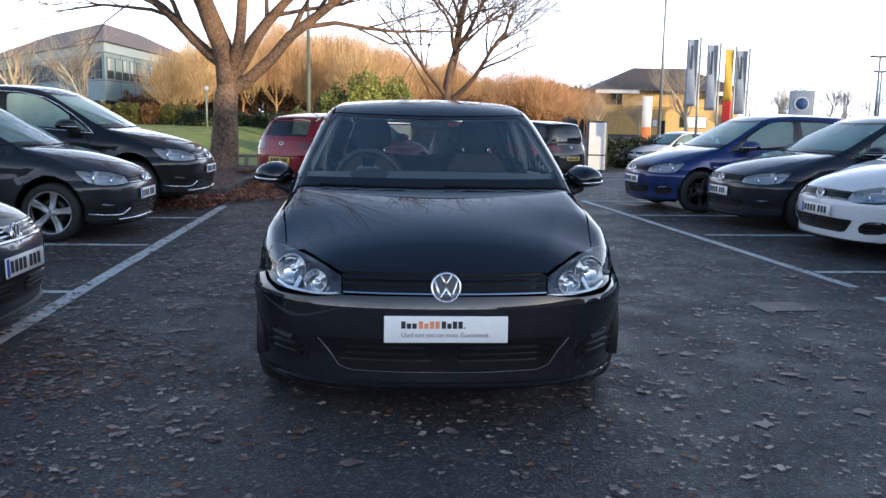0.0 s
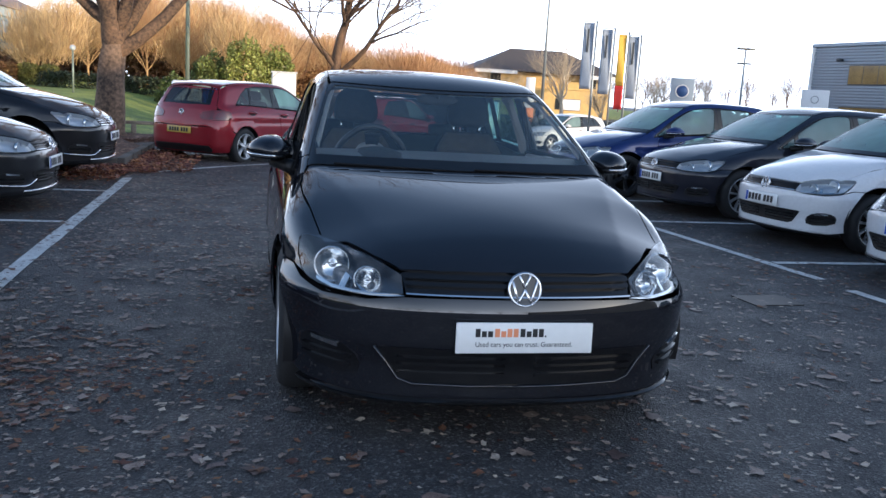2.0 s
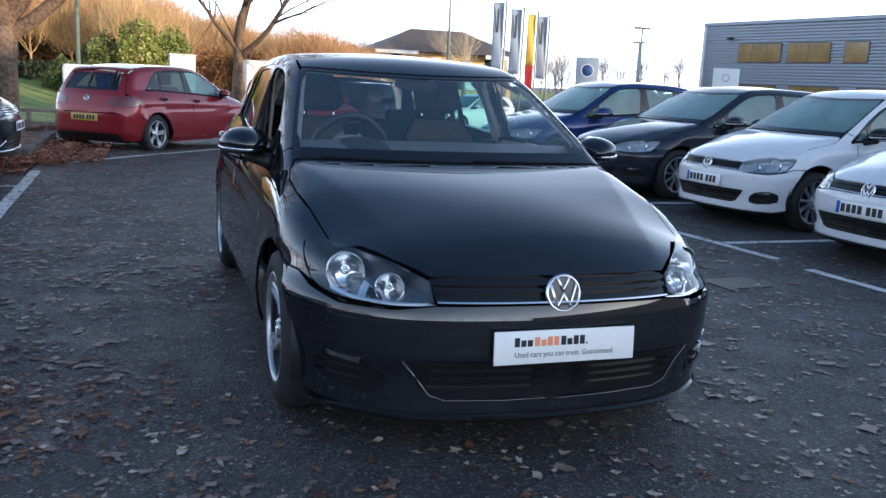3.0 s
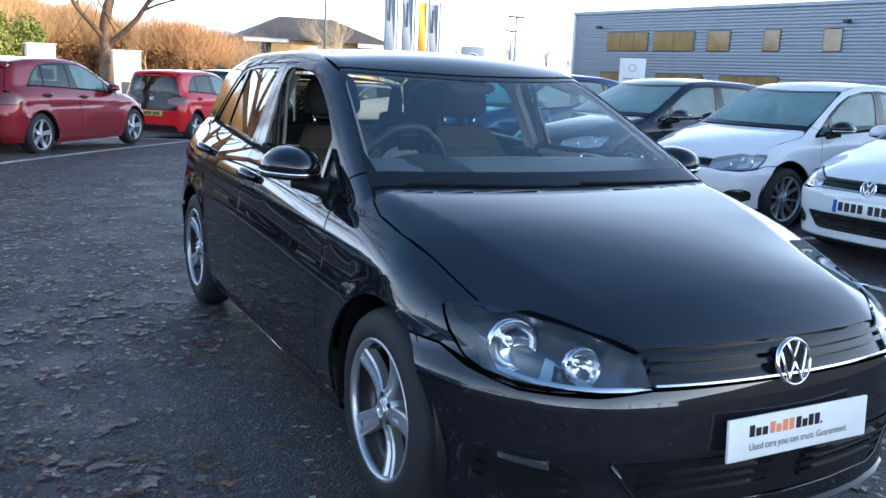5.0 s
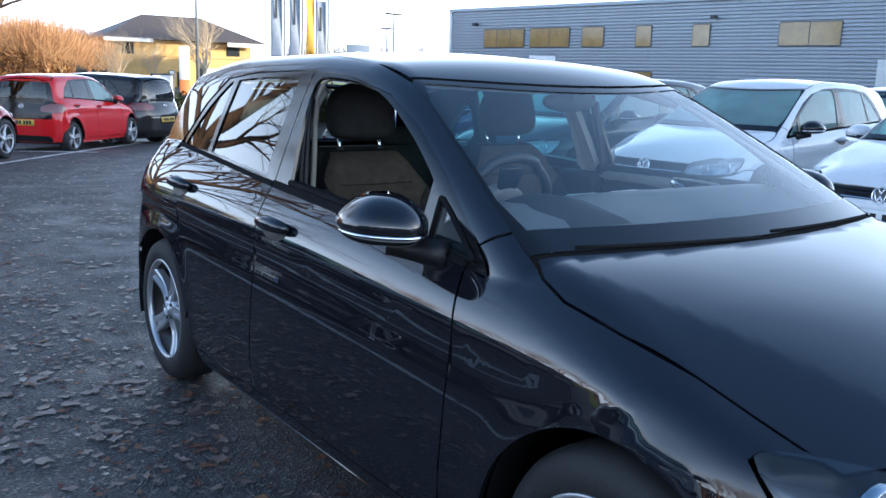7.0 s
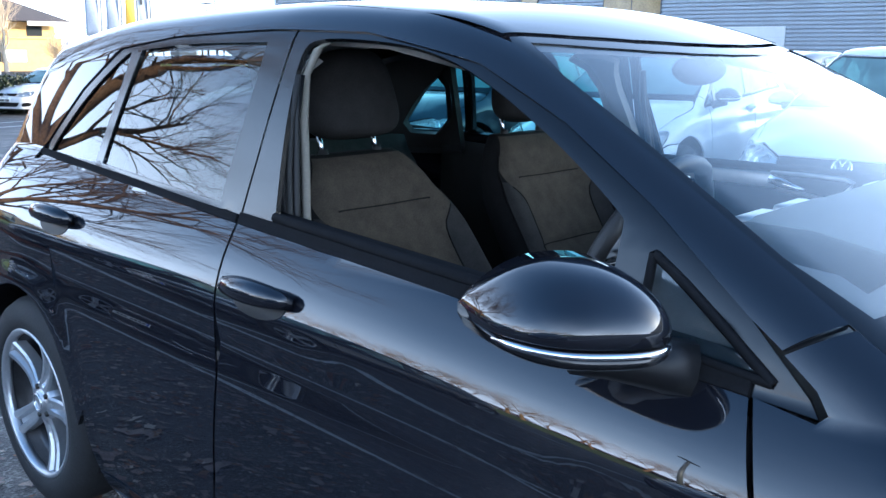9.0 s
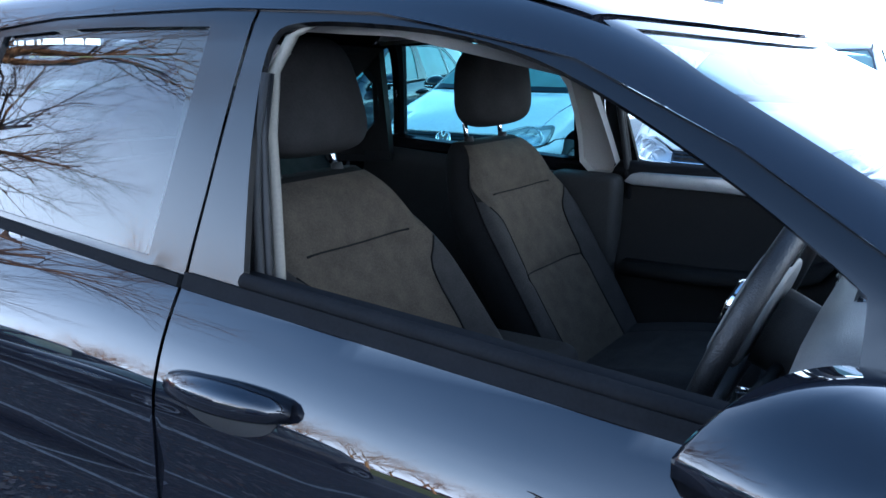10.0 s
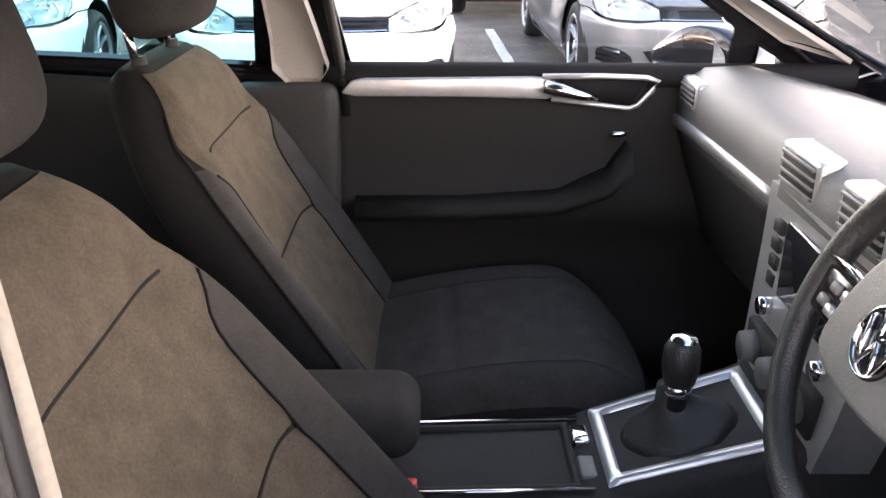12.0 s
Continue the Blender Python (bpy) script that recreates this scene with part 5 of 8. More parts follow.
        # lower pillar and belt
        part("lower_pillar_lining", box_bm(s * 0.70 - 0.04, s * 0.70 + 0.04, 2.45, 2.66, 0.3, 0.97, 0.025, 3), M_SOFT, cab)
        if s < 0:
            part("seat_belt", box_bm(s * 0.675 - 0.003, s * 0.675 + 0.003, 2.535, 2.585, 0.45, 1.22, 0.002, 1), M_BELT, cab)
            part("belt_guide", box_bm(s * 0.675 - 0.02, s * 0.675 + 0.012, 2.52, 2.60, 1.2, 1.25, 0.012, 2), M_SOFT, cab)
        # door lining
        card = new("door_lining")
        card.parent = car

        def inner(u, v, s=s):
            y = 1.42 + 1.06 * u
            z = 0.27 + ((belt(y) - 0.01 if s < 0 else 0.985) - 0.27) * v
            x = 0.735 - 0.012 * math.sin(v * 3.1) + 0.03 * max(0, v - 0.8) - 0.03 * math.exp(-((v - 0.62) / 0.09) ** 2) - 0.05 * math.exp(-((v - 0.12) / 0.12) ** 2)
            return s * x, y, z
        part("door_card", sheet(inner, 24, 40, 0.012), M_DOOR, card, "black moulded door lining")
        top = [(s * 0.742, y, belt(y) + 0.002) for y in np.linspace(1.45, 2.48, 14)] if s < 0 else [(0.735, y, 0.982) for y in np.linspace(1.40, 2.48, 14)]
        part("door_capping", tube_bm(top, 0.026, 8), M_CAPPING, card)
        dz = 0.006 if s > 0 else -0.06
        side_m = lambda x: Matrix(((0, 0, s * 1.0, s * x), (1, 0, 0, 0), (0, 1, 0, dz), (0, 0, 0, 1)))
        strip = [(2.445, 0.945), (2.425, 0.968), (2.40, 0.974), (2.2, 0.977), (2.06, 0.979), (2.03, 0.976), (2.005, 0.945), (2.03, 0.934), (2.2, 0.938), (2.42, 0.938)]
        part("door_trim", prism_bm(strip, 0.016, side_m(0.698), 0.004), M_BRUSHED, card, "brushed silver trim strip")
        part("handle_recess", prism_bm([(1.82, 0.972), (2.05, 0.978), (2.03, 0.936), (1.86, 0.920)], 0.008, side_m(0.712)), M_CAPPING, card)
        ring = [(2.04, 0.980), (1.92, 0.981), (1.83, 0.978), (1.806, 0.970), (1.815, 0.955), (1.845, 0.923), (1.862, 0.916), (1.90, 0.920), (2.02, 0.934)]
        part("recess_frame", tube_bm([Vector((s * 0.701, y, z + dz)) for y, z in ring], 0.0055, 8), M_BRUSHED, card, "thin silver frame round the opener")
        part("inner_handle", tube_bm([(s * 0.694, 2.035, 0.962 + dz), (s * 0.686, 2.00, 0.954 + dz), (s * 0.684, 1.96, 0.944 + dz), (s * 0.69, 1.93, 0.938 + dz)], [0.016, 0.014, 0.010, 0.006], 8), M_CHROME, card, "chrome door opener")
        arm = loft([[(s * 0.72, y, 0.70 + 0.07 * k), (s * (0.64 - 0.02 * k), y, 0.70 + 0.07 * k), (s * 0.63, y, 0.715 + 0.07 * k), (s * 0.64, y, 0.735 + 0.07 * k), (s * 0.72, y, 0.742 + 0.07 * k)] for y, k in ((2.42, 0), (2.2, 0.02), (2.0, 0.2), (1.9, 0.8), (1.86, 1.6))])
        part("armrest", arm, M_DOOR, card)
        part("screw_cap", sphere_bm((s * 0.69, 2.006, 0.731), 0.011, 10, 6), M_CHROME, card)
        part("pull_bezel", sphere_bm((s * 0.685, 1.882, 0.873), (0.008, 0.02, 0.007), 10, 6), M_CHROME, card)

        def rear_inner(u, v, s=s):
            y = 2.62 + 0.75 * u
            return s * (0.73 - 0.02 * math.exp(-((v - 0.6) / 0.1) ** 2)), y, 0.3 + (belt(y) - 0.32) * v
        part("rear_door_card", sheet(rear_inner, 10, 14, 0.012), M_SOFT, card)
    # dashboard
    prof = lambda x: [(1.26, 0.93), (1.42, 0.975 + 0.015 * (x < 0)), (1.58, 1.012), (1.67, 1.008), (1.712, 0.985), (1.718, 0.92), (1.70, 0.88), (1.68, 0.80), (1.64, 0.66), (1.56, 0.58), (1.3, 0.55)]
    secs = [[(x, y + 0.032 + 0.02 * max(0, x) ** 2 - 0.05 * max(0, -x) ** 3 + (0.01 if abs(x) < 0.16 else 0), z - 0.012 * abs(x) ** 2) for y, z in prof(x)] for x in (-0.735, -0.6, -0.45, -0.30, -0.17, -0.15, 0.0, 0.15, 0.17, 0.35, 0.55, 0.735)]
    dash = part("dashboard", loft(secs), M_DASHGLARE, cab, "dashboard in a glare-lightened grey with silver trim and round-cornered vents")
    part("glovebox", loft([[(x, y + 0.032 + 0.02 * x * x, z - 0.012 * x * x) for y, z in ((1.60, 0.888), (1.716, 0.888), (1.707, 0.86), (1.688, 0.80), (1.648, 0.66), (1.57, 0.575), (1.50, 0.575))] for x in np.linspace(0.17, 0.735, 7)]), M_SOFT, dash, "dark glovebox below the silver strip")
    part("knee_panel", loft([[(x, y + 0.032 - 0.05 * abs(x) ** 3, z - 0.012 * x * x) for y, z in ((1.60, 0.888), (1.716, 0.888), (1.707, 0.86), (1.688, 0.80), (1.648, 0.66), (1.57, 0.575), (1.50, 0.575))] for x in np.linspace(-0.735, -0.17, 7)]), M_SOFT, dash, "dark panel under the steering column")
    part("dash_trim", loft([[(x, 1.747 + 0.02 * x * x + d, z - 0.012 * x * x) for d, z in ((-0.01, 0.915), (0.008, 0.914), (0.008, 0.892), (-0.01, 0.89))] for x in np.linspace(0.17, 0.73, 9)]), M_BRUSHED, dash, "brushed silver dash strip")
    for x0, x1, z0, z1, y in ((0.03, 0.165, 0.935, 1.003, 1.758), (-0.165, -0.03, 0.935, 1.003, 1.758), (0.60, 0.715, 0.932, 0.990, 1.757)):
        vent = part("air_vent", box_bm(x0, x1, y - 0.05, y, z0, z1, 0.008, 2), M_BRUSHED, dash, "silver-framed air vent")
        part("vent_hole", box_bm(x0 + 0.01, x1 - 0.01, y - 0.03, y + 0.002, z0 + 0.008, z1 - 0.008, 0.004, 1), M_SOFT, vent)
        for k in range(4):
            z = z0 + 0.014 + (z1 - z0 - 0.028) * k / 3
            part("vent_slat", box_bm(x0 + 0.012, x1 - 0.012, y - 0.012, y + 0.005, z - 0.0025, z + 0.0025, 0.001, 1), M_SOFTGREY, vent)
    stack = part("console_panel", loft([[(x, y, z) for x, y in ((-w, 1.66 + dy), (-w, 1.735 + dy), (w, 1.735 + dy), (w, 1.66 + dy))] for z, w, dy in ((0.935, 0.178, 0.024), (0.84, 0.172, 0.028), (0.72, 0.155, 0.04), (0.65, 0.142, 0.05))]), M_BRUSHED, dash, "silver-edged centre console panel", smooth=False)
    part("radio_screen", box_bm(-0.085, 0.085, 1.760, 1.768, 0.79, 0.905, 0.004, 1), M_SCREEN, stack, "dark radio display")
    for s in (-1, 1):
        for k in range(4):
            part("radio_button", box_bm(s * 0.112 - 0.014, s * 0.112 + 0.014, 1.758, 1.769, 0.795 + 0.027 * k, 0.815 + 0.027 * k, 0.002, 1), M_SOFT, stack)
        part("radio_knob", move_bm(cyl_bm(0.014, 0.013, (0, 0, 0), (0, 0, 0.018), 18), pose(s * 0.095, 1.768, 0.77, -90, 0, 0)), M_CHROME, stack)
    part("heater_panel", box_bm(-0.118, 0.118, 1.763, 1.788, 0.68, 0.745, 0.004, 1), M_SOFT, stack)
    for x in (-0.08, 0, 0.08):
        part("heater_dial", move_bm(cyl_bm(0.024, 0.022, (0, 0, 0), (0, 0, 0.02), 22), pose(x, 1.788, 0.712, -90, 0, 0)), M_SOFTGREY, stack)
    # binnacle
    part("instrument_hood", loft([[(-0.36 + 0.2 * math.cos(a) * k, y, 0.90 + 0.125 * k * max(0, math.sin(a)) + 0.0) for a in np.linspace(0, math.pi, 14)] for y, k in ((1.40, 0.8), (1.55, 1.0), (1.66, 1.02), (1.70, 0.97))]), M_SOFT, dash)
    for x in (-0.44, -0.28):
        d = part("dial", move_bm(lathe_bm([(0.0, 0.0), (0.0, 0.058), (0.012, 0.06), (0.012, 0.064), (0.0, 0.066)], 28, "z"), pose(x, 1.70, 0.945, -75, 0, 0)), M_SCREEN, dash)
    # steering wheel: face towards the driver (+y), leaned back
    wm = pose(-0.372, 1.832, 0.938, -68, 0, 0)
    wheel = new("steering_wheel")
    wheel.parent = car
    rimp = [(0.190 * math.cos(a), 0.188 * math.sin(a) - (0.012 if math.sin(a) < -0.9 else 0), 0.0) for a in np.linspace(0, 2 * math.pi, 57)[:-1]]
    part("wheel_rim", move_bm(tube_bm(rimp, 0.0165, 12, True), wm), M_LEATHER, wheel, "black leather rim")
    hubo = rounded([(-0.085, 0.062), (0.085, 0.062), (0.108, 0.02), (0.075, -0.085), (0, -0.108), (-0.075, -0.085), (-0.108, 0.02)], 2)
    part("airbag_cover", prism_bm([(p[0], p[1]) for p in hubo], 0.045, wm @ Matrix.Translation((0, 0, -0.015)), 0.008), M_SOFTGREY, wheel, "grey airbag cover with chrome badge")
    for s in (-1, 1):
        part("wheel_spoke", prism_bm([(s * 0.08, 0.035), (s * 0.175, 0.03), (s * 0.18, -0.02), (s * 0.088, -0.02)], 0.02, wm @ Matrix.Translation((0, 0, -0.01)), 0.004), M_GLOSS, wheel)
        part("spoke_trim", tube_bm([wm @ Vector((s * x, y, 0.014)) for x, y in ((0.09, -0.025), (0.13, -0.03), (0.17, -0.028))], 0.004, 6), M_CHROME, wheel)
        for k, (dx, dy) in enumerate(((0.105, 0.018), (0.13, 0.018), (0.15, 0.014), (0.115, -0.004), (0.14, -0.005))):
            part("wheel_button", move_bm(box_bm(-0.009, 0.009, -0.006, 0.006, 0, 0.006, 0.002, 1), wm @ Matrix.Translation((s * dx, dy, 0.009))), M_BRUSHED if k % 2 else M_SOFTGREY, wheel)
        part("column_stalk", cyl_bm(0.008, 0.010, wm @ Vector((s * 0.05, 0.03, -0.06)), wm @ Vector((s * 0.20, 0.045, -0.055)), 10), M_SOFT, wheel)
    part("lower_spoke", prism_bm([(-0.03, -0.08), (0.03, -0.08), (0.045, -0.17), (-0.045, -0.17)], 0.018, wm @ Matrix.Translation((0, 0, -0.01)), 0.004), M_GLOSS, wheel)
    part("lower_spoke_trim", tube_bm([wm @ Vector(p) for p in ((-0.07, -0.06, 0.026), (-0.035, -0.088, 0.026), (0, -0.094, 0.026), (0.035, -0.088, 0.026), (0.07, -0.06, 0.026))], 0.003, 6), M_CHROME, wheel)
    badge(wheel, wm @ Vector((0, -0.005, 0.033)), 0.036, wm.to_3x3() @ Vector((0, 0, 1)))
    part("steering_column", cyl_bm(0.06, 0.05, wm @ Vector((0, 0, -0.02)), wm @ Vector((0, 0, -0.26)), 18), M_SOFT, wheel)
    # centre console
    con = new("centre_console")
    con.parent = car
    part("console_body", loft([[(-w, y, 0.30), (w, y, 0.30), (w + 0.004, y, z - 0.01), (w - 0.008, y, z), (-w + 0.008, y, z), (-w - 0.004, y, z - 0.01)] for y, w, z in ((1.60, 0.135, 0.70), (1.74, 0.13, 0.685), (1.82, 0.12, 0.655), (2.0, 0.112, 0.598), (2.05, 0.11, 0.578), (2.36, 0.105, 0.565), (2.62, 0.10, 0.56))]), M_SOFT, con, "black console between the seats")
    fr = [(-0.088, 1.81), (0.088, 1.81), (0.08, 2.01), (-0.08, 2.01)]
    part("gear_surround", loft([[(x * k, 1.91 + (y - 1.91) * k, z - 0.32 * (1.91 + (y - 1.91) * k - 1.91)) for x, y in [(p[0], p[1]) for p in rounded([q for q in fr for _ in (0, 1)], 2)]] for k, z in ((1.13, 0.622), (1.11, 0.634), (0.96, 0.635), (0.91, 0.62))], False), M_BRUSHED, con, "silver frame round the gear gaiter")
    gait = [[(0.004 * i + 0.072 * k * math.cos(a) * (1 + 0.06 * math.sin(9 * a)), 1.91 + 0.012 * i / 3 + 0.085 * k * math.sin(a), z - 0.32 * 0.085 * k * math.sin(a)) for a in np.linspace(0, 2 * math.pi, 25)[:-1]] for i, (k, z) in enumerate(((1.0, 0.622), (0.8, 0.634), (0.5, 0.648), (0.27, 0.664), (0.2, 0.69)))]
    part("gear_gaiter", loft(gait), M_LEATHER, con, "black leather gaiter")
    part("gear_lever", lathe_bm([(0.66, 0.0), (0.66, 0.016), (0.70, 0.014), (0.705, 0.017), (0.715, 0.017), (0.72, 0.022), (0.745, 0.026), (0.77, 0.025), (0.785, 0.018), (0.787, 0.0)], 22, "z"), M_LEATHER, con).matrix_basis = pose(0.0, 1.918, -0.02)
    part("gear_cap", lathe_bm([(0.785, 0.019), (0.79, 0.015), (0.791, 0.0)], 20, "z"), M_CHROME, con, "chrome gear knob cap").matrix_basis = pose(0.0, 1.918, -0.02)
    part("gear_ring", lathe_bm([(0.699, 0.0165), (0.702, 0.0195), (0.712, 0.0195), (0.716, 0.0165)], 20, "z"), M_CHROME, con).matrix_basis = pose(0.0, 1.918, -0.02)
    tray = part("tray_frame", loft([[(x * k, 2.19 + (y - 2.19) * k, z - 0.03 * (y - 2.06)) for x, y in [(p[0], p[1]) for p in rounded([(-0.075, 2.06), (-0.075, 2.06), (0.075, 2.06), (0.075, 2.06), (0.075, 2.33), (0.075, 2.33), (-0.075, 2.33), (-0.075, 2.33)], 2)]] for k, z in ((1.03, 0.576), (1.03, 0.583), (0.95, 0.583), (0.93, 0.50), (0.0, 0.50))], False), M_SOFT, con)
    for x in (-0.035, 0.035):
        part("cup_ring", move_bm(lathe_bm([(0.0, 0.036), (0.004, 0.034), (0.0, 0.031)], 24, "z"), pose(x, 2.14, 0.565)), M_CHROME, con)
    part("handbrake_switch", box_bm(0.015, 0.06, 2.03, 2.055, 0.575, 0.592, 0.004, 2), M_CHROME, con)
    part("console_button", box_bm(-0.06, -0.01, 2.03, 2.055, 0.575, 0.586, 0.004, 2), M_SOFTGREY, con)
    part("trim_bead", tube_bm([(-0.085, 2.04, 0.583), (-0.085, 2.34, 0.575), (0.085, 2.34, 0.575), (0.085, 2.04, 0.583)], 0.004, 6), M_CHROME, con)
    part("armrest", box_bm(-0.072, 0.072, 2.275, 2.62, 0.605, 0.692, 0.038, 6), M_BOLSTER, con, "padded cloth armrest")
    part("armrest_hinge", box_bm(-0.06, 0.06, 2.48, 2.62, 0.55, 0.64, 0.01, 2), M_SOFT, con)
    for x in (0.098, -0.098):
        bk = part("belt_buckle", box_bm(x - 0.012, x + 0.012, 2.285, 2.315, 0.50, 0.60, 0.006, 2), M_SOFT, con)
        part("buckle_button", box_bm(x - 0.009, x + 0.009, 2.278, 2.30, 0.592, 0.606, 0.002, 1), M_BUCKLE, bk)
    # interior mirror
    part("interior_mirror", sphere_bm((0, 1.93, 1.285), (0.12, 0.022, 0.035), 22, 12), M_SOFT, cab)
    part("mirror_stem", cyl_bm(0.012, 0.016, (0, 1.925, 1.29), (0, 1.905, 1.312), 10), M_SOFT, cab)


# ---- the black hatchback ----
hero = build_car(Matrix(), M_BLACK, "hatchback_car", "glossy black five-door hatchback with its driver's window open", hero=True, nose="hero", detail=0.024, glass=(M_WINDSCREEN, M_PRIVACY), spin=0.15)
build_cabin(hero)


def sales_plate(parent):
    """The white board in the place of the front number plate."""
    m = Matrix.Translation((0, 0.042, 0.4475)) @ Vector((0, -1, 0.06)).to_track_quat("Z", "Y").to_matrix().to_4x4()
    b = part("sales_plate", move_bm(box_bm(-0.262, 0.262, -0.057, 0.057, -0.006, 0.004, 0.003, 2), m), M_PLATEWHITE, parent, "white sales board with dark and orange bars and a line of small print")
    x = -0.19
    for count, mt in ((3, M_INK), (4, M_ORANGE), (5, M_INK)):   # one block for each sign of the title
        for k in range(count):
            tall = 0.031 if k == 0 or (count > 3 and k >= 2 and k < 4) else 0.022
            last = count == 5 and k == 4
            part("title_bar", move_bm(box_bm(x, x + (0.006 if last else 0.0185), 0.004, 0.004 + (0.006 if last else tall), 0.004, 0.005), m), mt, b, smooth=False)
            x += 0.0235
        x += 0.003
    t = bpy.data.curves.new("small_print", "FONT")
    t.body, t.size, t.align_x = "Used cars you can trust. Guaranteed.", 0.0265, "LEFT"
    o = bpy.data.objects.new("small_print", t)
    me = bpy.data.meshes.new_from_object(o)
    bpy.data.objects.remove(o)
    me.materials.append(M_INK)
    w = max(v.co.x for v in me.vertices)
    tx = new("small_print", me)
    tx.parent = b
    tx.matrix_basis = m @ Matrix.Translation((-0.19, -0.032, 0.0052)) @ Matrix.Diagonal((0.372 / w, 1, 1, 1))
    return b


sales_plate(hero)


# ---- parked cars ----
W_POLO = stretch(length=0.85, wheelbase=2.47, front=0.80, height=1.0, width=0.94, cabin=1.02)
W_PASSAT = stretch(length=1.5, wheelbase=2.79, front=0.92, height=1.02, width=1.02, cabin=0.98)
W_SUV = stretch(length=1.05, wheelbase=2.68, front=0.90, height=1.10, lift=0.06, width=1.02, cabin=1.12, square=0.2)
W_CITY = stretch(length=0.62, wheelbase=2.41, front=0.60, height=1.0, width=0.92, cabin=1.06, square=0.12)
W_MPV = stretch(length=1.25, wheelbase=2.78, front=0.92, height=1.06, lift=0.02, width=1.02, cabin=1.22, square=0.35)
CLEAR = (M_MISTED, M_MISTED)
DARKG = (M_MISTED, M_PRIVACY)
ROW_L, ROW_R = "cars parked along the kerb-side bays", "cars parked nose-out in the facing bays"


def nose_at(x, y, heading):
    """Pose of a car by the place of its nose and its heading in degrees clockwise from +y."""
    a = radians(heading)
    back = 2.2
    return Matrix.Translation((x, y, gz(x - back * math.sin(a), y - back * math.cos(a)))) @ Matrix.Rotation(math.pi - a, 4, "Z")


# kerb-side row, noses towards +x
build_car(nose_at(-2.28, 1.55, 90), M_BLUEGREY, "estate_car", "blue-grey saloon with a chrome-barred grille in a marked bay", group=ROW_L, warp=W_PASSAT, glass=DARKG, nose="chrome", wheel_r=0.325)
build_car(nose_at(-2.86, 6.3, 91), M_GREY, "small_hatchback", "dark grey small hatchback with five-spoke alloys", group=ROW_L, warp=W_POLO, glass=DARKG, wheel_r=0.30, detail=0.05, bright_trim=True)
build_car(nose_at(-2.70, 9.0, 92), M_BROWNBLACK, "sport_utility_car", "tall brown-black off-road style car beside the tree", group=ROW_L, warp=W_SUV, glass=DARKG, nose="chrome", wheel_r=0.345, bright_trim=True)
# facing row, noses towards -x
kv = build_car(nose_at(4.02, 2.96, 266), M_WHITE, "hatchback_car", "white hatchback parked nose-out in a marked bay", group=ROW_R, glass=CLEAR, detail=0.045)
build_car(nose_at(4.15, 5.28, 266), M_WHITE, "small_hatchback", "white small hatchback with multi-spoke alloys and dark mirrors", group=ROW_R, warp=W_POLO, glass=CLEAR, style="multi", wheel_r=0.30, detail=0.045, mirror_paint=M_GLOSS)
navy = build_car(nose_at(3.98, 7.6, 265), M_NAVY, "hatchback_car", "blue-black hatchback between a white and a blue car", group=ROW_R, glass=CLEAR, style="multi")
build_car(nose_at(3.42, 9.7, 264), M_BLUE, "small_hatchback", "metallic blue small hatchback with dark two-tone alloys", group=ROW_R, warp=W_POLO, glass=CLEAR, style="dark", wheel_r=0.31)
silver = build_car(nose_at(4.6, 0.35, 268), M_SILVER, "hatchback_car", "silver hatchback in the bay beside a white hatchback", group=ROW_R, glass=CLEAR)
# along the slanting line
build_car(nose_at(0.29, 16.11, 37.4), M_RED, "hatchback_car", "dark red hatchback parked along a slanting white line", glass=DARKG)
build_car(nose_at(3.5, 20.3, 42), M_BRIGHTRED, "city_car", "bright red three-door city car with a dark tailgate window", warp=W_CITY, glass=DARKG, wheel_r=0.29, tail_paint=M_GLOSS)
build_car(nose_at(1.9, 23.6, 322), M_BROWNBLACK, "people_carrier", "dark grey-brown people carrier standing by the lane", warp=W_MPV, glass=DARKG, wheel_r=0.32)
build_car(nose_at(9.1, 29.8, 250), M_WHITE, "small_hatchback", "white hatchback far off beside a dark hedge", warp=W_POLO, glass=DARKG, wheel_r=0.30, detail=0.09)


def repaint(src, m, paint_m, label, group=""):
    """A copy of a car in another paint."""
    c = copy_thing(src, m)
    for o in c.children_recursive:
        if o.type == "MESH" and o.data.materials and o.data.materials[0] in (M_WHITE, M_NAVY, M_SILVER):
            o.data = o.data.copy()
            o.data.materials[0] = paint_m
    return tagged(c, label, "car", group)


BACK = "cars in the second row"
repaint(navy, nose_at(13.6, 1.2, 90), M_RED, "red hatchback in the second row of bays", BACK)
repaint(navy, nose_at(14.0, 6.2, 90), M_NAVY, "dark hatchback in the second row of bays", BACK)
repaint(navy, nose_at(14.0, 8.7, 90), M_GREY, "dark grey hatchback in the second row of bays", BACK)
repaint(navy, nose_at(13.8, 11.2, 90), M_NAVY, "blue-black hatchback in the second row of bays", BACK)
repaint(navy, nose_at(13.7, 13.7, 90), M_GREY, "grey hatchback in the second row of bays", BACK)
repaint(navy, nose_at(16.5, 20.5, 75), M_NAVY, "dark hatchback standing near the sign", BACK)


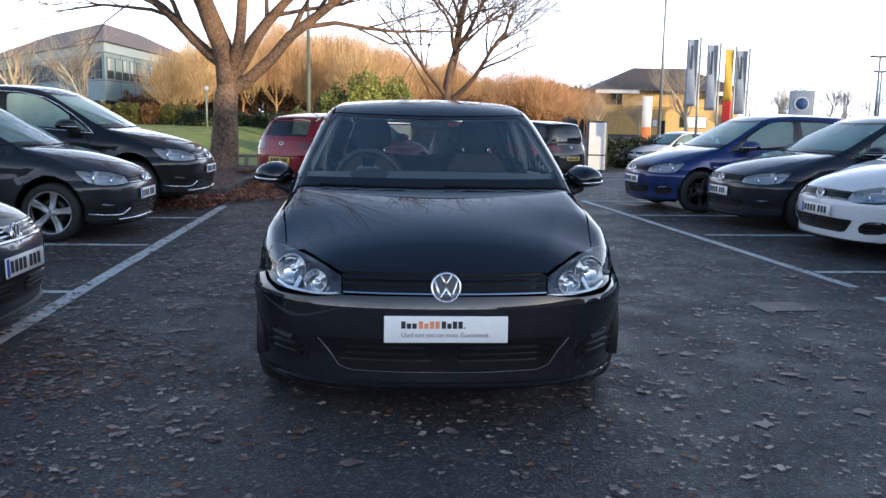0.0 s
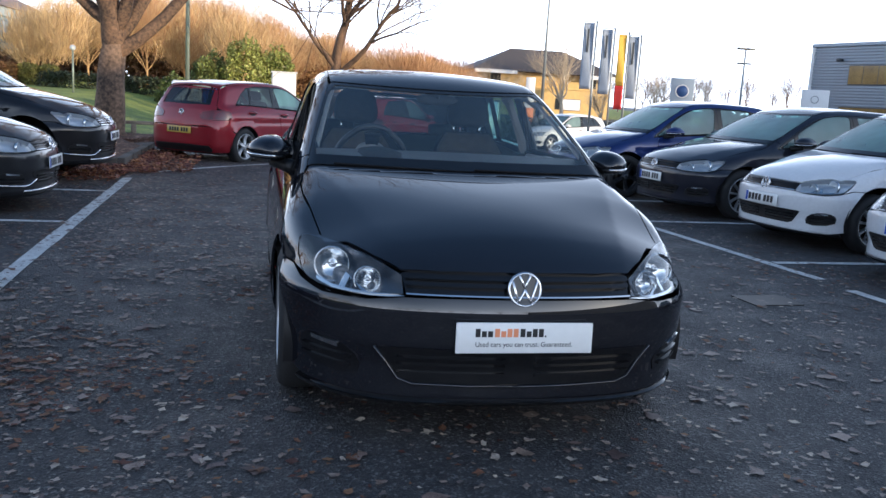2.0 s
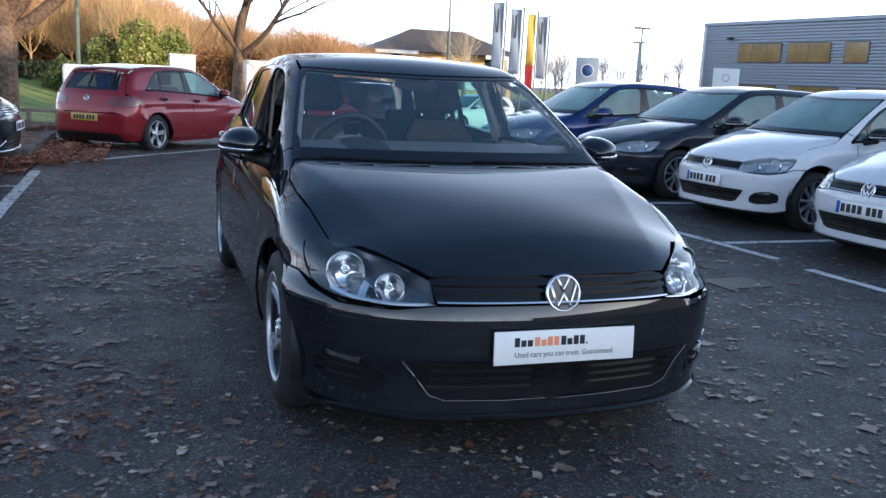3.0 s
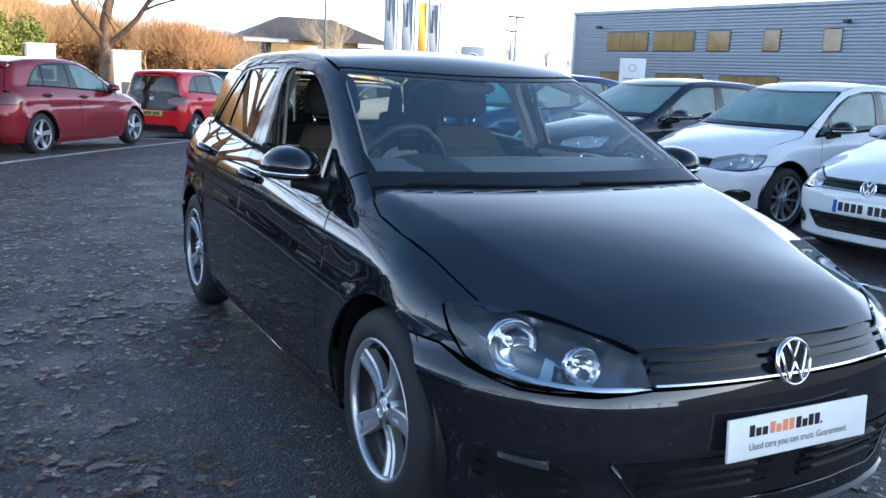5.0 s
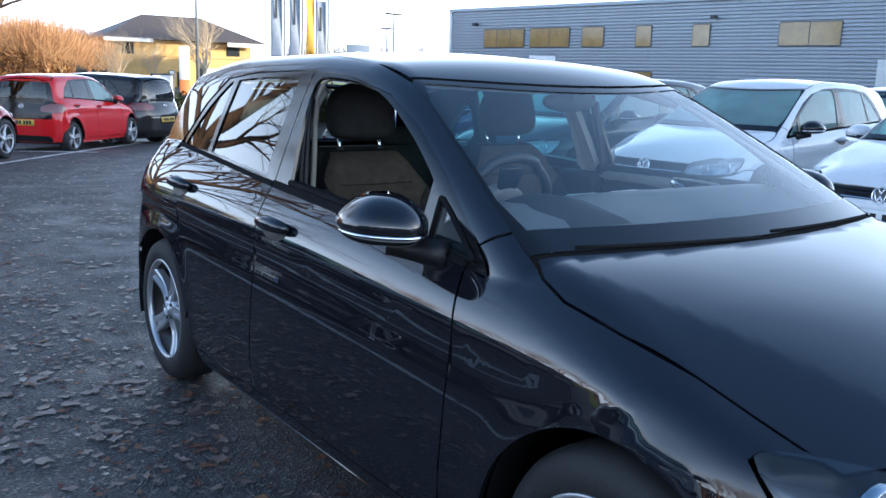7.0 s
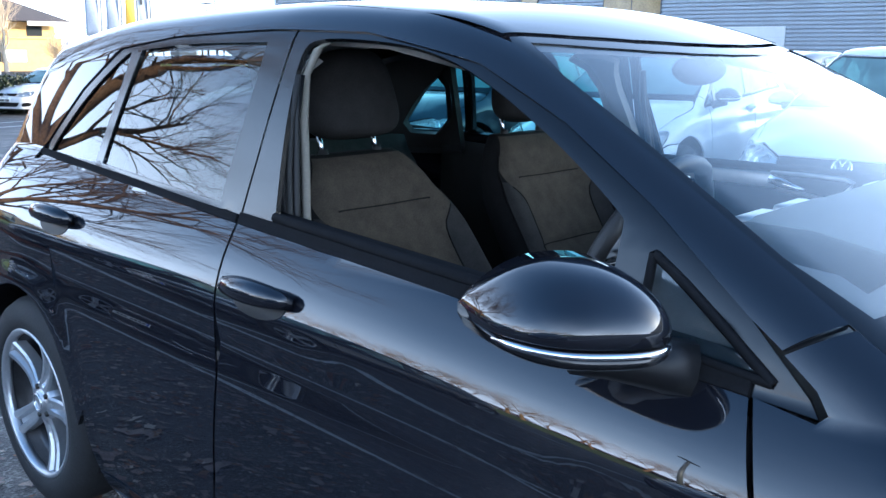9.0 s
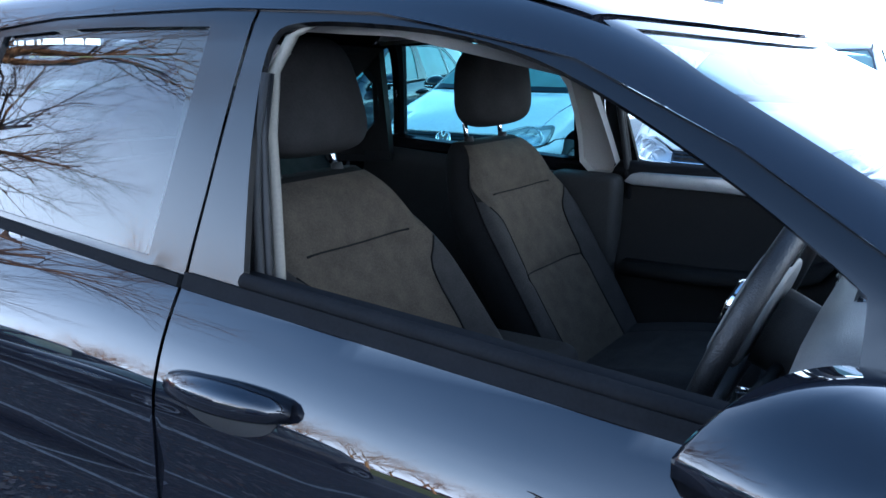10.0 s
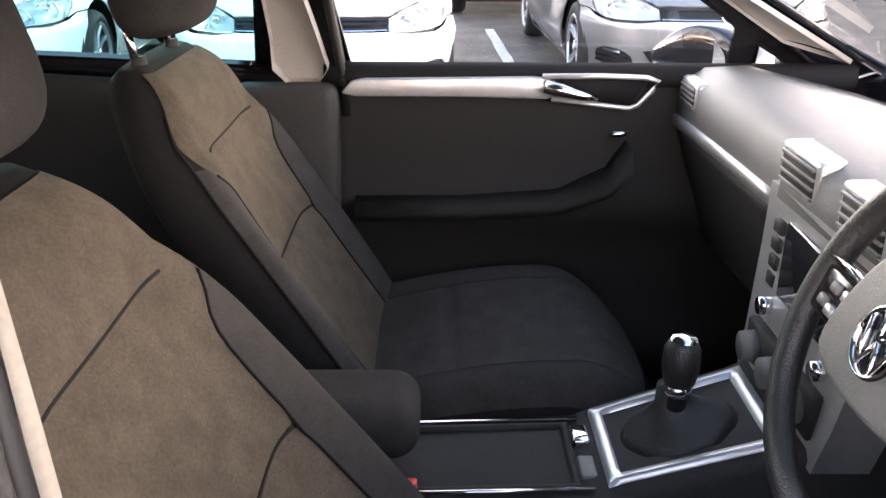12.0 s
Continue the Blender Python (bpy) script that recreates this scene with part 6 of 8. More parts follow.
# ---- ground ----
def asphalt_material():
    m = bpy.data.materials.new("damp_asphalt")
    m.use_nodes = True
    n, l = m.node_tree.nodes, m.node_tree.links
    p = n["Principled BSDF"]
    g = n.new("ShaderNodeTexCoord")

    def noise_node(scale, detail=5, rough=0.6):
        t = n.new("ShaderNodeTexNoise")
        t.inputs["Scale"].default_value, t.inputs["Detail"].default_value, t.inputs["Roughness"].default_value = scale, detail, rough
        l.new(g.outputs["Object"], t.inputs["Vector"])
        return t
    big, mid, fine = noise_node(0.22), noise_node(2.2), noise_node(140, 3)
    stones = n.new("ShaderNodeTexVoronoi")
    stones.inputs["Scale"].default_value = 95
    l.new(g.outputs["Object"], stones.inputs["Vector"])

    def ramp(src, a, b, lo, hi):
        r = n.new("ShaderNodeMapRange")
        r.inputs["From Min"].default_value, r.inputs["From Max"].default_value, r.inputs["To Min"].default_value, r.inputs["To Max"].default_value = a, b, lo, hi
        l.new(src, r.inputs["Value"])
        return r.outputs[0]

    def mixc(fac, c1, c2):
        x = n.new("ShaderNodeMix"); x.data_type = "RGBA"
        l.new(fac, x.inputs[0])
        for k, c in ((6, c1), (7, c2)):
            if isinstance(c, tuple):
                x.inputs[k].default_value = (*c, 1)
            else:
                l.new(c, x.inputs[k])
        return x.outputs[2]
    base = mixc(ramp(big.outputs["Fac"], 0.35, 0.65, 0, 1), (0.030, 0.030, 0.032), (0.052, 0.051, 0.052))
    patch = noise_node(11, 4, 0.7)
    worn0 = mixc(ramp(mid.outputs["Fac"], 0.45, 0.75, 0, 0.8), base, (0.07, 0.068, 0.067))
    worn = mixc(ramp(patch.outputs["Fac"], 0.42, 0.62, 0, 0.65), worn0, (0.02, 0.02, 0.022))
    spk = mixc(ramp(stones.outputs["Color"], 0.66, 0.88, 0, 0.7), worn, (0.19, 0.185, 0.185))
    l.new(spk, p.inputs["Base Color"])
    l.new(ramp(mid.outputs["Fac"], 0.3, 0.7, 0.42, 0.78), p.inputs["Roughness"])
    b = n.new("ShaderNodeBump")
    b.inputs["Strength"].default_value, b.inputs["Distance"].default_value = 0.8, 0.01
    add = n.new("ShaderNodeMath"); add.operation = "ADD"
    l.new(stones.outputs["Distance"], add.inputs[0]); l.new(fine.outputs["Fac"], add.inputs[1])
    l.new(add.outputs[0], b.inputs["Height"]); l.new(b.outputs[0], p.inputs["Normal"])
    return m


M_ASPHALT = asphalt_material()
M_LINE = mat("worn_white_paint", (0.48, 0.48, 0.465), 0.75, color2=(0.80, 0.80, 0.77), scale=5, bump=0.3, bscale=120)
M_GRASS = mat("grass", (0.12, 0.16, 0.025), 0.9, color2=(0.33, 0.38, 0.07), scale=1.2, bump=0.7, bscale=40)
M_LITTER = mat("leaf_litter", (0.05, 0.025, 0.015), 0.95, color2=(0.14, 0.06, 0.03), scale=6, bump=0.8, bscale=45)
M_KERB = mat("kerb_concrete", (0.065, 0.055, 0.047), 0.9, color2=(0.13, 0.115, 0.10), scale=5, bump=0.3, bscale=80)
gx = sorted({-900, -300, -120, -60, -30, -15, *np.linspace(-9, 0, 19).tolist(), *np.linspace(2, 16, 8).tolist(), *np.linspace(18, 30, 7).tolist(), 45, 80, 200, 900})
gy = sorted({-900, -300, -100, -40, -10, 0, 6, 10, *np.linspace(11, 36, 26).tolist(), *np.linspace(38, 60, 12).tolist(), 80, 120, 250, 600, 1600})
gm = bpy.data.meshes.new("ground")
gm.from_pydata([(x, y, gz(x, y)) for y in gy for x in gx], [], [(j * len(gx) + i, j * len(gx) + i + 1, (j + 1) * len(gx) + i + 1, (j + 1) * len(gx) + i) for j in range(len(gy) - 1) for i in range(len(gx) - 1)])
gm.materials.append(M_ASPHALT)
for q in gm.polygons:
    q.use_smooth = True
ground = new("ground", gm)
tagged(ground, "damp dark asphalt car park strewn with leaves", "ground", kind="structure")


def verge(name, outline, z, material, label, rise=None):
    b = bmesh.new()
    f = b.faces.new([b.verts.new((x, y, 0)) for x, y in outline])
    r = bmesh.ops.extrude_face_region(b, geom=[f])
    bmesh.ops.translate(b, vec=(0, 0, z), verts=[v for v in r["geom"] if isinstance(v, bmesh.types.BMVert)])
    bmesh.ops.recalc_face_normals(b, faces=b.faces)
    return tagged(part(name, b, material, smooth=False), label, "ground", kind="structure")


def bank(name, x0, x1, y0, y1, fn, nx, ny, material, label):
    b = sheet(lambda u, v: (x0 + (x1 - x0) * u, y0 + (y1 - y0) * v, fn(x0 + (x1 - x0) * u, y0 + (y1 - y0) * v)), nx, ny)
    bmesh.ops.recalc_face_normals(b, faces=b.faces)
    return tagged(part(name, b, material), label, "ground", kind="structure")


verge("planting_bed", [(-12, 10.75), (-3.0, 10.75), (-2.95, 13.6), (-3.6, 15.5), (-2.6, 17.5), (-12, 17.5)], 0.10, M_LITTER, "bed of fallen brown leaves under the tree")
bank("grass_bank", -60, -2.2, 17.5, 70, lambda x, y: gz(x, y) + 0.11 + 0.012 * max(0, y - 20) + 0.12 * math.sin(x * 0.3) * math.sin(y * 0.22) * min(1, (y - 17.5) / 6) + 0.02 * max(0, -4 - x) * min(1, (y - 17.5) / 8), 40, 40, M_GRASS, "sunlit rough grass bank")
bank("far_grass", -70, 60, 75, 160, lambda x, y: 0.06 + 0.01 * (y - 75), 10, 10, M_GRASS, "rough grass beyond the road")
bank("side_grass", -120, -14, -60, 17.4, lambda x, y: 0.05 + 0.02 * max(0, -16 - x), 12, 12, M_GRASS, "rough grass beside the car park")

kerbs = thing("kerb", "line of weathered concrete kerb stones", "kerb", kind="structure")
stone = None
for i in range(4):
    m = pose(-2.93 + 0.005 * i, 10.75 + 0.93 * i, 0, 0, 0, 90 + random.uniform(-0.6, 0.6))
    if stone is None:
        stone = part("kerb_stone", box_bm(0.0, 0.915, -0.065, 0.065, -0.05, 0.125, 0.012, 2), M_KERB, kerbs)
        stone.matrix_basis = m
    else:
        share(stone, m, kerbs)
for i in range(9):
    share(stone, pose(-12 + 0.92 * i + 0.75, 10.72, 0, 0, 0, random.uniform(-0.5, 0.5)), kerbs)


def line(x0, y0, x1, y1, w=0.10):
    d = Vector((x1 - x0, y1 - y0, 0))
    a = math.atan2(d.y, d.x)
    n = max(2, int(d.length / 0.25))
    rng = random.Random(int(x0 * 97 + y0 * 31))
    b = bmesh.new()
    rows = []
    for i in range(n + 1):
        u = d.length * i / n
        h = gz(x0 + d.x * i / n, y0 + d.y * i / n)
        rows.append([b.verts.new((u, sgn * w / 2 + rng.uniform(-0.006, 0.006), h + 0.005)) for sgn in (-1, 1)])
    for p, q in zip(rows[:-1], rows[1:]):
        b.faces.new((p[0], q[0], q[1], p[1]))
    o = tagged(part("parking_line", b, M_LINE, smooth=False), "worn white painted bay line on asphalt", "road marking", "painted bay lines", kind="structure")
    o.matrix_basis = pose(x0, y0, 0, 0, 0, math.degrees(a))
    return o


line(-2.45, -4, -2.52, 1.9, 0.12); line(-2.52, 1.9, -2.62, 9.2, 0.12)
for y in (-4.2, -1.85, 0.55, 2.96, 5.33, 7.68):
    line(-7.4, y - 0.06, -2.6, y)
line(3.58, 3.3, 2.95, 10.7); line(3.66, 1.5, 3.56, 2.9)
for x, y in ((3.7, 1.55), (3.60, 4.02), (3.5, 6.5), (3.15, 8.55), (2.95, 10.7)):
    line(x, y, x + 4.8, y + 0.12)
line(-2.35, 10.15, 1.9, 16.8); line(1.9, 16.8, 5.2, 21.9)
line(2.25, 16.55, -1.8, 20.3)
for i in range(5):
    line(9.0 + 0.1 * i, 0.0 + 2.5 * i, 13.8, 0.1 + 2.5 * i)
line(5.6, 22.9, 9.5, 24.3); line(6.4, 25.4, 12.0, 27.2)

# a drain cover in the lane
drain = part("drain_cover", box_bm(-0.2, 0.2, -0.15, 0.15, 0.0, 0.006, 0.002, 1), M_DARKMETAL, smooth=False)
tagged(drain, "worn iron drain cover set in the asphalt", "drain cover")
drain.matrix_basis = pose(2.62, 2.55, 0, 0, 0, 4)


# ---- leaves on the ground ----
def leaf_scatter(name, label, spots, size, materials_, seed, lift=0.006, heaped=0.0):
    """Curled fallen leaves, one mesh: spots yields (x, y)."""
    rng = random.Random(seed)
    verts, faces = [], []
    for x, y in spots:
        a, s = rng.uniform(0, 6.283), size * rng.uniform(0.35, 1.0) * rng.choice((1, 1, 1.6))
        c, d = math.cos(a), math.sin(a)
        curl = rng.uniform(0.0, 0.45 if heaped else 0.12 if size < 0.06 else 0.05) * s
        up = lift + rng.random() ** 2 * heaped
        tilt = rng.uniform(-0.15, 0.15) * (1 if size < 0.06 else 0.3)
        k = len(verts)
        lobes = 6 if size < 0.04 else 9
        narrow = rng.uniform(0.4, 0.8)
        for j in range(lobes + 1):
            b, q = 6.283 * j / lobes, (0.36 + 0.2 * (j % 2)) * rng.uniform(0.6, 1.25) if j < lobes else 0.0
            u, v, h = q * s * math.cos(b), q * s * math.sin(b) * narrow, rng.random() if j < lobes else 0.15
            verts.append((x + u * c - v * d, y + u * d + v * c, gz(x, y) + up + curl * h + max(0, tilt * u)))
        faces += [(k + lobes, k + i, k + (i + 1) % lobes) for i in range(lobes)]
    me = bpy.data.meshes.new(name)
    me.from_pydata(verts, [], faces)
    me.materials.append(materials_)
    return tagged(new(name, me), label, "leaves", kind="stuff")


M_LEAF = mat("dry_leaf", (0.22, 0.16, 0.12), 0.6, color2=(0.42, 0.36, 0.31), scale=30, island=0.55)
M_LEAFRED = mat("brown_leaf", (0.11, 0.045, 0.026), 0.75, color2=(0.20, 0.095, 0.055), scale=30, island=0.5)


def lane_spots(n, x0, x1, y0, y1, seed, thr=0.45, f=0.55):
    rng = random.Random(seed)
    k = 0
    while k < n:
        x, y = rng.uniform(x0, x1), rng.uniform(y0, y1)
        d = noise.noise((x * f, y * f, 3.1)) * 0.5 + 0.5 + 0.25 * (noise.noise((x * 2.2, y * 2.2, 8.0)))
        if d > thr + rng.uniform(-0.22, 0.22):
            k += 1
            yield x, y


leaf_scatter("fallen_leaves", "dry tan leaves scattered over the asphalt", lane_spots(17000, -6, 4.2, -4.5, 16, 5, 0.40), 0.042, M_LEAF, 1)
leaf_scatter("fallen_leaves", "small brown leaf scraps trodden into the asphalt", [(x, y) for x, y in lane_spots(16000, -6, 5, -4, 10, 6, 0.45, 0.8) if x < -0.6 or (x * 7.3 + y * 3.1) % 1 < 0.3], 0.046, M_LEAFRED, 2, 0.004)
pile = random.Random(9)
M_LEAFRUST = mat("rust_leaf", (0.15, 0.045, 0.026), 0.65, color2=(0.42, 0.18, 0.11), scale=20, island=0.75)
leaf_scatter("leaf_pile", "thick drift of rust-red leaves at the end of the kerb", [(-2.35 - abs(pile.gauss(0, 0.33)), 10.3 + pile.uniform(-0.5, 3.6)) for _ in range(2200)] + [(-2.7 - abs(pile.gauss(0, 0.6)), 9.7 + pile.gauss(0, 0.5)) for _ in range(1300)] + [(-1.9 - abs(pile.gauss(0, 0.5)), 10.2 + pile.uniform(-0.2, 3.4)) for _ in range(900)], 0.085, M_LEAFRUST, 30, 0.01, 0.05)
M_LEAFWET = mat("wet_grey_leaf", (0.075, 0.045, 0.034), 0.5, color2=(0.26, 0.19, 0.165), scale=16, island=0.5)
leaf_scatter("fallen_leaves", "broad wet grey-brown leaves pressed flat on the asphalt", lane_spots(11000, -6.5, -0.9, -3.5, 13, 21, 0.42, 0.7), 0.064, M_LEAFWET, 12, 0.005)
leaf_scatter("fallen_leaves", "a few broad wet leaves in the lane", lane_spots(1500, -1.0, 4.0, -4.2, 9, 22, 0.45, 0.9), 0.08, M_LEAFWET, 13, 0.005)
leaf_scatter("leaf_pile", "drift of red-brown leaves along the kerb", [(-2.75 + abs(pile.gauss(0, 0.35)), 10.6 + pile.uniform(-0.2, 3.2)) for _ in range(1500)] + [(-3.0 - abs(pile.gauss(0, 2.2)), 10.9 + pile.uniform(0, 6.3)) for _ in range(2600)] + [(-3.2 + pile.gauss(0, 0.8), 9.9 + pile.gauss(0, 0.5)) for _ in range(700)], 0.06, M_LEAFRED, 3, 0.02).location.z = 0.0
leaf_scatter("leaf_pile", "brown leaves drifted under the bay line", [(3.9 + pile.gauss(0, 0.5), 3.4 + pile.gauss(0, 0.35)) for _ in range(380)], 0.036, M_LEAFRED, 4)
leaf_scatter("leaf_pile", "patch of reddish leaves trodden flat in the lane", [(-1.85 + pile.gauss(0, 0.42), 0.9 + pile.gauss(0, 0.32)) for _ in range(420)], 0.05, M_LEAFRED, 5)
leaf_scatter("leaf_litter", "brown leaves lying over the planting bed", [(pile.uniform(-11.5, -3.0), 10.8 + pile.uniform(0, 6.5)) for _ in range(5500)], 0.085, M_LEAFRUST, 7, 0.108)


# ---- trees ----
M_BARK = mat("grey_brown_bark", (0.030, 0.021, 0.016), 0.9, color2=(0.25, 0.165, 0.11), scale=1.3, bump=1.0, bscale=16)
# crown's copy of the bark, its lighter tone warmed to paint in low sun
M_BOUGH = mat("bough_bark_sun_warmed", (0.020, 0.014, 0.011), 0.9, color2=(0.20, 0.12, 0.07), scale=1.6, bump=0.8, bscale=16)
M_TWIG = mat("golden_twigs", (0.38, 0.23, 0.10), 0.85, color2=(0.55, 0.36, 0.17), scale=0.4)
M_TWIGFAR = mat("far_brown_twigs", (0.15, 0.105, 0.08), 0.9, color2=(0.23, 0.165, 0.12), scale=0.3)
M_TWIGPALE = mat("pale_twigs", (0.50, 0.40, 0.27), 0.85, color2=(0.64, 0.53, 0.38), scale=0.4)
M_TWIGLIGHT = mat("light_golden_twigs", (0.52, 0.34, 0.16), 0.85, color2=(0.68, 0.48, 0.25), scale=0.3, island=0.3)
M_TWIGRED = mat("russet_twigs", (0.42, 0.225, 0.10), 0.85, color2=(0.58, 0.34, 0.17), scale=0.3, island=0.25)


def tree_mesh(name, height, trunk_r, seed, levels, counts, fork=0.34, spread=0.75, sides=(14, 9, 5, 3, 3), droop=0.0, thin=0.62, material=None, first_len=0.55, upward=0.35, bole=0.34, limbs=None):
    """A bare tree: a trunk that forks into limbs, boughs and twigs, all tapered; returns meshes for trunk and crown."""
    rng = random.Random(seed)
    data = {0: ([], []), 1: ([], [])}

    def tube(points, radii, k, which):
        verts, faces = data[which]
        base = len(verts)
        for i, p in enumerate(points):
            t = (points[min(i + 1, len(points) - 1)] - points[max(i - 1, 0)]).normalized()
            s = t.cross(Vector((0.3, 0.2, 1)) if abs(t.z) < 0.9 else Vector((1, 0, 0))).normalized()
            w = s.cross(t)
            for j in range(k):
                a = 2 * math.pi * j / k
                lump = 1 + 0.22 * noise.noise((p.x * 1.7 + 2 * math.cos(a), p.y * 1.7 + 2 * math.sin(a), p.z * 1.7)) if k > 6 else 1
                verts.append(p + (s * math.cos(a) + w * math.sin(a)) * radii[i] * lump)
        for i in range(len(points) - 1):
            for j in range(k):
                a, b = base + i * k + j, base + i * k + (j + 1) % k
                faces.append((a, b, b + k, a + k))

    def grow(p, way, length, r, level):
        n = (11, 10, 6, 4, 3)[level] if sides[0] > 6 else (7, 7, 6, 4, 3)[level]
        pts, rad = [p], [r * (1.35 if level == 0 else 1)]
        d = way.copy()
        wob = (0.05, 0.16, 0.2, 0.22, 0.2)[level]
        for i in range(1, n):
            d = (d + Vector((rng.gauss(0, wob), rng.gauss(0, wob), rng.gauss(0, wob * 0.7) + (0.05 * upward if level else 0.1) - droop * level * 0.03))).normalized()
            pts.append(pts[-1] + d * (length / (n - 1)))
            rad.append(r * (1 - (0.35 if level == 0 else 0.72) * i / (n - 1)))
        tube(pts, rad, sides[level], 0 if level < 1 else 1)
        if level + 1 >= levels:
            return
        if level == 0 and limbs:
            for u, lean, ln, lr in limbs:
                f = u * (n - 1)
                i = min(int(f), n - 2)
                grow(pts[i].lerp(pts[i + 1], f - i), Vector(lean).normalized(), ln, lr, 1)
            return
        for c in range(counts[level]):
            u = fork + (1 - fork) * (c + rng.random()) / counts[level] if level else rng.uniform(0.72, 1.0)
            f = u * (n - 1)
            i = min(int(f), n - 2)
            q = pts[i].lerp(pts[i + 1], f - i)
            ax = (pts[i + 1] - pts[i]).normalized()
            side = ax.orthogonal().normalized()
            side.rotate(Matrix.Rotation(rng.uniform(0, 6.283) if level else 6.283 * (c + rng.uniform(-0.2, 0.2)) / counts[0], 3, ax))
            ang = spread * rng.uniform(0.6, 1.25)
            w = (ax * math.cos(ang) + side * math.sin(ang)).normalized()
            if level:
                w = (w + Vector((0, 0, upward * 0.4))).normalized()
            rr = rad[i] * thin * rng.uniform(0.7, 1.0)
            grow(q, w, length * (first_len / 0.55 if level == 0 else 1) * rng.uniform(0.5, 0.78), rr, level + 1)
    grow(Vector((0, 0, -0.15)), Vector((rng.gauss(0, 0.03), rng.gauss(0, 0.03), 1)).normalized(), height * bole, trunk_r, 0)
    out = []
    for which, nm in ((0, "trunk"), (1, "crown")):
        v, f = data[which]
        me = bpy.data.meshes.new(nm)
        me.from_pydata([tuple(q) for q in v], [], f)
        me.materials.append(material or (M_BARK if which == 0 else M_BOUGH))
        for poly in me.polygons:
            poly.use_smooth = True
        out.append(me)
    return out


def put_tree(meshes, x, y, z, turn, scale, label, group="", name="tree"):
    t = thing(name, label, "tree", group, m=pose(x, y, z, 0, 0, turn) @ Matrix.Scale(scale, 4))
    for me, nm in zip(meshes, ("trunk", "crown")):
        o = new(nm, me)
        o.parent = t
    return t


big_a = tree_mesh("tree", 13.5, 0.35, 21, 5, (5, 11, 10, 7), spread=0.6, thin=0.6, bole=0.16, fork=0.3, limbs=(
    (1.10, (-0.75, 0.1, 0.70), 4.8, 0.14), (0.94, (-0.22, 0.0, 0.97), 6.2, 0.26), (0.97, (0.10, -0.25, 0.97), 5.6, 0.15), (0.96, (0.32, 0.35, 0.92), 5.4, 0.17), (0.84, (0.78, -0.15, 0.62), 6.0, 0.16)))
put_tree(big_a, -4.05, 17.0, 0.1, 0, 1.0, "large bare tree with thick forking limbs in a leafy bed")
big_b = tree_mesh("tree", 14.0, 0.30, 33, 5, (4, 11, 11, 8), spread=0.68, thin=0.58, bole=0.2, fork=0.3, limbs=(
    (0.93, (-0.22, 0.1, 0.97), 5.5, 0.15), (0.97, (0.06, 0.0, 1.0), 6.0, 0.21), (0.9, (0.62, -0.1, 0.78), 5.0, 0.13), (1.0, (-0.5, -0.3, 0.8), 4.2, 0.1)))
put_tree(big_b, 2.3, 33.5, gz(2.3, 33.5), 0, 1.0, "tall bare tree with a forked trunk behind the cars")
WOOD = "bare trees of the woodland edge"
kinds = [tree_mesh("tree", 9.5, 0.15, 50 + i, 5, (6, 6, 7, 5), spread=0.5, sides=(5, 4, 3, 3, 3), thin=0.56, material=(M_TWIG, M_TWIGRED, M_TWIG, M_TWIGRED)[i], first_len=0.9, upward=0.6) for i in range(4)]
far_kind = tree_mesh("tree", 9.5, 0.2, 91, 5, (6, 6, 7, 4), spread=0.42, sides=(5, 4, 3, 3, 3), thin=0.74, material=M_TWIGFAR, first_len=1.0, upward=0.8)
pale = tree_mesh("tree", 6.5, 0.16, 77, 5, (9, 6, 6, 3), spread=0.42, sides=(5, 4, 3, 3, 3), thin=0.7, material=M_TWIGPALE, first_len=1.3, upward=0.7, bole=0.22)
rng = random.Random(4)
for x, y, s in ((-19.9, 55, 1.22), (-24.3, 55, 1.2), (-28.5, 58, 1.1)):
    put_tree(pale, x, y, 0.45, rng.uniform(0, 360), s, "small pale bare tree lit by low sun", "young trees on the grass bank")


def wood_top(a):
    """Height of the wood's outline in degrees, by bearing in degrees."""
    return float(np.interp(a, (-60, -16, -12, -8, -5, -2, 1, 5, 9, 12, 13, 30, 40), (5, 5, 6.0, 6.9, 7.2, 6.5, 5.2, 4.4, 4.2, 3.2, 2.4, 2.0, 2.0)))


for i in range(78):                                    # behind the car park
    deg = -14.2 + 27.4 * (i + rng.random()) / 78
    a, d = radians(deg), rng.uniform(58, 88)
    s = d * math.tan(radians(wood_top(deg))) / 9.0 * rng.uniform(0.68, 1.0)
    put_tree(kinds[rng.randrange(4)], d * math.sin(a), d * math.cos(a) - 3, 0.1, rng.uniform(0, 360), s, "bare woodland tree with russet twigs in low sun", WOOD)
for i in range(26):                                   # beyond the brick building and the hall
    deg = 12 + 30 * (i + rng.random()) / 26
    a, d = radians(deg), rng.uniform(105, 140)
    put_tree(far_kind, d * math.sin(a), d * math.cos(a), -0.1, rng.uniform(0, 360), rng.uniform(0.75, 1.0) if deg < 19 else rng.uniform(0.55, 0.75), "bare tree far behind the buildings", WOOD)
put_tree(pale, 25.0, 70.5, 0.0, 40, 1.35, "bare golden tree before the brick building", WOOD)
for x, y, k in ((25.4, 53.0, 0.80), (22.4, 54.6, 0.62), (28.6, 51.6, 0.62), (14.3, 57.5, 0.70)):
    put_tree(pale, x, y, -0.2, 37 * x, k, "bare golden tree in sun beyond the banners", WOOD)
put_tree(pale, 21.5, 72.5, 0.0, 140, 0.7, "small bare golden tree at the corner of the brick building", WOOD)
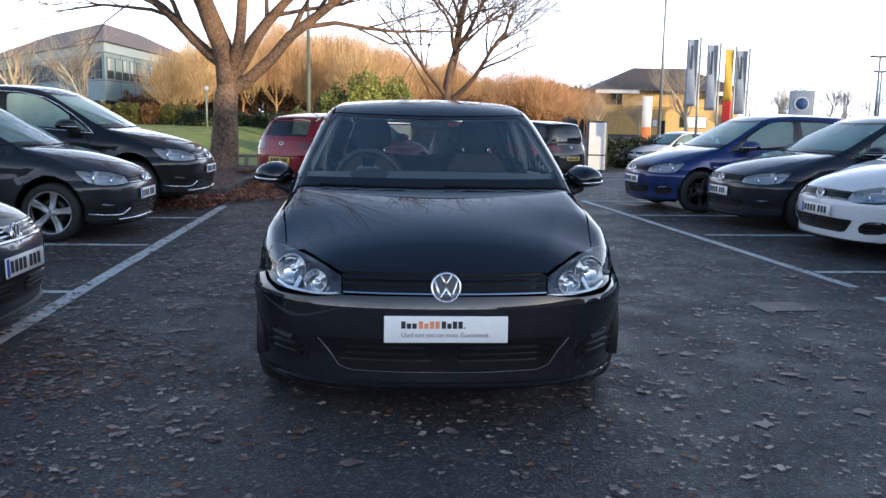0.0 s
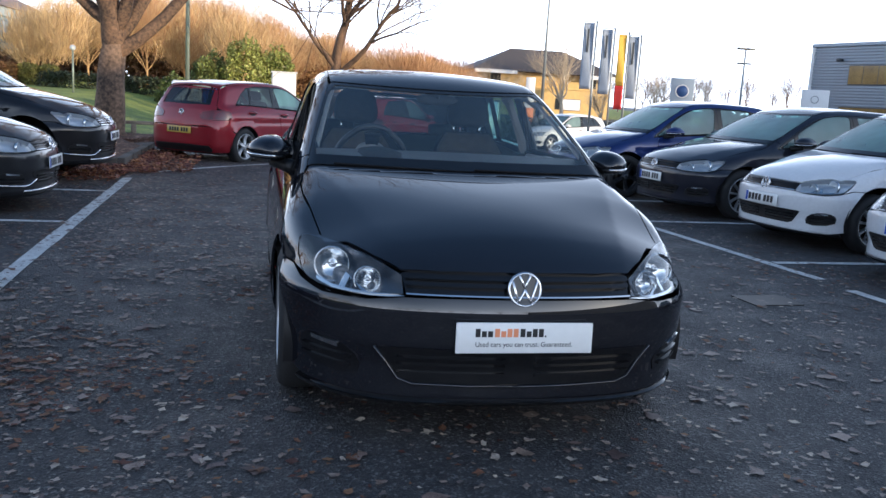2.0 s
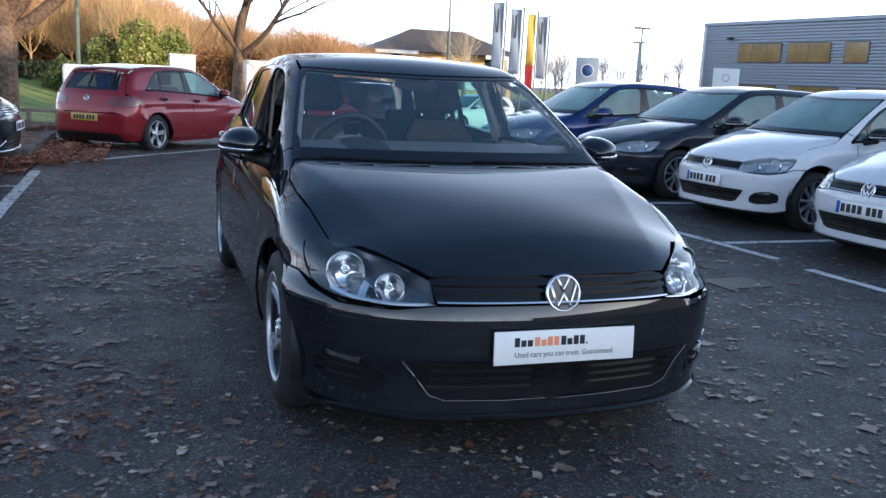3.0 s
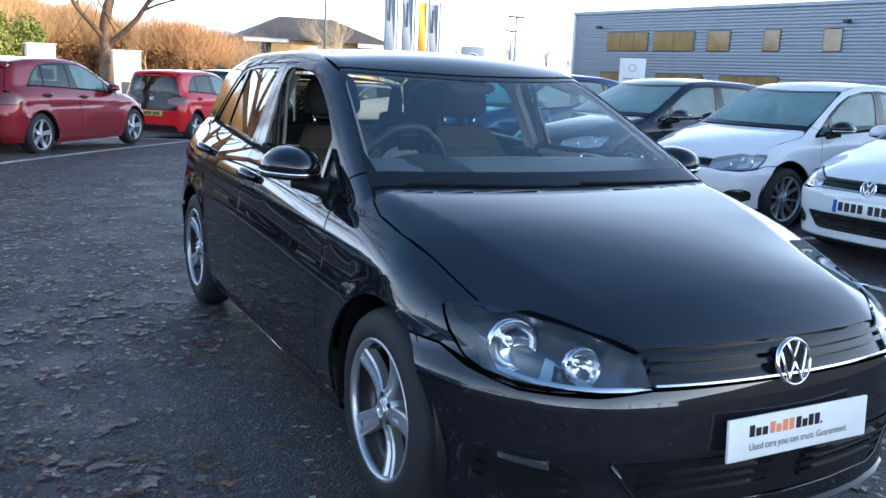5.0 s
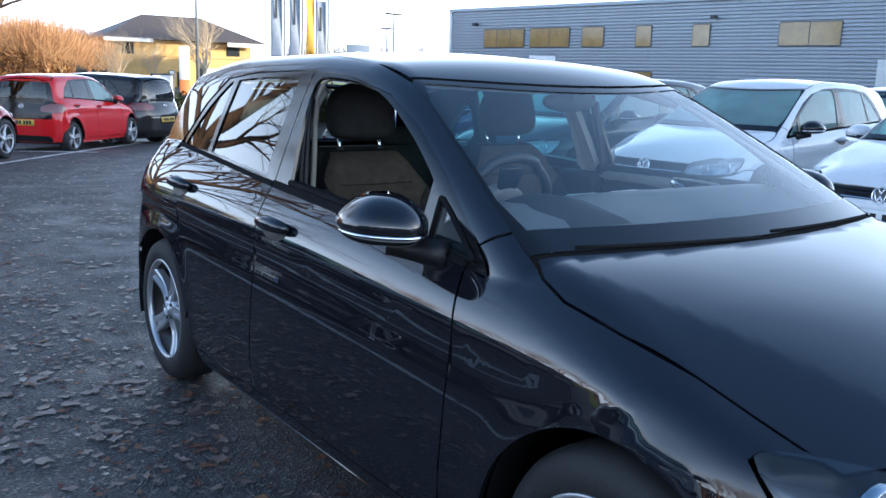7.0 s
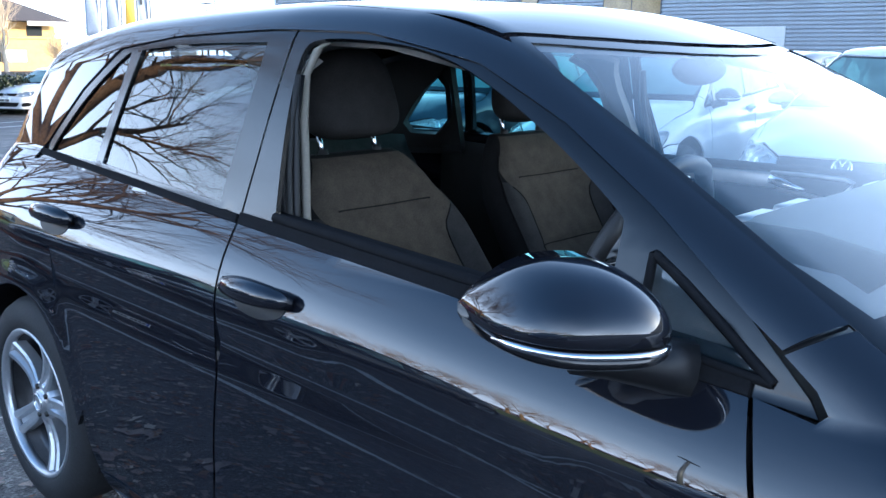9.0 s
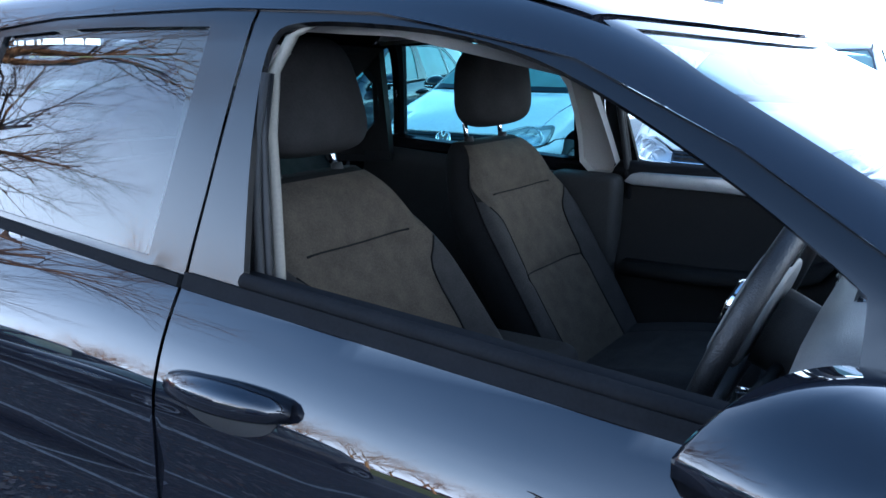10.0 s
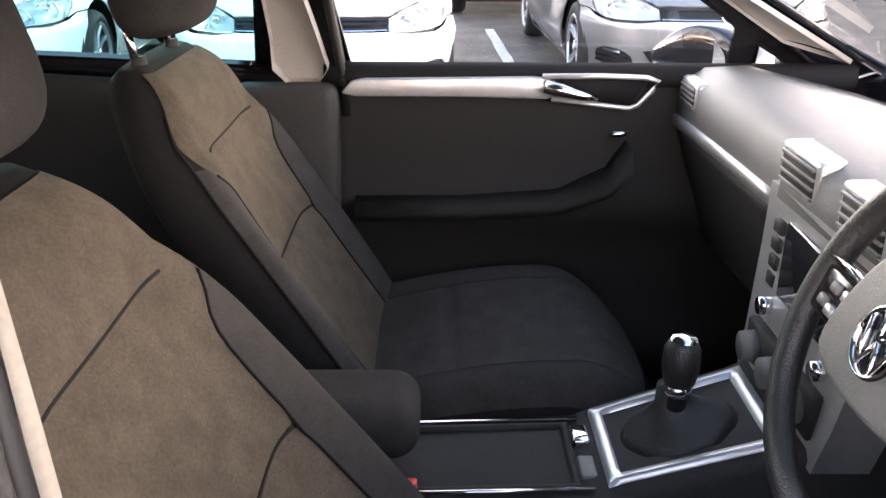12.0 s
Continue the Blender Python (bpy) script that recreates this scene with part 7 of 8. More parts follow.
for i in range(46):                                   # along the open side
    a = radians(-118 + 84 * (i + rng.random()) / 46)
    d = rng.uniform(42, 62)
    put_tree(kinds[rng.randrange(4)], d * math.sin(a), d * math.cos(a) + 2, 0.0, rng.uniform(0, 360), rng.uniform(0.95, 1.5), "bare tree in the belt beside the car park", WOOD)
for i in range(16):
    put_tree(kinds[rng.randrange(4)], -50 + 5 * i + rng.uniform(-2, 2), -48 + rng.uniform(-5, 5), 0.0, rng.uniform(0, 360), rng.uniform(0.7, 1.0), "bare tree behind the car park", WOOD)


def twig_mass(name, label, spots, n, material, seed):
    """Fine upright twigs gathered in crowns (x, y, half width, z0, z1)."""
    r = random.Random(seed)
    verts, faces = [], []
    for x, y, w, z0, z1 in spots:
        mid, up = z0 + (z1 - z0) * 0.55, (z1 - z0) * 0.5
        foot = Vector((x, y, z0))
        for _ in range(n):
            q = Vector((r.gauss(0, 1), r.gauss(0, 1), r.gauss(0, 1))).normalized() * r.random() ** 0.45
            p = Vector((x + q.x * w, y + q.y * w, mid + q.z * up))
            lobe = 0.82 + 0.35 * noise.noise((q.x * 2.1 + x, q.y * 2.1 + y, q.z * 2.1))
            p = Vector((x, y, mid)) + (p - Vector((x, y, mid))) * lobe
            d = ((p - foot).normalized() * 0.8 + Vector((r.gauss(0, 0.3), r.gauss(0, 0.3), 0.35 + r.gauss(0, 0.25)))).normalized()
            s = d.cross(Vector((r.gauss(0, 1), r.gauss(0, 1), 0.1))).normalized() * r.uniform(0.005, 0.013)
            e = p + d * r.uniform(0.3, 0.9)
            i = len(verts)
            verts += [p - s, p + s, e + s * 0.25, e - s * 0.25]
            faces.append((i, i + 1, i + 2, i + 3))
    me = bpy.data.meshes.new(name)
    me.from_pydata([tuple(q) for q in verts], [], faces)
    me.materials.append(material)
    return tagged(new(name, me), label, "twigs", kind="stuff")


def wood_spots(a0, a1, n, d0, d1, seed, low=0.0):
    r = random.Random(seed)
    for i in range(n):
        deg = a0 + (a1 - a0) * (i + r.random()) / n
        d = r.uniform(d0, d1)
        top = d * math.tan(radians(wood_top(deg))) * r.uniform(0.72, 1.06)
        yield d * math.sin(radians(deg)), d * math.cos(radians(deg)) - 3, r.uniform(1.5, 2.7), top * low + 0.5, top


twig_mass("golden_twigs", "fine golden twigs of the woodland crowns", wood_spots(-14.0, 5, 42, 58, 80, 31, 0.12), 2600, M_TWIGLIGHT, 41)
twig_mass("russet_twigs", "fine russet twigs of the woodland crowns", wood_spots(-9, 13.5, 46, 62, 86, 32, 0.1), 2300, M_TWIGRED, 42)


def leaf_mass(name, label, boxes, n, size, material, seed, category="hedge", kind="", power=4):
    """Small leaves gathered into clumps within rounded boxes (x0, x1, y0, y1, z0, z1)."""
    r = random.Random(seed)
    verts, faces = [], []
    for x0, x1, y0, y1, z0, z1 in boxes:
        for _ in range(n):
            u, v, w = r.uniform(-1, 1), r.uniform(-1, 1), r.uniform(-1, 1)
            k = (abs(u) ** power + abs(v) ** power + abs(w) ** power) ** (1 / power)
            if k < 0.05:
                continue
            q = Vector((u, v, w)) / k
            f = (0.90 + 0.26 * noise.noise((q.x * 2.3 + x0, q.y * 2.3, q.z * 2.3)) + 0.16 * noise.noise((q.x * 6 + x0, q.y * 6, q.z * 6))) * (1 - 0.4 * r.random() ** 2)
            p = Vector(((x0 + x1) / 2 + q.x * f * (x1 - x0) / 2, (y0 + y1) / 2 + q.y * f * (y1 - y0) / 2, (z0 + z1) / 2 + q.z * f * (z1 - z0) / 2))
            if p.z < gz(p.x, p.y):
                continue
            a, b = Vector((r.gauss(0, 1), r.gauss(0, 1), r.gauss(0, 1))).normalized(), Vector((r.gauss(0, 1), r.gauss(0, 1), r.gauss(0, 1))).normalized()
            s = size * r.uniform(0.6, 1.5)
            i = len(verts)
            verts += [p - a * s, p + b * s * 0.5, p + a * s, p - b * s * 0.5]
            faces.append((i, i + 1, i + 2, i + 3))
    me = bpy.data.meshes.new(name)
    me.from_pydata([tuple(q) for q in verts], [], faces)
    me.materials.append(material)
    return tagged(new(name, me), label, category, kind=kind)


M_HEDGEY = mat("yellow_green_leaves", (0.10, 0.10, 0.02), 0.7, color2=(0.26, 0.22, 0.05), scale=0.7, island=0.4)
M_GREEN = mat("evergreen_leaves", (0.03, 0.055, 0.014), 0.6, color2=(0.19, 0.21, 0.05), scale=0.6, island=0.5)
M_BEECH = mat("russet_leaves", (0.17, 0.08, 0.03), 0.75, color2=(0.32, 0.16, 0.055), scale=0.5, island=0.4)
M_DARKHEDGE = mat("dark_hedge_leaves", (0.010, 0.017, 0.007), 0.6, color2=(0.035, 0.05, 0.018), scale=1.5, island=0.4)
# brighter copy of the evergreen leaves, with sunlight put into the colour
M_GREENLIT = mat("evergreen_leaves_sunlit", (0.12, 0.15, 0.03), 0.6, color2=(0.40, 0.40, 0.10), scale=0.6, island=0.5)
M_SCRUB = mat("brown_scrub", (0.085, 0.045, 0.025), 0.85, color2=(0.17, 0.09, 0.045), scale=0.4, island=0.4)
for x0, x1, y0 in ((-18.2, -16.4, 49.0), (-16.5, -14.9, 49.2), (-13.9, -12.9, 49.7), (-12.95, -11.9, 50.0)):
    leaf_mass("hedge", "clipped yellow-green hedge plant along the grass bank", [(x0, x1, y0, y0 + 1.4, 0.2, 1.8)], 5200, 0.075, M_HEDGEY, 11)
leaf_mass("hedge", "short russet stretch of hedge", [(-14.95, -13.85, 49.5, 50.9, 0.2, 1.8)], 5000, 0.075, M_BEECH, 12)
for x0, x1, y0, y1, z1 in ((-4.6, -1.9, 45, 47, 3.0), (-2.9, -0.3, 44.4, 46.6, 3.9), (-1.2, 1.2, 45.2, 47, 3.5), (-6.0, -4.2, 43, 45, 1.7)):
    # the bushes further right take the leaf colour with painted sunlight
    leaf_mass("evergreen_bush", "rounded evergreen bush, sunlight painted into the leaf colour of the right-hand ones", [(x0, x1, y0, y1, -1.2, z1)], 11000, 0.085, M_GREENLIT if x0 > -3 else M_GREEN, 13, "bush", power=2)
for x0, x1, y0, z1 in ((1.5, 4.6, 57.5, 2.9), (4.3, 7.2, 56.5, 2.9), (6.9, 9.8, 57, 2.6), (9.5, 12.0, 57.5, 2.0), (-1.5, 1.8, 58.5, 3.2)):
    leaf_mass("beech_hedge", "rounded russet beech bush glowing in low sun", [(x0, x1, y0, y0 + 2.2, -1.0, z1)], 9000, 0.085, M_BEECH, 15, "bush", power=2.5)
leaf_mass("undergrowth", "brown scrub along the foot of the wood", [(-20 + 4 * i, -15 + 4 * i, 61 + 3 * (i % 2), 65 + 3 * (i % 2), -1.0, 2.6 + 0.6 * ((i * 7) % 3)) for i in range(8)], 5500, 0.2, M_SCRUB, 16, "undergrowth", "stuff")
leaf_mass("undergrowth", "brown scrub at the foot of the tree belt", [(-52 + 6 * math.sin(i * 1.3), -44 + 6 * math.sin(i * 1.3), -30 + 6 * i, -23 + 6 * i, 0.1, 2.2 + ((i * 5) % 3) * 0.5) for i in range(13)], 2600, 0.22, M_SCRUB, 17, "undergrowth", "stuff")
leaf_mass("low_hedge", "low dark clipped hedge beside the lane", [(7.7, 11.0, 30.2, 31.3, -0.7, 0.66), (10.6, 14.5, 31.0, 32.1, -0.7, 0.62), (14.2, 17.5, 31.6, 32.7, -0.6, 0.5)], 9000, 0.06, M_DARKHEDGE, 18)
leaf_mass("low_hedge", "low dark hedge at the foot of the wood", [(-12.5, -8.0, 47.0, 48.2, -0.2, 1.5), (-8.4, -4.2, 46.4, 47.6, -0.3, 1.4)], 7000, 0.08, M_DARKHEDGE, 19)


leaf_mass("undergrowth", "brown scrub deep in the wood", [(-30 + 6 * i, -22.5 + 6 * i, 84, 89, -1.0, 3.6 + 0.7 * ((i * 5) % 3)) for i in range(8)], 4200, 0.26, M_SCRUB, 23, "undergrowth", "stuff")

# knee-high timber rail at the foot of the grass
M_TIMBER = mat("weathered_timber", (0.20, 0.165, 0.13), 0.9, color2=(0.34, 0.28, 0.21), scale=4, bump=0.4, bscale=60)
knee = thing("knee_rail", "low weathered timber rail on short posts by the grass", "fence")
part("rail", box_bm(-7.4, -2.3, 17.42, 17.50, 0.30, 0.375, 0.012, 2), M_TIMBER, knee)
for k in range(5):
    part("post", box_bm(-7.2 + 1.18 * k, -7.1 + 1.18 * k, 17.40, 17.52, -0.05, 0.31, 0.01, 1), M_TIMBER, knee)


# ---- buildings ----
M_CLAD = mat("grey_blue_cladding", (0.27, 0.31, 0.36), 0.45, 0.2, var=0.08, scale=0.8)
M_BRICK = mat("yellow_brick", (0.60, 0.41, 0.16), 0.85, var=0.15, scale=2.5, bump=0.2, bscale=20)
M_ROOF = mat("dark_roof_sheet", (0.10, 0.085, 0.08), 0.7, var=0.15, scale=1.5)
M_ROOFBROWN = mat("brown_roof_tiles", (0.20, 0.16, 0.15), 0.8, var=0.2, scale=1.5)
M_CYAN = mat("pale_cyan_panels", (0.24, 0.315, 0.335), 0.6, spec=0.2, var=0.06, scale=0.5)
M_FASCIA = mat("pale_fascia", (0.36, 0.43, 0.45), 0.6, var=0.05, scale=0.6, spec=0.2)
M_WINDOW = mat("window_glass", (0.025, 0.032, 0.036), 0.5, spec=0.06)
# pale pane colour with the sunlight on the glass painted in
M_WINDOWLIT = mat("sunlit_pane", (0.42, 0.45, 0.45), 0.5, var=0.08, scale=2)
M_AMBERWIN = mat("bronze_window_glass", (0.16, 0.115, 0.045), 0.1, color2=(0.30, 0.21, 0.08), scale=1.2)
M_FRAME = mat("dark_window_frame", (0.05, 0.055, 0.06), 0.5)
M_WHITEPANEL = mat("white_panel", (0.74, 0.74, 0.73), 0.6, var=0.05, scale=3)
M_BEIGE = mat("beige_render", (0.42, 0.36, 0.28), 0.85, var=0.08, scale=1.0, bump=0.15, bscale=30)
M_SHUTTER = mat("pale_shutter", (0.55, 0.57, 0.58), 0.5, var=0.05, scale=2)


def facade_matrix(x0, y0, x1, y1):
    """x along a facade from its first end, y into the building, z up."""
    d = Vector((x1 - x0, y1 - y0, 0))
    return Matrix.Translation((x0, y0, 0)) @ Matrix.Rotation(math.atan2(d.y, d.x), 4, "Z"), d.length


def placed(ob, m):
    ob.matrix_basis = m
    return ob


# dealership hall with ribbed cladding
dm, dl = facade_matrix(38.7, 55.5, 45.2, 14.4)
hall = thing("dealership_hall", "long grey hall clad in horizontal ribs with bronze windows", "building", m=dm)
HH = 6.55
part("wall", box_bm(0, dl, 0.1, 4.2, 0, HH - 0.15), M_CLAD, hall, smooth=False)
rib = None
for k in range(30):
    z = 0.2 + k * 0.205
    if rib is None:
        rib = part("cladding_rib", box_bm(0, dl, -0.02, 0.1, 0.0, 0.125, 0.018, 1), M_CLAD, hall, smooth=False)
        rib.matrix_basis = pose(0, 0, z)
    else:
        share(rib, pose(0, 0, z), hall)
part("roof_edge", box_bm(-0.15, dl + 0.15, -0.12, 4.3, HH - 0.2, HH + 0.05, 0.03, 1), M_CLAD, hall, smooth=False)
part("corner_trim", box_bm(-0.12, 0.12, -0.1, 0.2, 0, HH, 0.02, 1), M_WHITEPANEL, hall, smooth=False)
for x, w, z, h in ((3.5, 3.9, 3.7, 1.35), (7.9, 3.5, 3.7, 1.35), (12.4, 1.8, 3.7, 1.35), (16.6, 1.2, 3.7, 1.35), (20.6, 1.2, 3.7, 1.35), (3.0, 4.2, 0.9, 1.3), (8.3, 4.0, 0.9, 1.3), (13.6, 4.4, 0.9, 1.3), (26, 3.5, 3.7, 1.35)):
    w_ = part("window", box_bm(x, x + w, -0.05, 0.08, z, z + h, 0.02, 1), M_FRAME, hall, smooth=False)
    panes = max(1, int(w / 1.2))
    for k in range(panes):
        part("pane", box_bm(x + 0.06 + (w - 0.06) * k / panes, x + (w - 0.06) * (k + 1) / panes, -0.062, -0.03, z + 0.06, z + h - 0.06), M_AMBERWIN, w_, smooth=False)
sh = part("roller_shutter", box_bm(31.5, 36.2, -0.06, 0.06, 0.0, 3.0), M_SHUTTER, hall, "pale sectional shutter door", smooth=False)
for k in range(5):
    part("shutter_slat", box_bm(31.6, 36.1, -0.075, -0.05, 0.05 + 0.59 * k, 0.6 + 0.59 * k, 0.01, 1), M_SHUTTER, sh, smooth=False)
for x in (2.6, 21.9):
    lm = part("wall_lamp", box_bm(x, x + 0.3, -0.45, -0.02, 5.3, 5.5, 0.03, 1), M_FRAME, hall)

# plain unseen wall, added to keep the low sun off the car park
sw = part("wall_showroom", box_bm(26, 40, -78, -7, 0, 8.5, 0.05, 1), M_BEIGE, smooth=False)
tagged(sw, "long plain beige wall, unseen, added to shade the car park", "wall", kind="structure")

# pale cyan office building: two faces that meet at a corner
office = thing("office_building", "two-storey pale cyan office on columns with brown roofs", "building")
foot = [(-22.0, 66.0), (-21.4, 99.0), (-34.0, 118.0), (-50.0, 106.0)]
part("wall", prism_bm(foot, 4.3, Matrix.Translation((0, 0, 2.1))), M_CYAN, office, smooth=False)
mid = Vector((-31.0, 95.0))
part("undercroft", prism_bm([tuple(mid.lerp(Vector(p), 0.93)) for p in foot], 2.1), M_FRAME, office, smooth=False)
part("fascia", prism_bm([tuple(mid.lerp(Vector(p), 1.012)) for p in foot], 0.75, Matrix.Translation((0, 0, 5.75))), M_FASCIA, office, "paler band under the eaves", smooth=False)
rb = bmesh.new()
low_ring = [rb.verts.new((*mid.lerp(Vector(p), 1.04), 6.5)) for p in foot]
high_ring = [rb.verts.new((*mid.lerp(Vector(p), 0.35), 9.6)) for p in foot]
for k in range(4):
    rb.faces.new((low_ring[k - 1], low_ring[k], high_ring[k], high_ring[k - 1]))
rb.faces.new(high_ring); rb.faces.new(low_ring[::-1])
bmesh.ops.recalc_face_normals(rb, faces=rb.faces)
part("roof", rb, M_ROOFBROWN, office, "brown hipped roof", smooth=False)
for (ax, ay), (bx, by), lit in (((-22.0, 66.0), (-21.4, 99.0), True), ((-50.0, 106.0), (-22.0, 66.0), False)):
    fm, fl_ = facade_matrix(ax, ay, bx, by)
    n = int(fl_ / 1.9)
    for k in range(n):
        x = 0.5 + k * (fl_ - 0.8) / n
        if k % 7 == 5:
            continue
        wn_ = part("window", move_bm(box_bm(x, x + 1.55, -0.05, 0.05, 3.75, 5.4, 0.02, 1), fm), M_FRAME, office, smooth=False)
        part("pane", move_bm(box_bm(x + 0.06, x + 0.74, -0.065, -0.045, 3.8, 4.35), fm), M_WINDOW, wn_, smooth=False)
        part("pane", move_bm(box_bm(x + 0.80, x + 1.49, -0.065, -0.045, 3.8, 4.35), fm), M_WINDOW, wn_, smooth=False)
        # upper panes: pale colours paint sunlight on the lit facade, dark on the other
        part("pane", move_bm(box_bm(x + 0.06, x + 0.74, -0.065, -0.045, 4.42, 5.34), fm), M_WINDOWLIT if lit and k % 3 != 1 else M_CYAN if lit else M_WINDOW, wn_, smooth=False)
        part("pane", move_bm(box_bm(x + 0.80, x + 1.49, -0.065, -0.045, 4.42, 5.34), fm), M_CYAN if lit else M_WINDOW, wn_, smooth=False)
    for k in range(int(fl_ / 3.2)):
        part("column", move_bm(cyl_bm(0.17, 0.17, (0.4 + 3.2 * k, 0.35, 0), (0.4 + 3.2 * k, 0.35, 2.1), 10), fm), M_WHITEPANEL, office)
    for k in range(1, int(fl_ / 3.8)):
        part("panel_joint", move_bm(box_bm(3.8 * k - 0.03, 3.8 * k + 0.03, -0.02, 0.02, 2.1, 5.75), fm), M_FRAME, office, smooth=False)
    part("panel_joint", move_bm(box_bm(0, fl_, -0.02, 0.02, 3.6, 3.66), fm), M_FRAME, office, smooth=False)

# yellow brick building
yb = thing("brick_building", "low yellow brick building with a dark hipped roof in sun", "building", m=facade_matrix(18.7, 75, 31.0, 74.2)[0])
part("wall", box_bm(0, 12.3, 0, 10, 0, 2.55), M_BRICK, yb, smooth=False)
part("upper_wall", box_bm(0.9, 12.0, 0.5, 9.5, 2.55, 3.85), M_BRICK, yb, smooth=False)
part("ledge", box_bm(-0.1, 12.4, -0.1, 0.5, 2.5, 2.62, 0.02, 1), M_BRICK, yb, smooth=False)
part("fascia", box_bm(-0.7, 3.2, -0.75, -0.6, 3.62, 3.95, 0.02, 1), M_WHITEPANEL, yb, "white fascia board", smooth=False)
part("fascia", box_bm(9.5, 12.9, -0.75, -0.6, 3.55, 3.9, 0.02, 1), M_WHITEPANEL, yb, "white fascia board", smooth=False)
rb = bmesh.new()
vs = [rb.verts.new(p) for p in ((-0.9, -0.8, 3.9), (13.1, -0.8, 3.9), (13.1, 10.6, 3.9), (-0.9, 10.6, 3.9), (3.6, 4.5, 6.15), (8.6, 4.5, 6.15))]
for f in ((0, 1, 5, 4), (1, 2, 5), (2, 3, 4, 5), (3, 0, 4), (3, 2, 1, 0)):
    rb.faces.new([vs[i] for i in f])
part("roof", rb, M_ROOF, yb, smooth=False)
for x, w, z, h, mt in ((7.6, 1.9, 0.65, 1.05, M_WHITEPANEL), (0.95, 1.0, 2.65, 1.0, M_WINDOW), (5.3, 0.5, 0.0, 1.3, M_WINDOW), (4.6, 0.5, 0.7, 0.7, M_WHITEPANEL), (7.1, 0.45, 0.7, 1.0, M_WINDOW), (9.8, 1.2, 2.75, 0.8, M_WINDOW)):
    wall_y = 0.5 if z > 2.6 else 0.0
    wd = part("window", box_bm(x, x + w, wall_y - 0.06, wall_y + 0.05, z, z + h, 0.02, 1), M_FRAME, yb, smooth=False)
    part("pane", box_bm(x + 0.05, x + w - 0.05, wall_y - 0.075, wall_y - 0.05, z + 0.05, z + h - 0.05), mt, wd, smooth=False)
M_FENCE = mat("dark_fence", (0.03, 0.038, 0.045), 0.85, var=0.2, scale=2)
fence = thing("close_board_fence", "tall dark blue-grey timber fence", "fence", m=pose(14.4, 74.2, 0))
board = None
for k in range(14):
    if board is None:
        board = part("fence_board", box_bm(0, 0.29, 0, 0.05, 0, 2.45, 0.01, 1), M_FENCE, fence, smooth=False)
    else:
        share(board, pose(0.3 * k, 0.01 * (k % 2), 0), fence)
far = thing("far_building", "low far building with a pale blue-grey roof", "building", m=pose(14, 118, 0))
part("wall", box_bm(0, 20, 0, 14, 0, 3.2), M_CLAD, far, smooth=False)
part("roof", loft([[(x, -0.5, 3.2), (x, 14.5, 3.2), (x, 7, 5.2)] for x in (-0.5, 20.5)]), M_CLAD, far, smooth=False)
for x0, x1, y, z1, lb, win in ((-0.32, 0.72, 37.0, 1.95, "white panel hut at the foot of the wood", False), (2.9, 4.0, 37.4, 1.85, "white cabin with a dark window behind the tall tree", True)):
    hut = thing("site_cabin", lb, "cabin", m=pose(x0, y, -0.5))
    z1 += 0.5
    part("wall", box_bm(0, x1 - x0, 0, 1.8, 0, z1 - 0.06, 0.02, 1), M_WHITEPANEL, hut, smooth=False)
    if win:
        part("door", box_bm(0.3, 0.75, -0.03, 0.0, 0.25, 1.05, 0.01, 1), M_FRAME, hut, smooth=False)
    part("roof", box_bm(-0.05, x1 - x0 + 0.05, -0.05, 1.85, z1 - 0.06, z1, 0.02, 1), M_WHITEPANEL, hut, smooth=False)

# ---- poles, banners and signs ----
M_POLE = mat("grey_pole", (0.30, 0.32, 0.32), 0.45, 0.5, var=0.1, scale=3)
M_GREENPOLE = mat("grey_green_pole", (0.22, 0.26, 0.22), 0.5, 0.3, var=0.1, scale=3)
M_BANNER = mat("grey_blue_banner", (0.30, 0.345, 0.42), 0.7, var=0.1, scale=2)
M_BYELLOW = mat("yellow_banner", (0.75, 0.45, 0.06), 0.7, var=0.06, scale=2)
M_BRED = mat("red_banner", (0.6, 0.04, 0.03), 0.7)
M_SIGNDISC = mat("dark_blue_disc", (0.03, 0.07, 0.2), 0.4)
M_SIGNBLUE = mat("grey_blue_sign", (0.28, 0.33, 0.39), 0.4, var=0.05, scale=2)
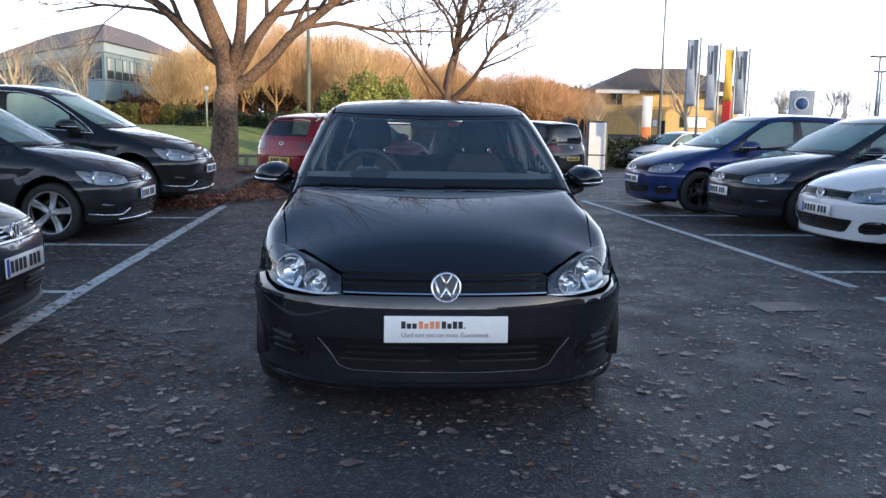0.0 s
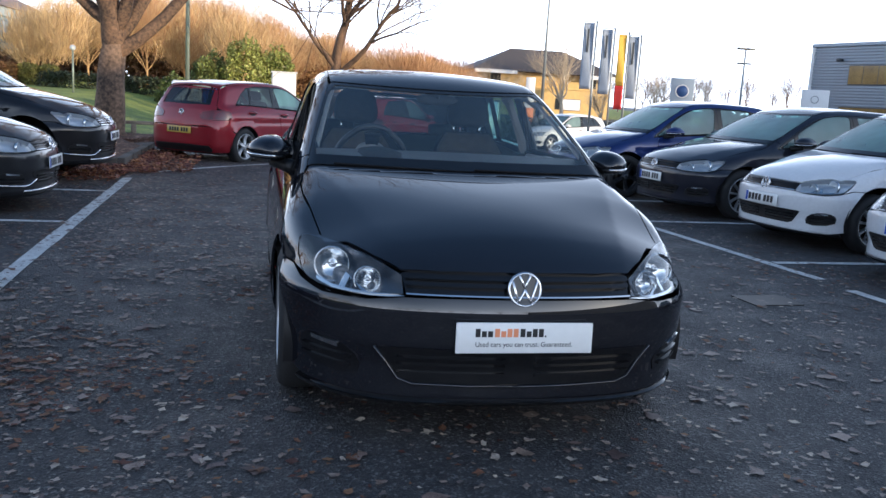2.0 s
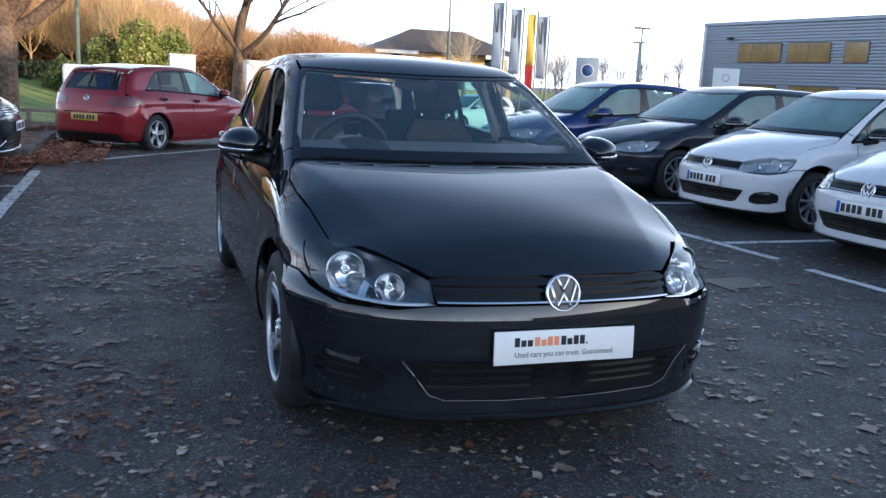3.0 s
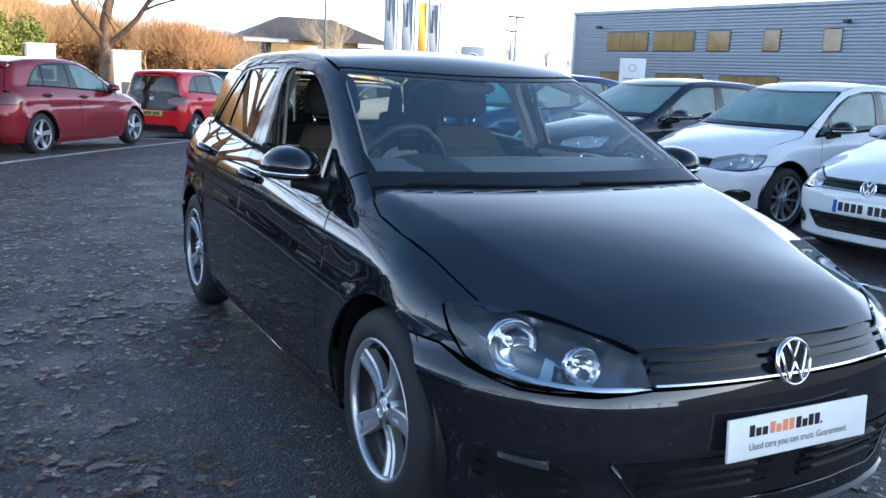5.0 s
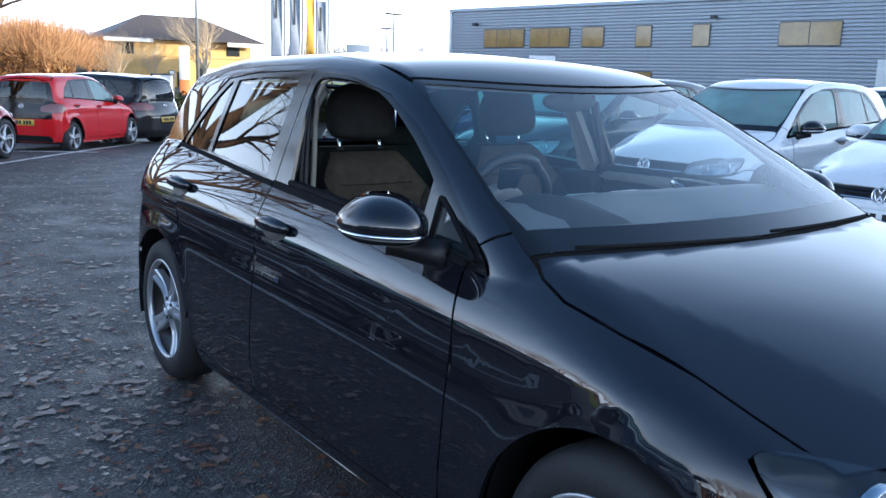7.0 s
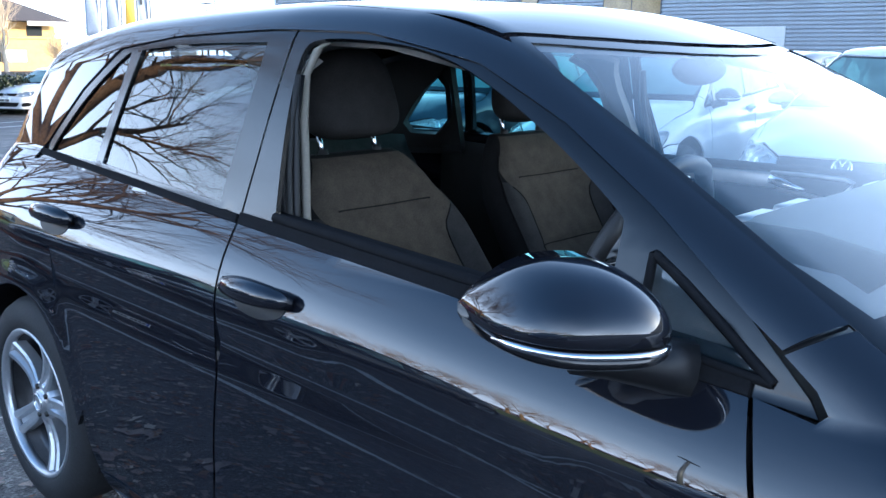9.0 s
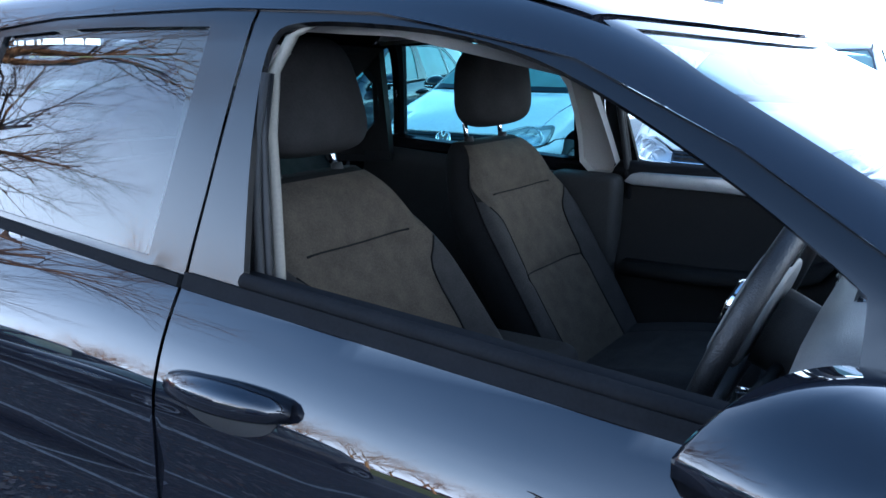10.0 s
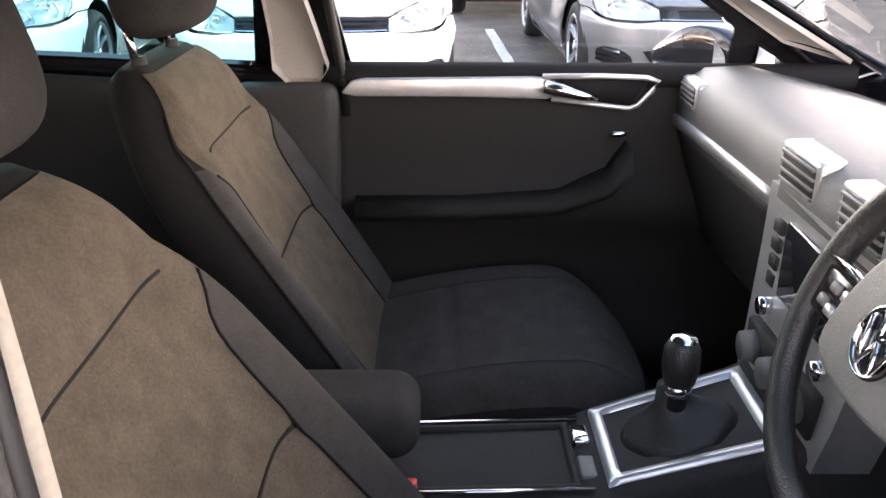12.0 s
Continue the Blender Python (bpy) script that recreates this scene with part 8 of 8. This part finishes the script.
for i, (x, y, top) in enumerate(((9.12, 23.0, 3.83), (9.93, 23.5, 3.72), (10.55, 23.8, 3.66), (11.15, 24.2, 3.62))):
    fl = thing("banner_flag", "tall yellow and red banner on a grey pole" if i == 2 else "tall grey-blue banner with pale bars on a grey pole", "banner", "row of banners", m=pose(x, y, gz(x, y), 0, 0, -20))
    top = top - gz(x, y)
    part("pole", cyl_bm(0.04, 0.03, (0, 0, 0), (0, 0, top), 10), M_POLE, fl)
    if i != 2:
        part("banner", sheet(lambda u, v: (-0.06 - 0.33 * u, 0.03 * math.sin(u * 3 + v * 5), top - 0.06 - 2.0 * v), 6, 14, 0.01), M_BANNER, fl)
        part("banner_edge", box_bm(-0.075, -0.045, -0.03, 0.03, top - 2.06, top - 0.06), M_WHITEPANEL, fl, smooth=False)
        part("banner_arm", cyl_bm(0.015, 0.015, (-0.4, 0, top - 0.03), (0.02, 0, top - 0.03), 8), M_POLE, fl)
        part("banner_bar", box_bm(-0.27, -0.21, -0.055, -0.045, top - 0.95, top - 0.25), M_FRAME, fl, "dark upright bar of writing", smooth=False)
    else:
        part("banner", sheet(lambda u, v: (-0.06 - 0.26 * u, 0.03 * math.sin(u * 3 + v * 5), top - 0.1 - 1.6 * v), 6, 10, 0.01), M_BYELLOW, fl)
        part("banner_foot", sheet(lambda u, v: (-0.06 - 0.26 * u, 0.03 * math.sin(u * 3 + 5), top - 1.7 - 0.75 * v), 6, 4, 0.01), M_BRED, fl)
for x, y, h, mt, lb in ((-3.9, 36.8, 12.0, M_GREENPOLE, "tall green-grey lamp post at the edge of the grass"), (14.95, 45.5, 12.0, M_POLE, "tall slim grey lamp post"), (30, 50, 5.4, M_POLE, "short lamp post with twin heads"), (-21, 9.5, 7.5, M_POLE, "lamp post beside the tree belt"), (37, 62, 5.2, M_POLE, "lamp post near the grey hall")):
    lp = thing("street_lamp", lb, "lamp post", m=pose(x, y, gz(x, y)))
    part("pole", cyl_bm(0.10, 0.055, (0, 0, 0), (0, 0, h), 12), mt, lp)
    part("base", cyl_bm(0.13, 0.13, (0, 0, 0), (0, 0, 0.9), 12), mt, lp)
    for s in (-1, 1):
        part("lamp_head", box_bm(min(0, s * 0.6), max(0, s * 0.6), -0.12, 0.12, h - 0.02, h + 0.12, 0.03, 2), M_FRAME, lp)
py = thing("pylon_sign", "grey-blue pylon sign with a pale round mark", "sign", m=pose(16.2, 31.0, gz(16.2, 31.0), 0, 0, -28))
part("slab", box_bm(-0.47, 0.47, -0.12, 0.12, 0, 3.15, 0.03, 2), M_SIGNBLUE, py)
part("mark", move_bm(lathe_bm([(0.0, 0.26), (0.02, 0.25), (0.02, 0.0)], 28, "z"), Matrix.Translation((0, -0.121, 2.62)) @ Vector((0, -1, 0)).to_track_quat("Z", "Y").to_matrix().to_4x4()), M_SIGNDISC, py)
part("mark_ring", move_bm(lathe_bm([(0.0, 0.27), (0.025, 0.27), (0.025, 0.235), (0.0, 0.235)], 28, "z"), Matrix.Translation((0, -0.121, 2.62)) @ Vector((0, -1, 0)).to_track_quat("Z", "Y").to_matrix().to_4x4()), M_WHITEPANEL, py, "pale ring")
ws_ = thing("notice_sign", "white notice board with faint grey lines on two posts", "sign", m=pose(10.4, 13.6, gz(10.4, 13.6), 0, 0, -42))
part("board", box_bm(-0.27, 0.27, -0.02, 0.02, 1.0, 1.95, 0.01, 1), M_WHITEPANEL, ws_)
for s in (-1, 1):
    part("post", cyl_bm(0.025, 0.025, (s * 0.2, 0.03, 0), (s * 0.2, 0.03, 1.9), 8), M_POLE, ws_)
part("notice_mark", move_bm(lathe_bm([(0.0, 0.08), (0.004, 0.08), (0.004, 0.065), (0.0, 0.065)], 20, "z"), Matrix.Translation((0, -0.021, 1.75)) @ Vector((0, -1, 0)).to_track_quat("Z", "Y").to_matrix().to_4x4()), M_POLE, ws_)
for k in range(2):
    part("notice_line", box_bm(-0.18, 0.18 - 0.08 * k, -0.024, -0.02, 1.5 - 0.1 * k, 1.54 - 0.1 * k), M_POLE, ws_, smooth=False)
bs = thing("poster_stand", "white-framed poster stand beside the lane", "sign", m=pose(7.27, 28.0, gz(7.27, 28.0), 0, 0, -12))
part("frame", box_bm(-0.36, 0.36, -0.05, 0.05, 0.0, 1.8, 0.02, 1), M_FRAME, bs)
part("poster", box_bm(-0.3, 0.3, -0.06, -0.05, 0.6, 1.74), M_WHITEPANEL, bs, smooth=False)
part("poster_foot", box_bm(-0.3, 0.3, -0.06, -0.05, 0.05, 0.55), M_WHITEPANEL, bs, smooth=False)
tt = thing("totem_sign", "slim white and orange totem sign by the lane", "sign", m=pose(14.05, 45.0, gz(14.05, 45.0), 0, 0, -15))
part("totem", box_bm(-0.26, 0.26, -0.08, 0.08, 1.3, 3.0, 0.02, 1), M_WHITEPANEL, tt)
part("totem_foot", box_bm(-0.26, 0.26, -0.08, 0.08, 0.0, 1.3, 0.02, 1), mat("orange_panel", (0.62, 0.2, 0.05), 0.6), tt)


# a short lamp with a pale globe on the grass
gl_ = thing("garden_lamp", "short lamp post with a pale globe on the grass", "lamp post", m=pose(-9.3, 41.0, gz(-9.3, 41.0) + 0.3))
part("pole", cyl_bm(0.05, 0.04, (0, 0, 0), (0, 0, 2.1), 10), M_GREENPOLE, gl_)
part("globe", sphere_bm((0, 0, 2.2), 0.13, 14, 10), M_SHUTTER, gl_, "pale globe")

# small white van beyond the leafy bed
vn = thing("panel_van", "small white van with a blue side panel beyond the leafy bed", "van", m=pose(0.1, 32.0, gz(-2.0, 32.0) + 0.12, 0, 0, 90) @ Matrix.Scale(0.85, 4))
part("van_body", box_bm(-0.95, 0.95, 1.1, 4.9, 0.3, 2.05, 0.15, 4), M_WHITE, vn)
part("van_nose", loft([[(-0.92, y, 0.3), (0.92, y, 0.3), (0.86, y, zt), (-0.86, y, zt)] for y, zt in ((0.0, 0.8), (0.12, 1.0), (0.55, 1.12), (1.3, 1.95))]), M_WHITE, vn, smooth=False)
part("windscreen", loft([[(-0.8, y, z), (0.8, y, z), (0.8, y - 0.02, z + 0.012), (-0.8, y - 0.02, z + 0.012)] for y, z in ((0.6, 1.17), (1.24, 1.885))]), M_GLOSS, vn, "dark windscreen", smooth=False)
for s in (-1, 1):
    part("cab_window", prism_bm([(0.95, 1.2), (1.9, 1.2), (1.9, 1.75), (1.4, 1.75)], 0.02, Matrix(((0, 0, s * 1.0, s * 0.94), (1, 0, 0, 0), (0, 1, 0, 0), (0, 0, 0, 1)))), M_GLOSS, vn, "dark cab window", smooth=False)
    part("side_panel", box_bm(min(s * 0.94, s * 0.96), max(s * 0.94, s * 0.96), 2.8, 3.6, 0.6, 1.8, 0.005, 1), M_EUBLUE, vn, "blue side panel")
    for y in (0.75, 4.0):
        put_wheel("five", vn, Vector((s * 0.82, y, 0.31)), s)
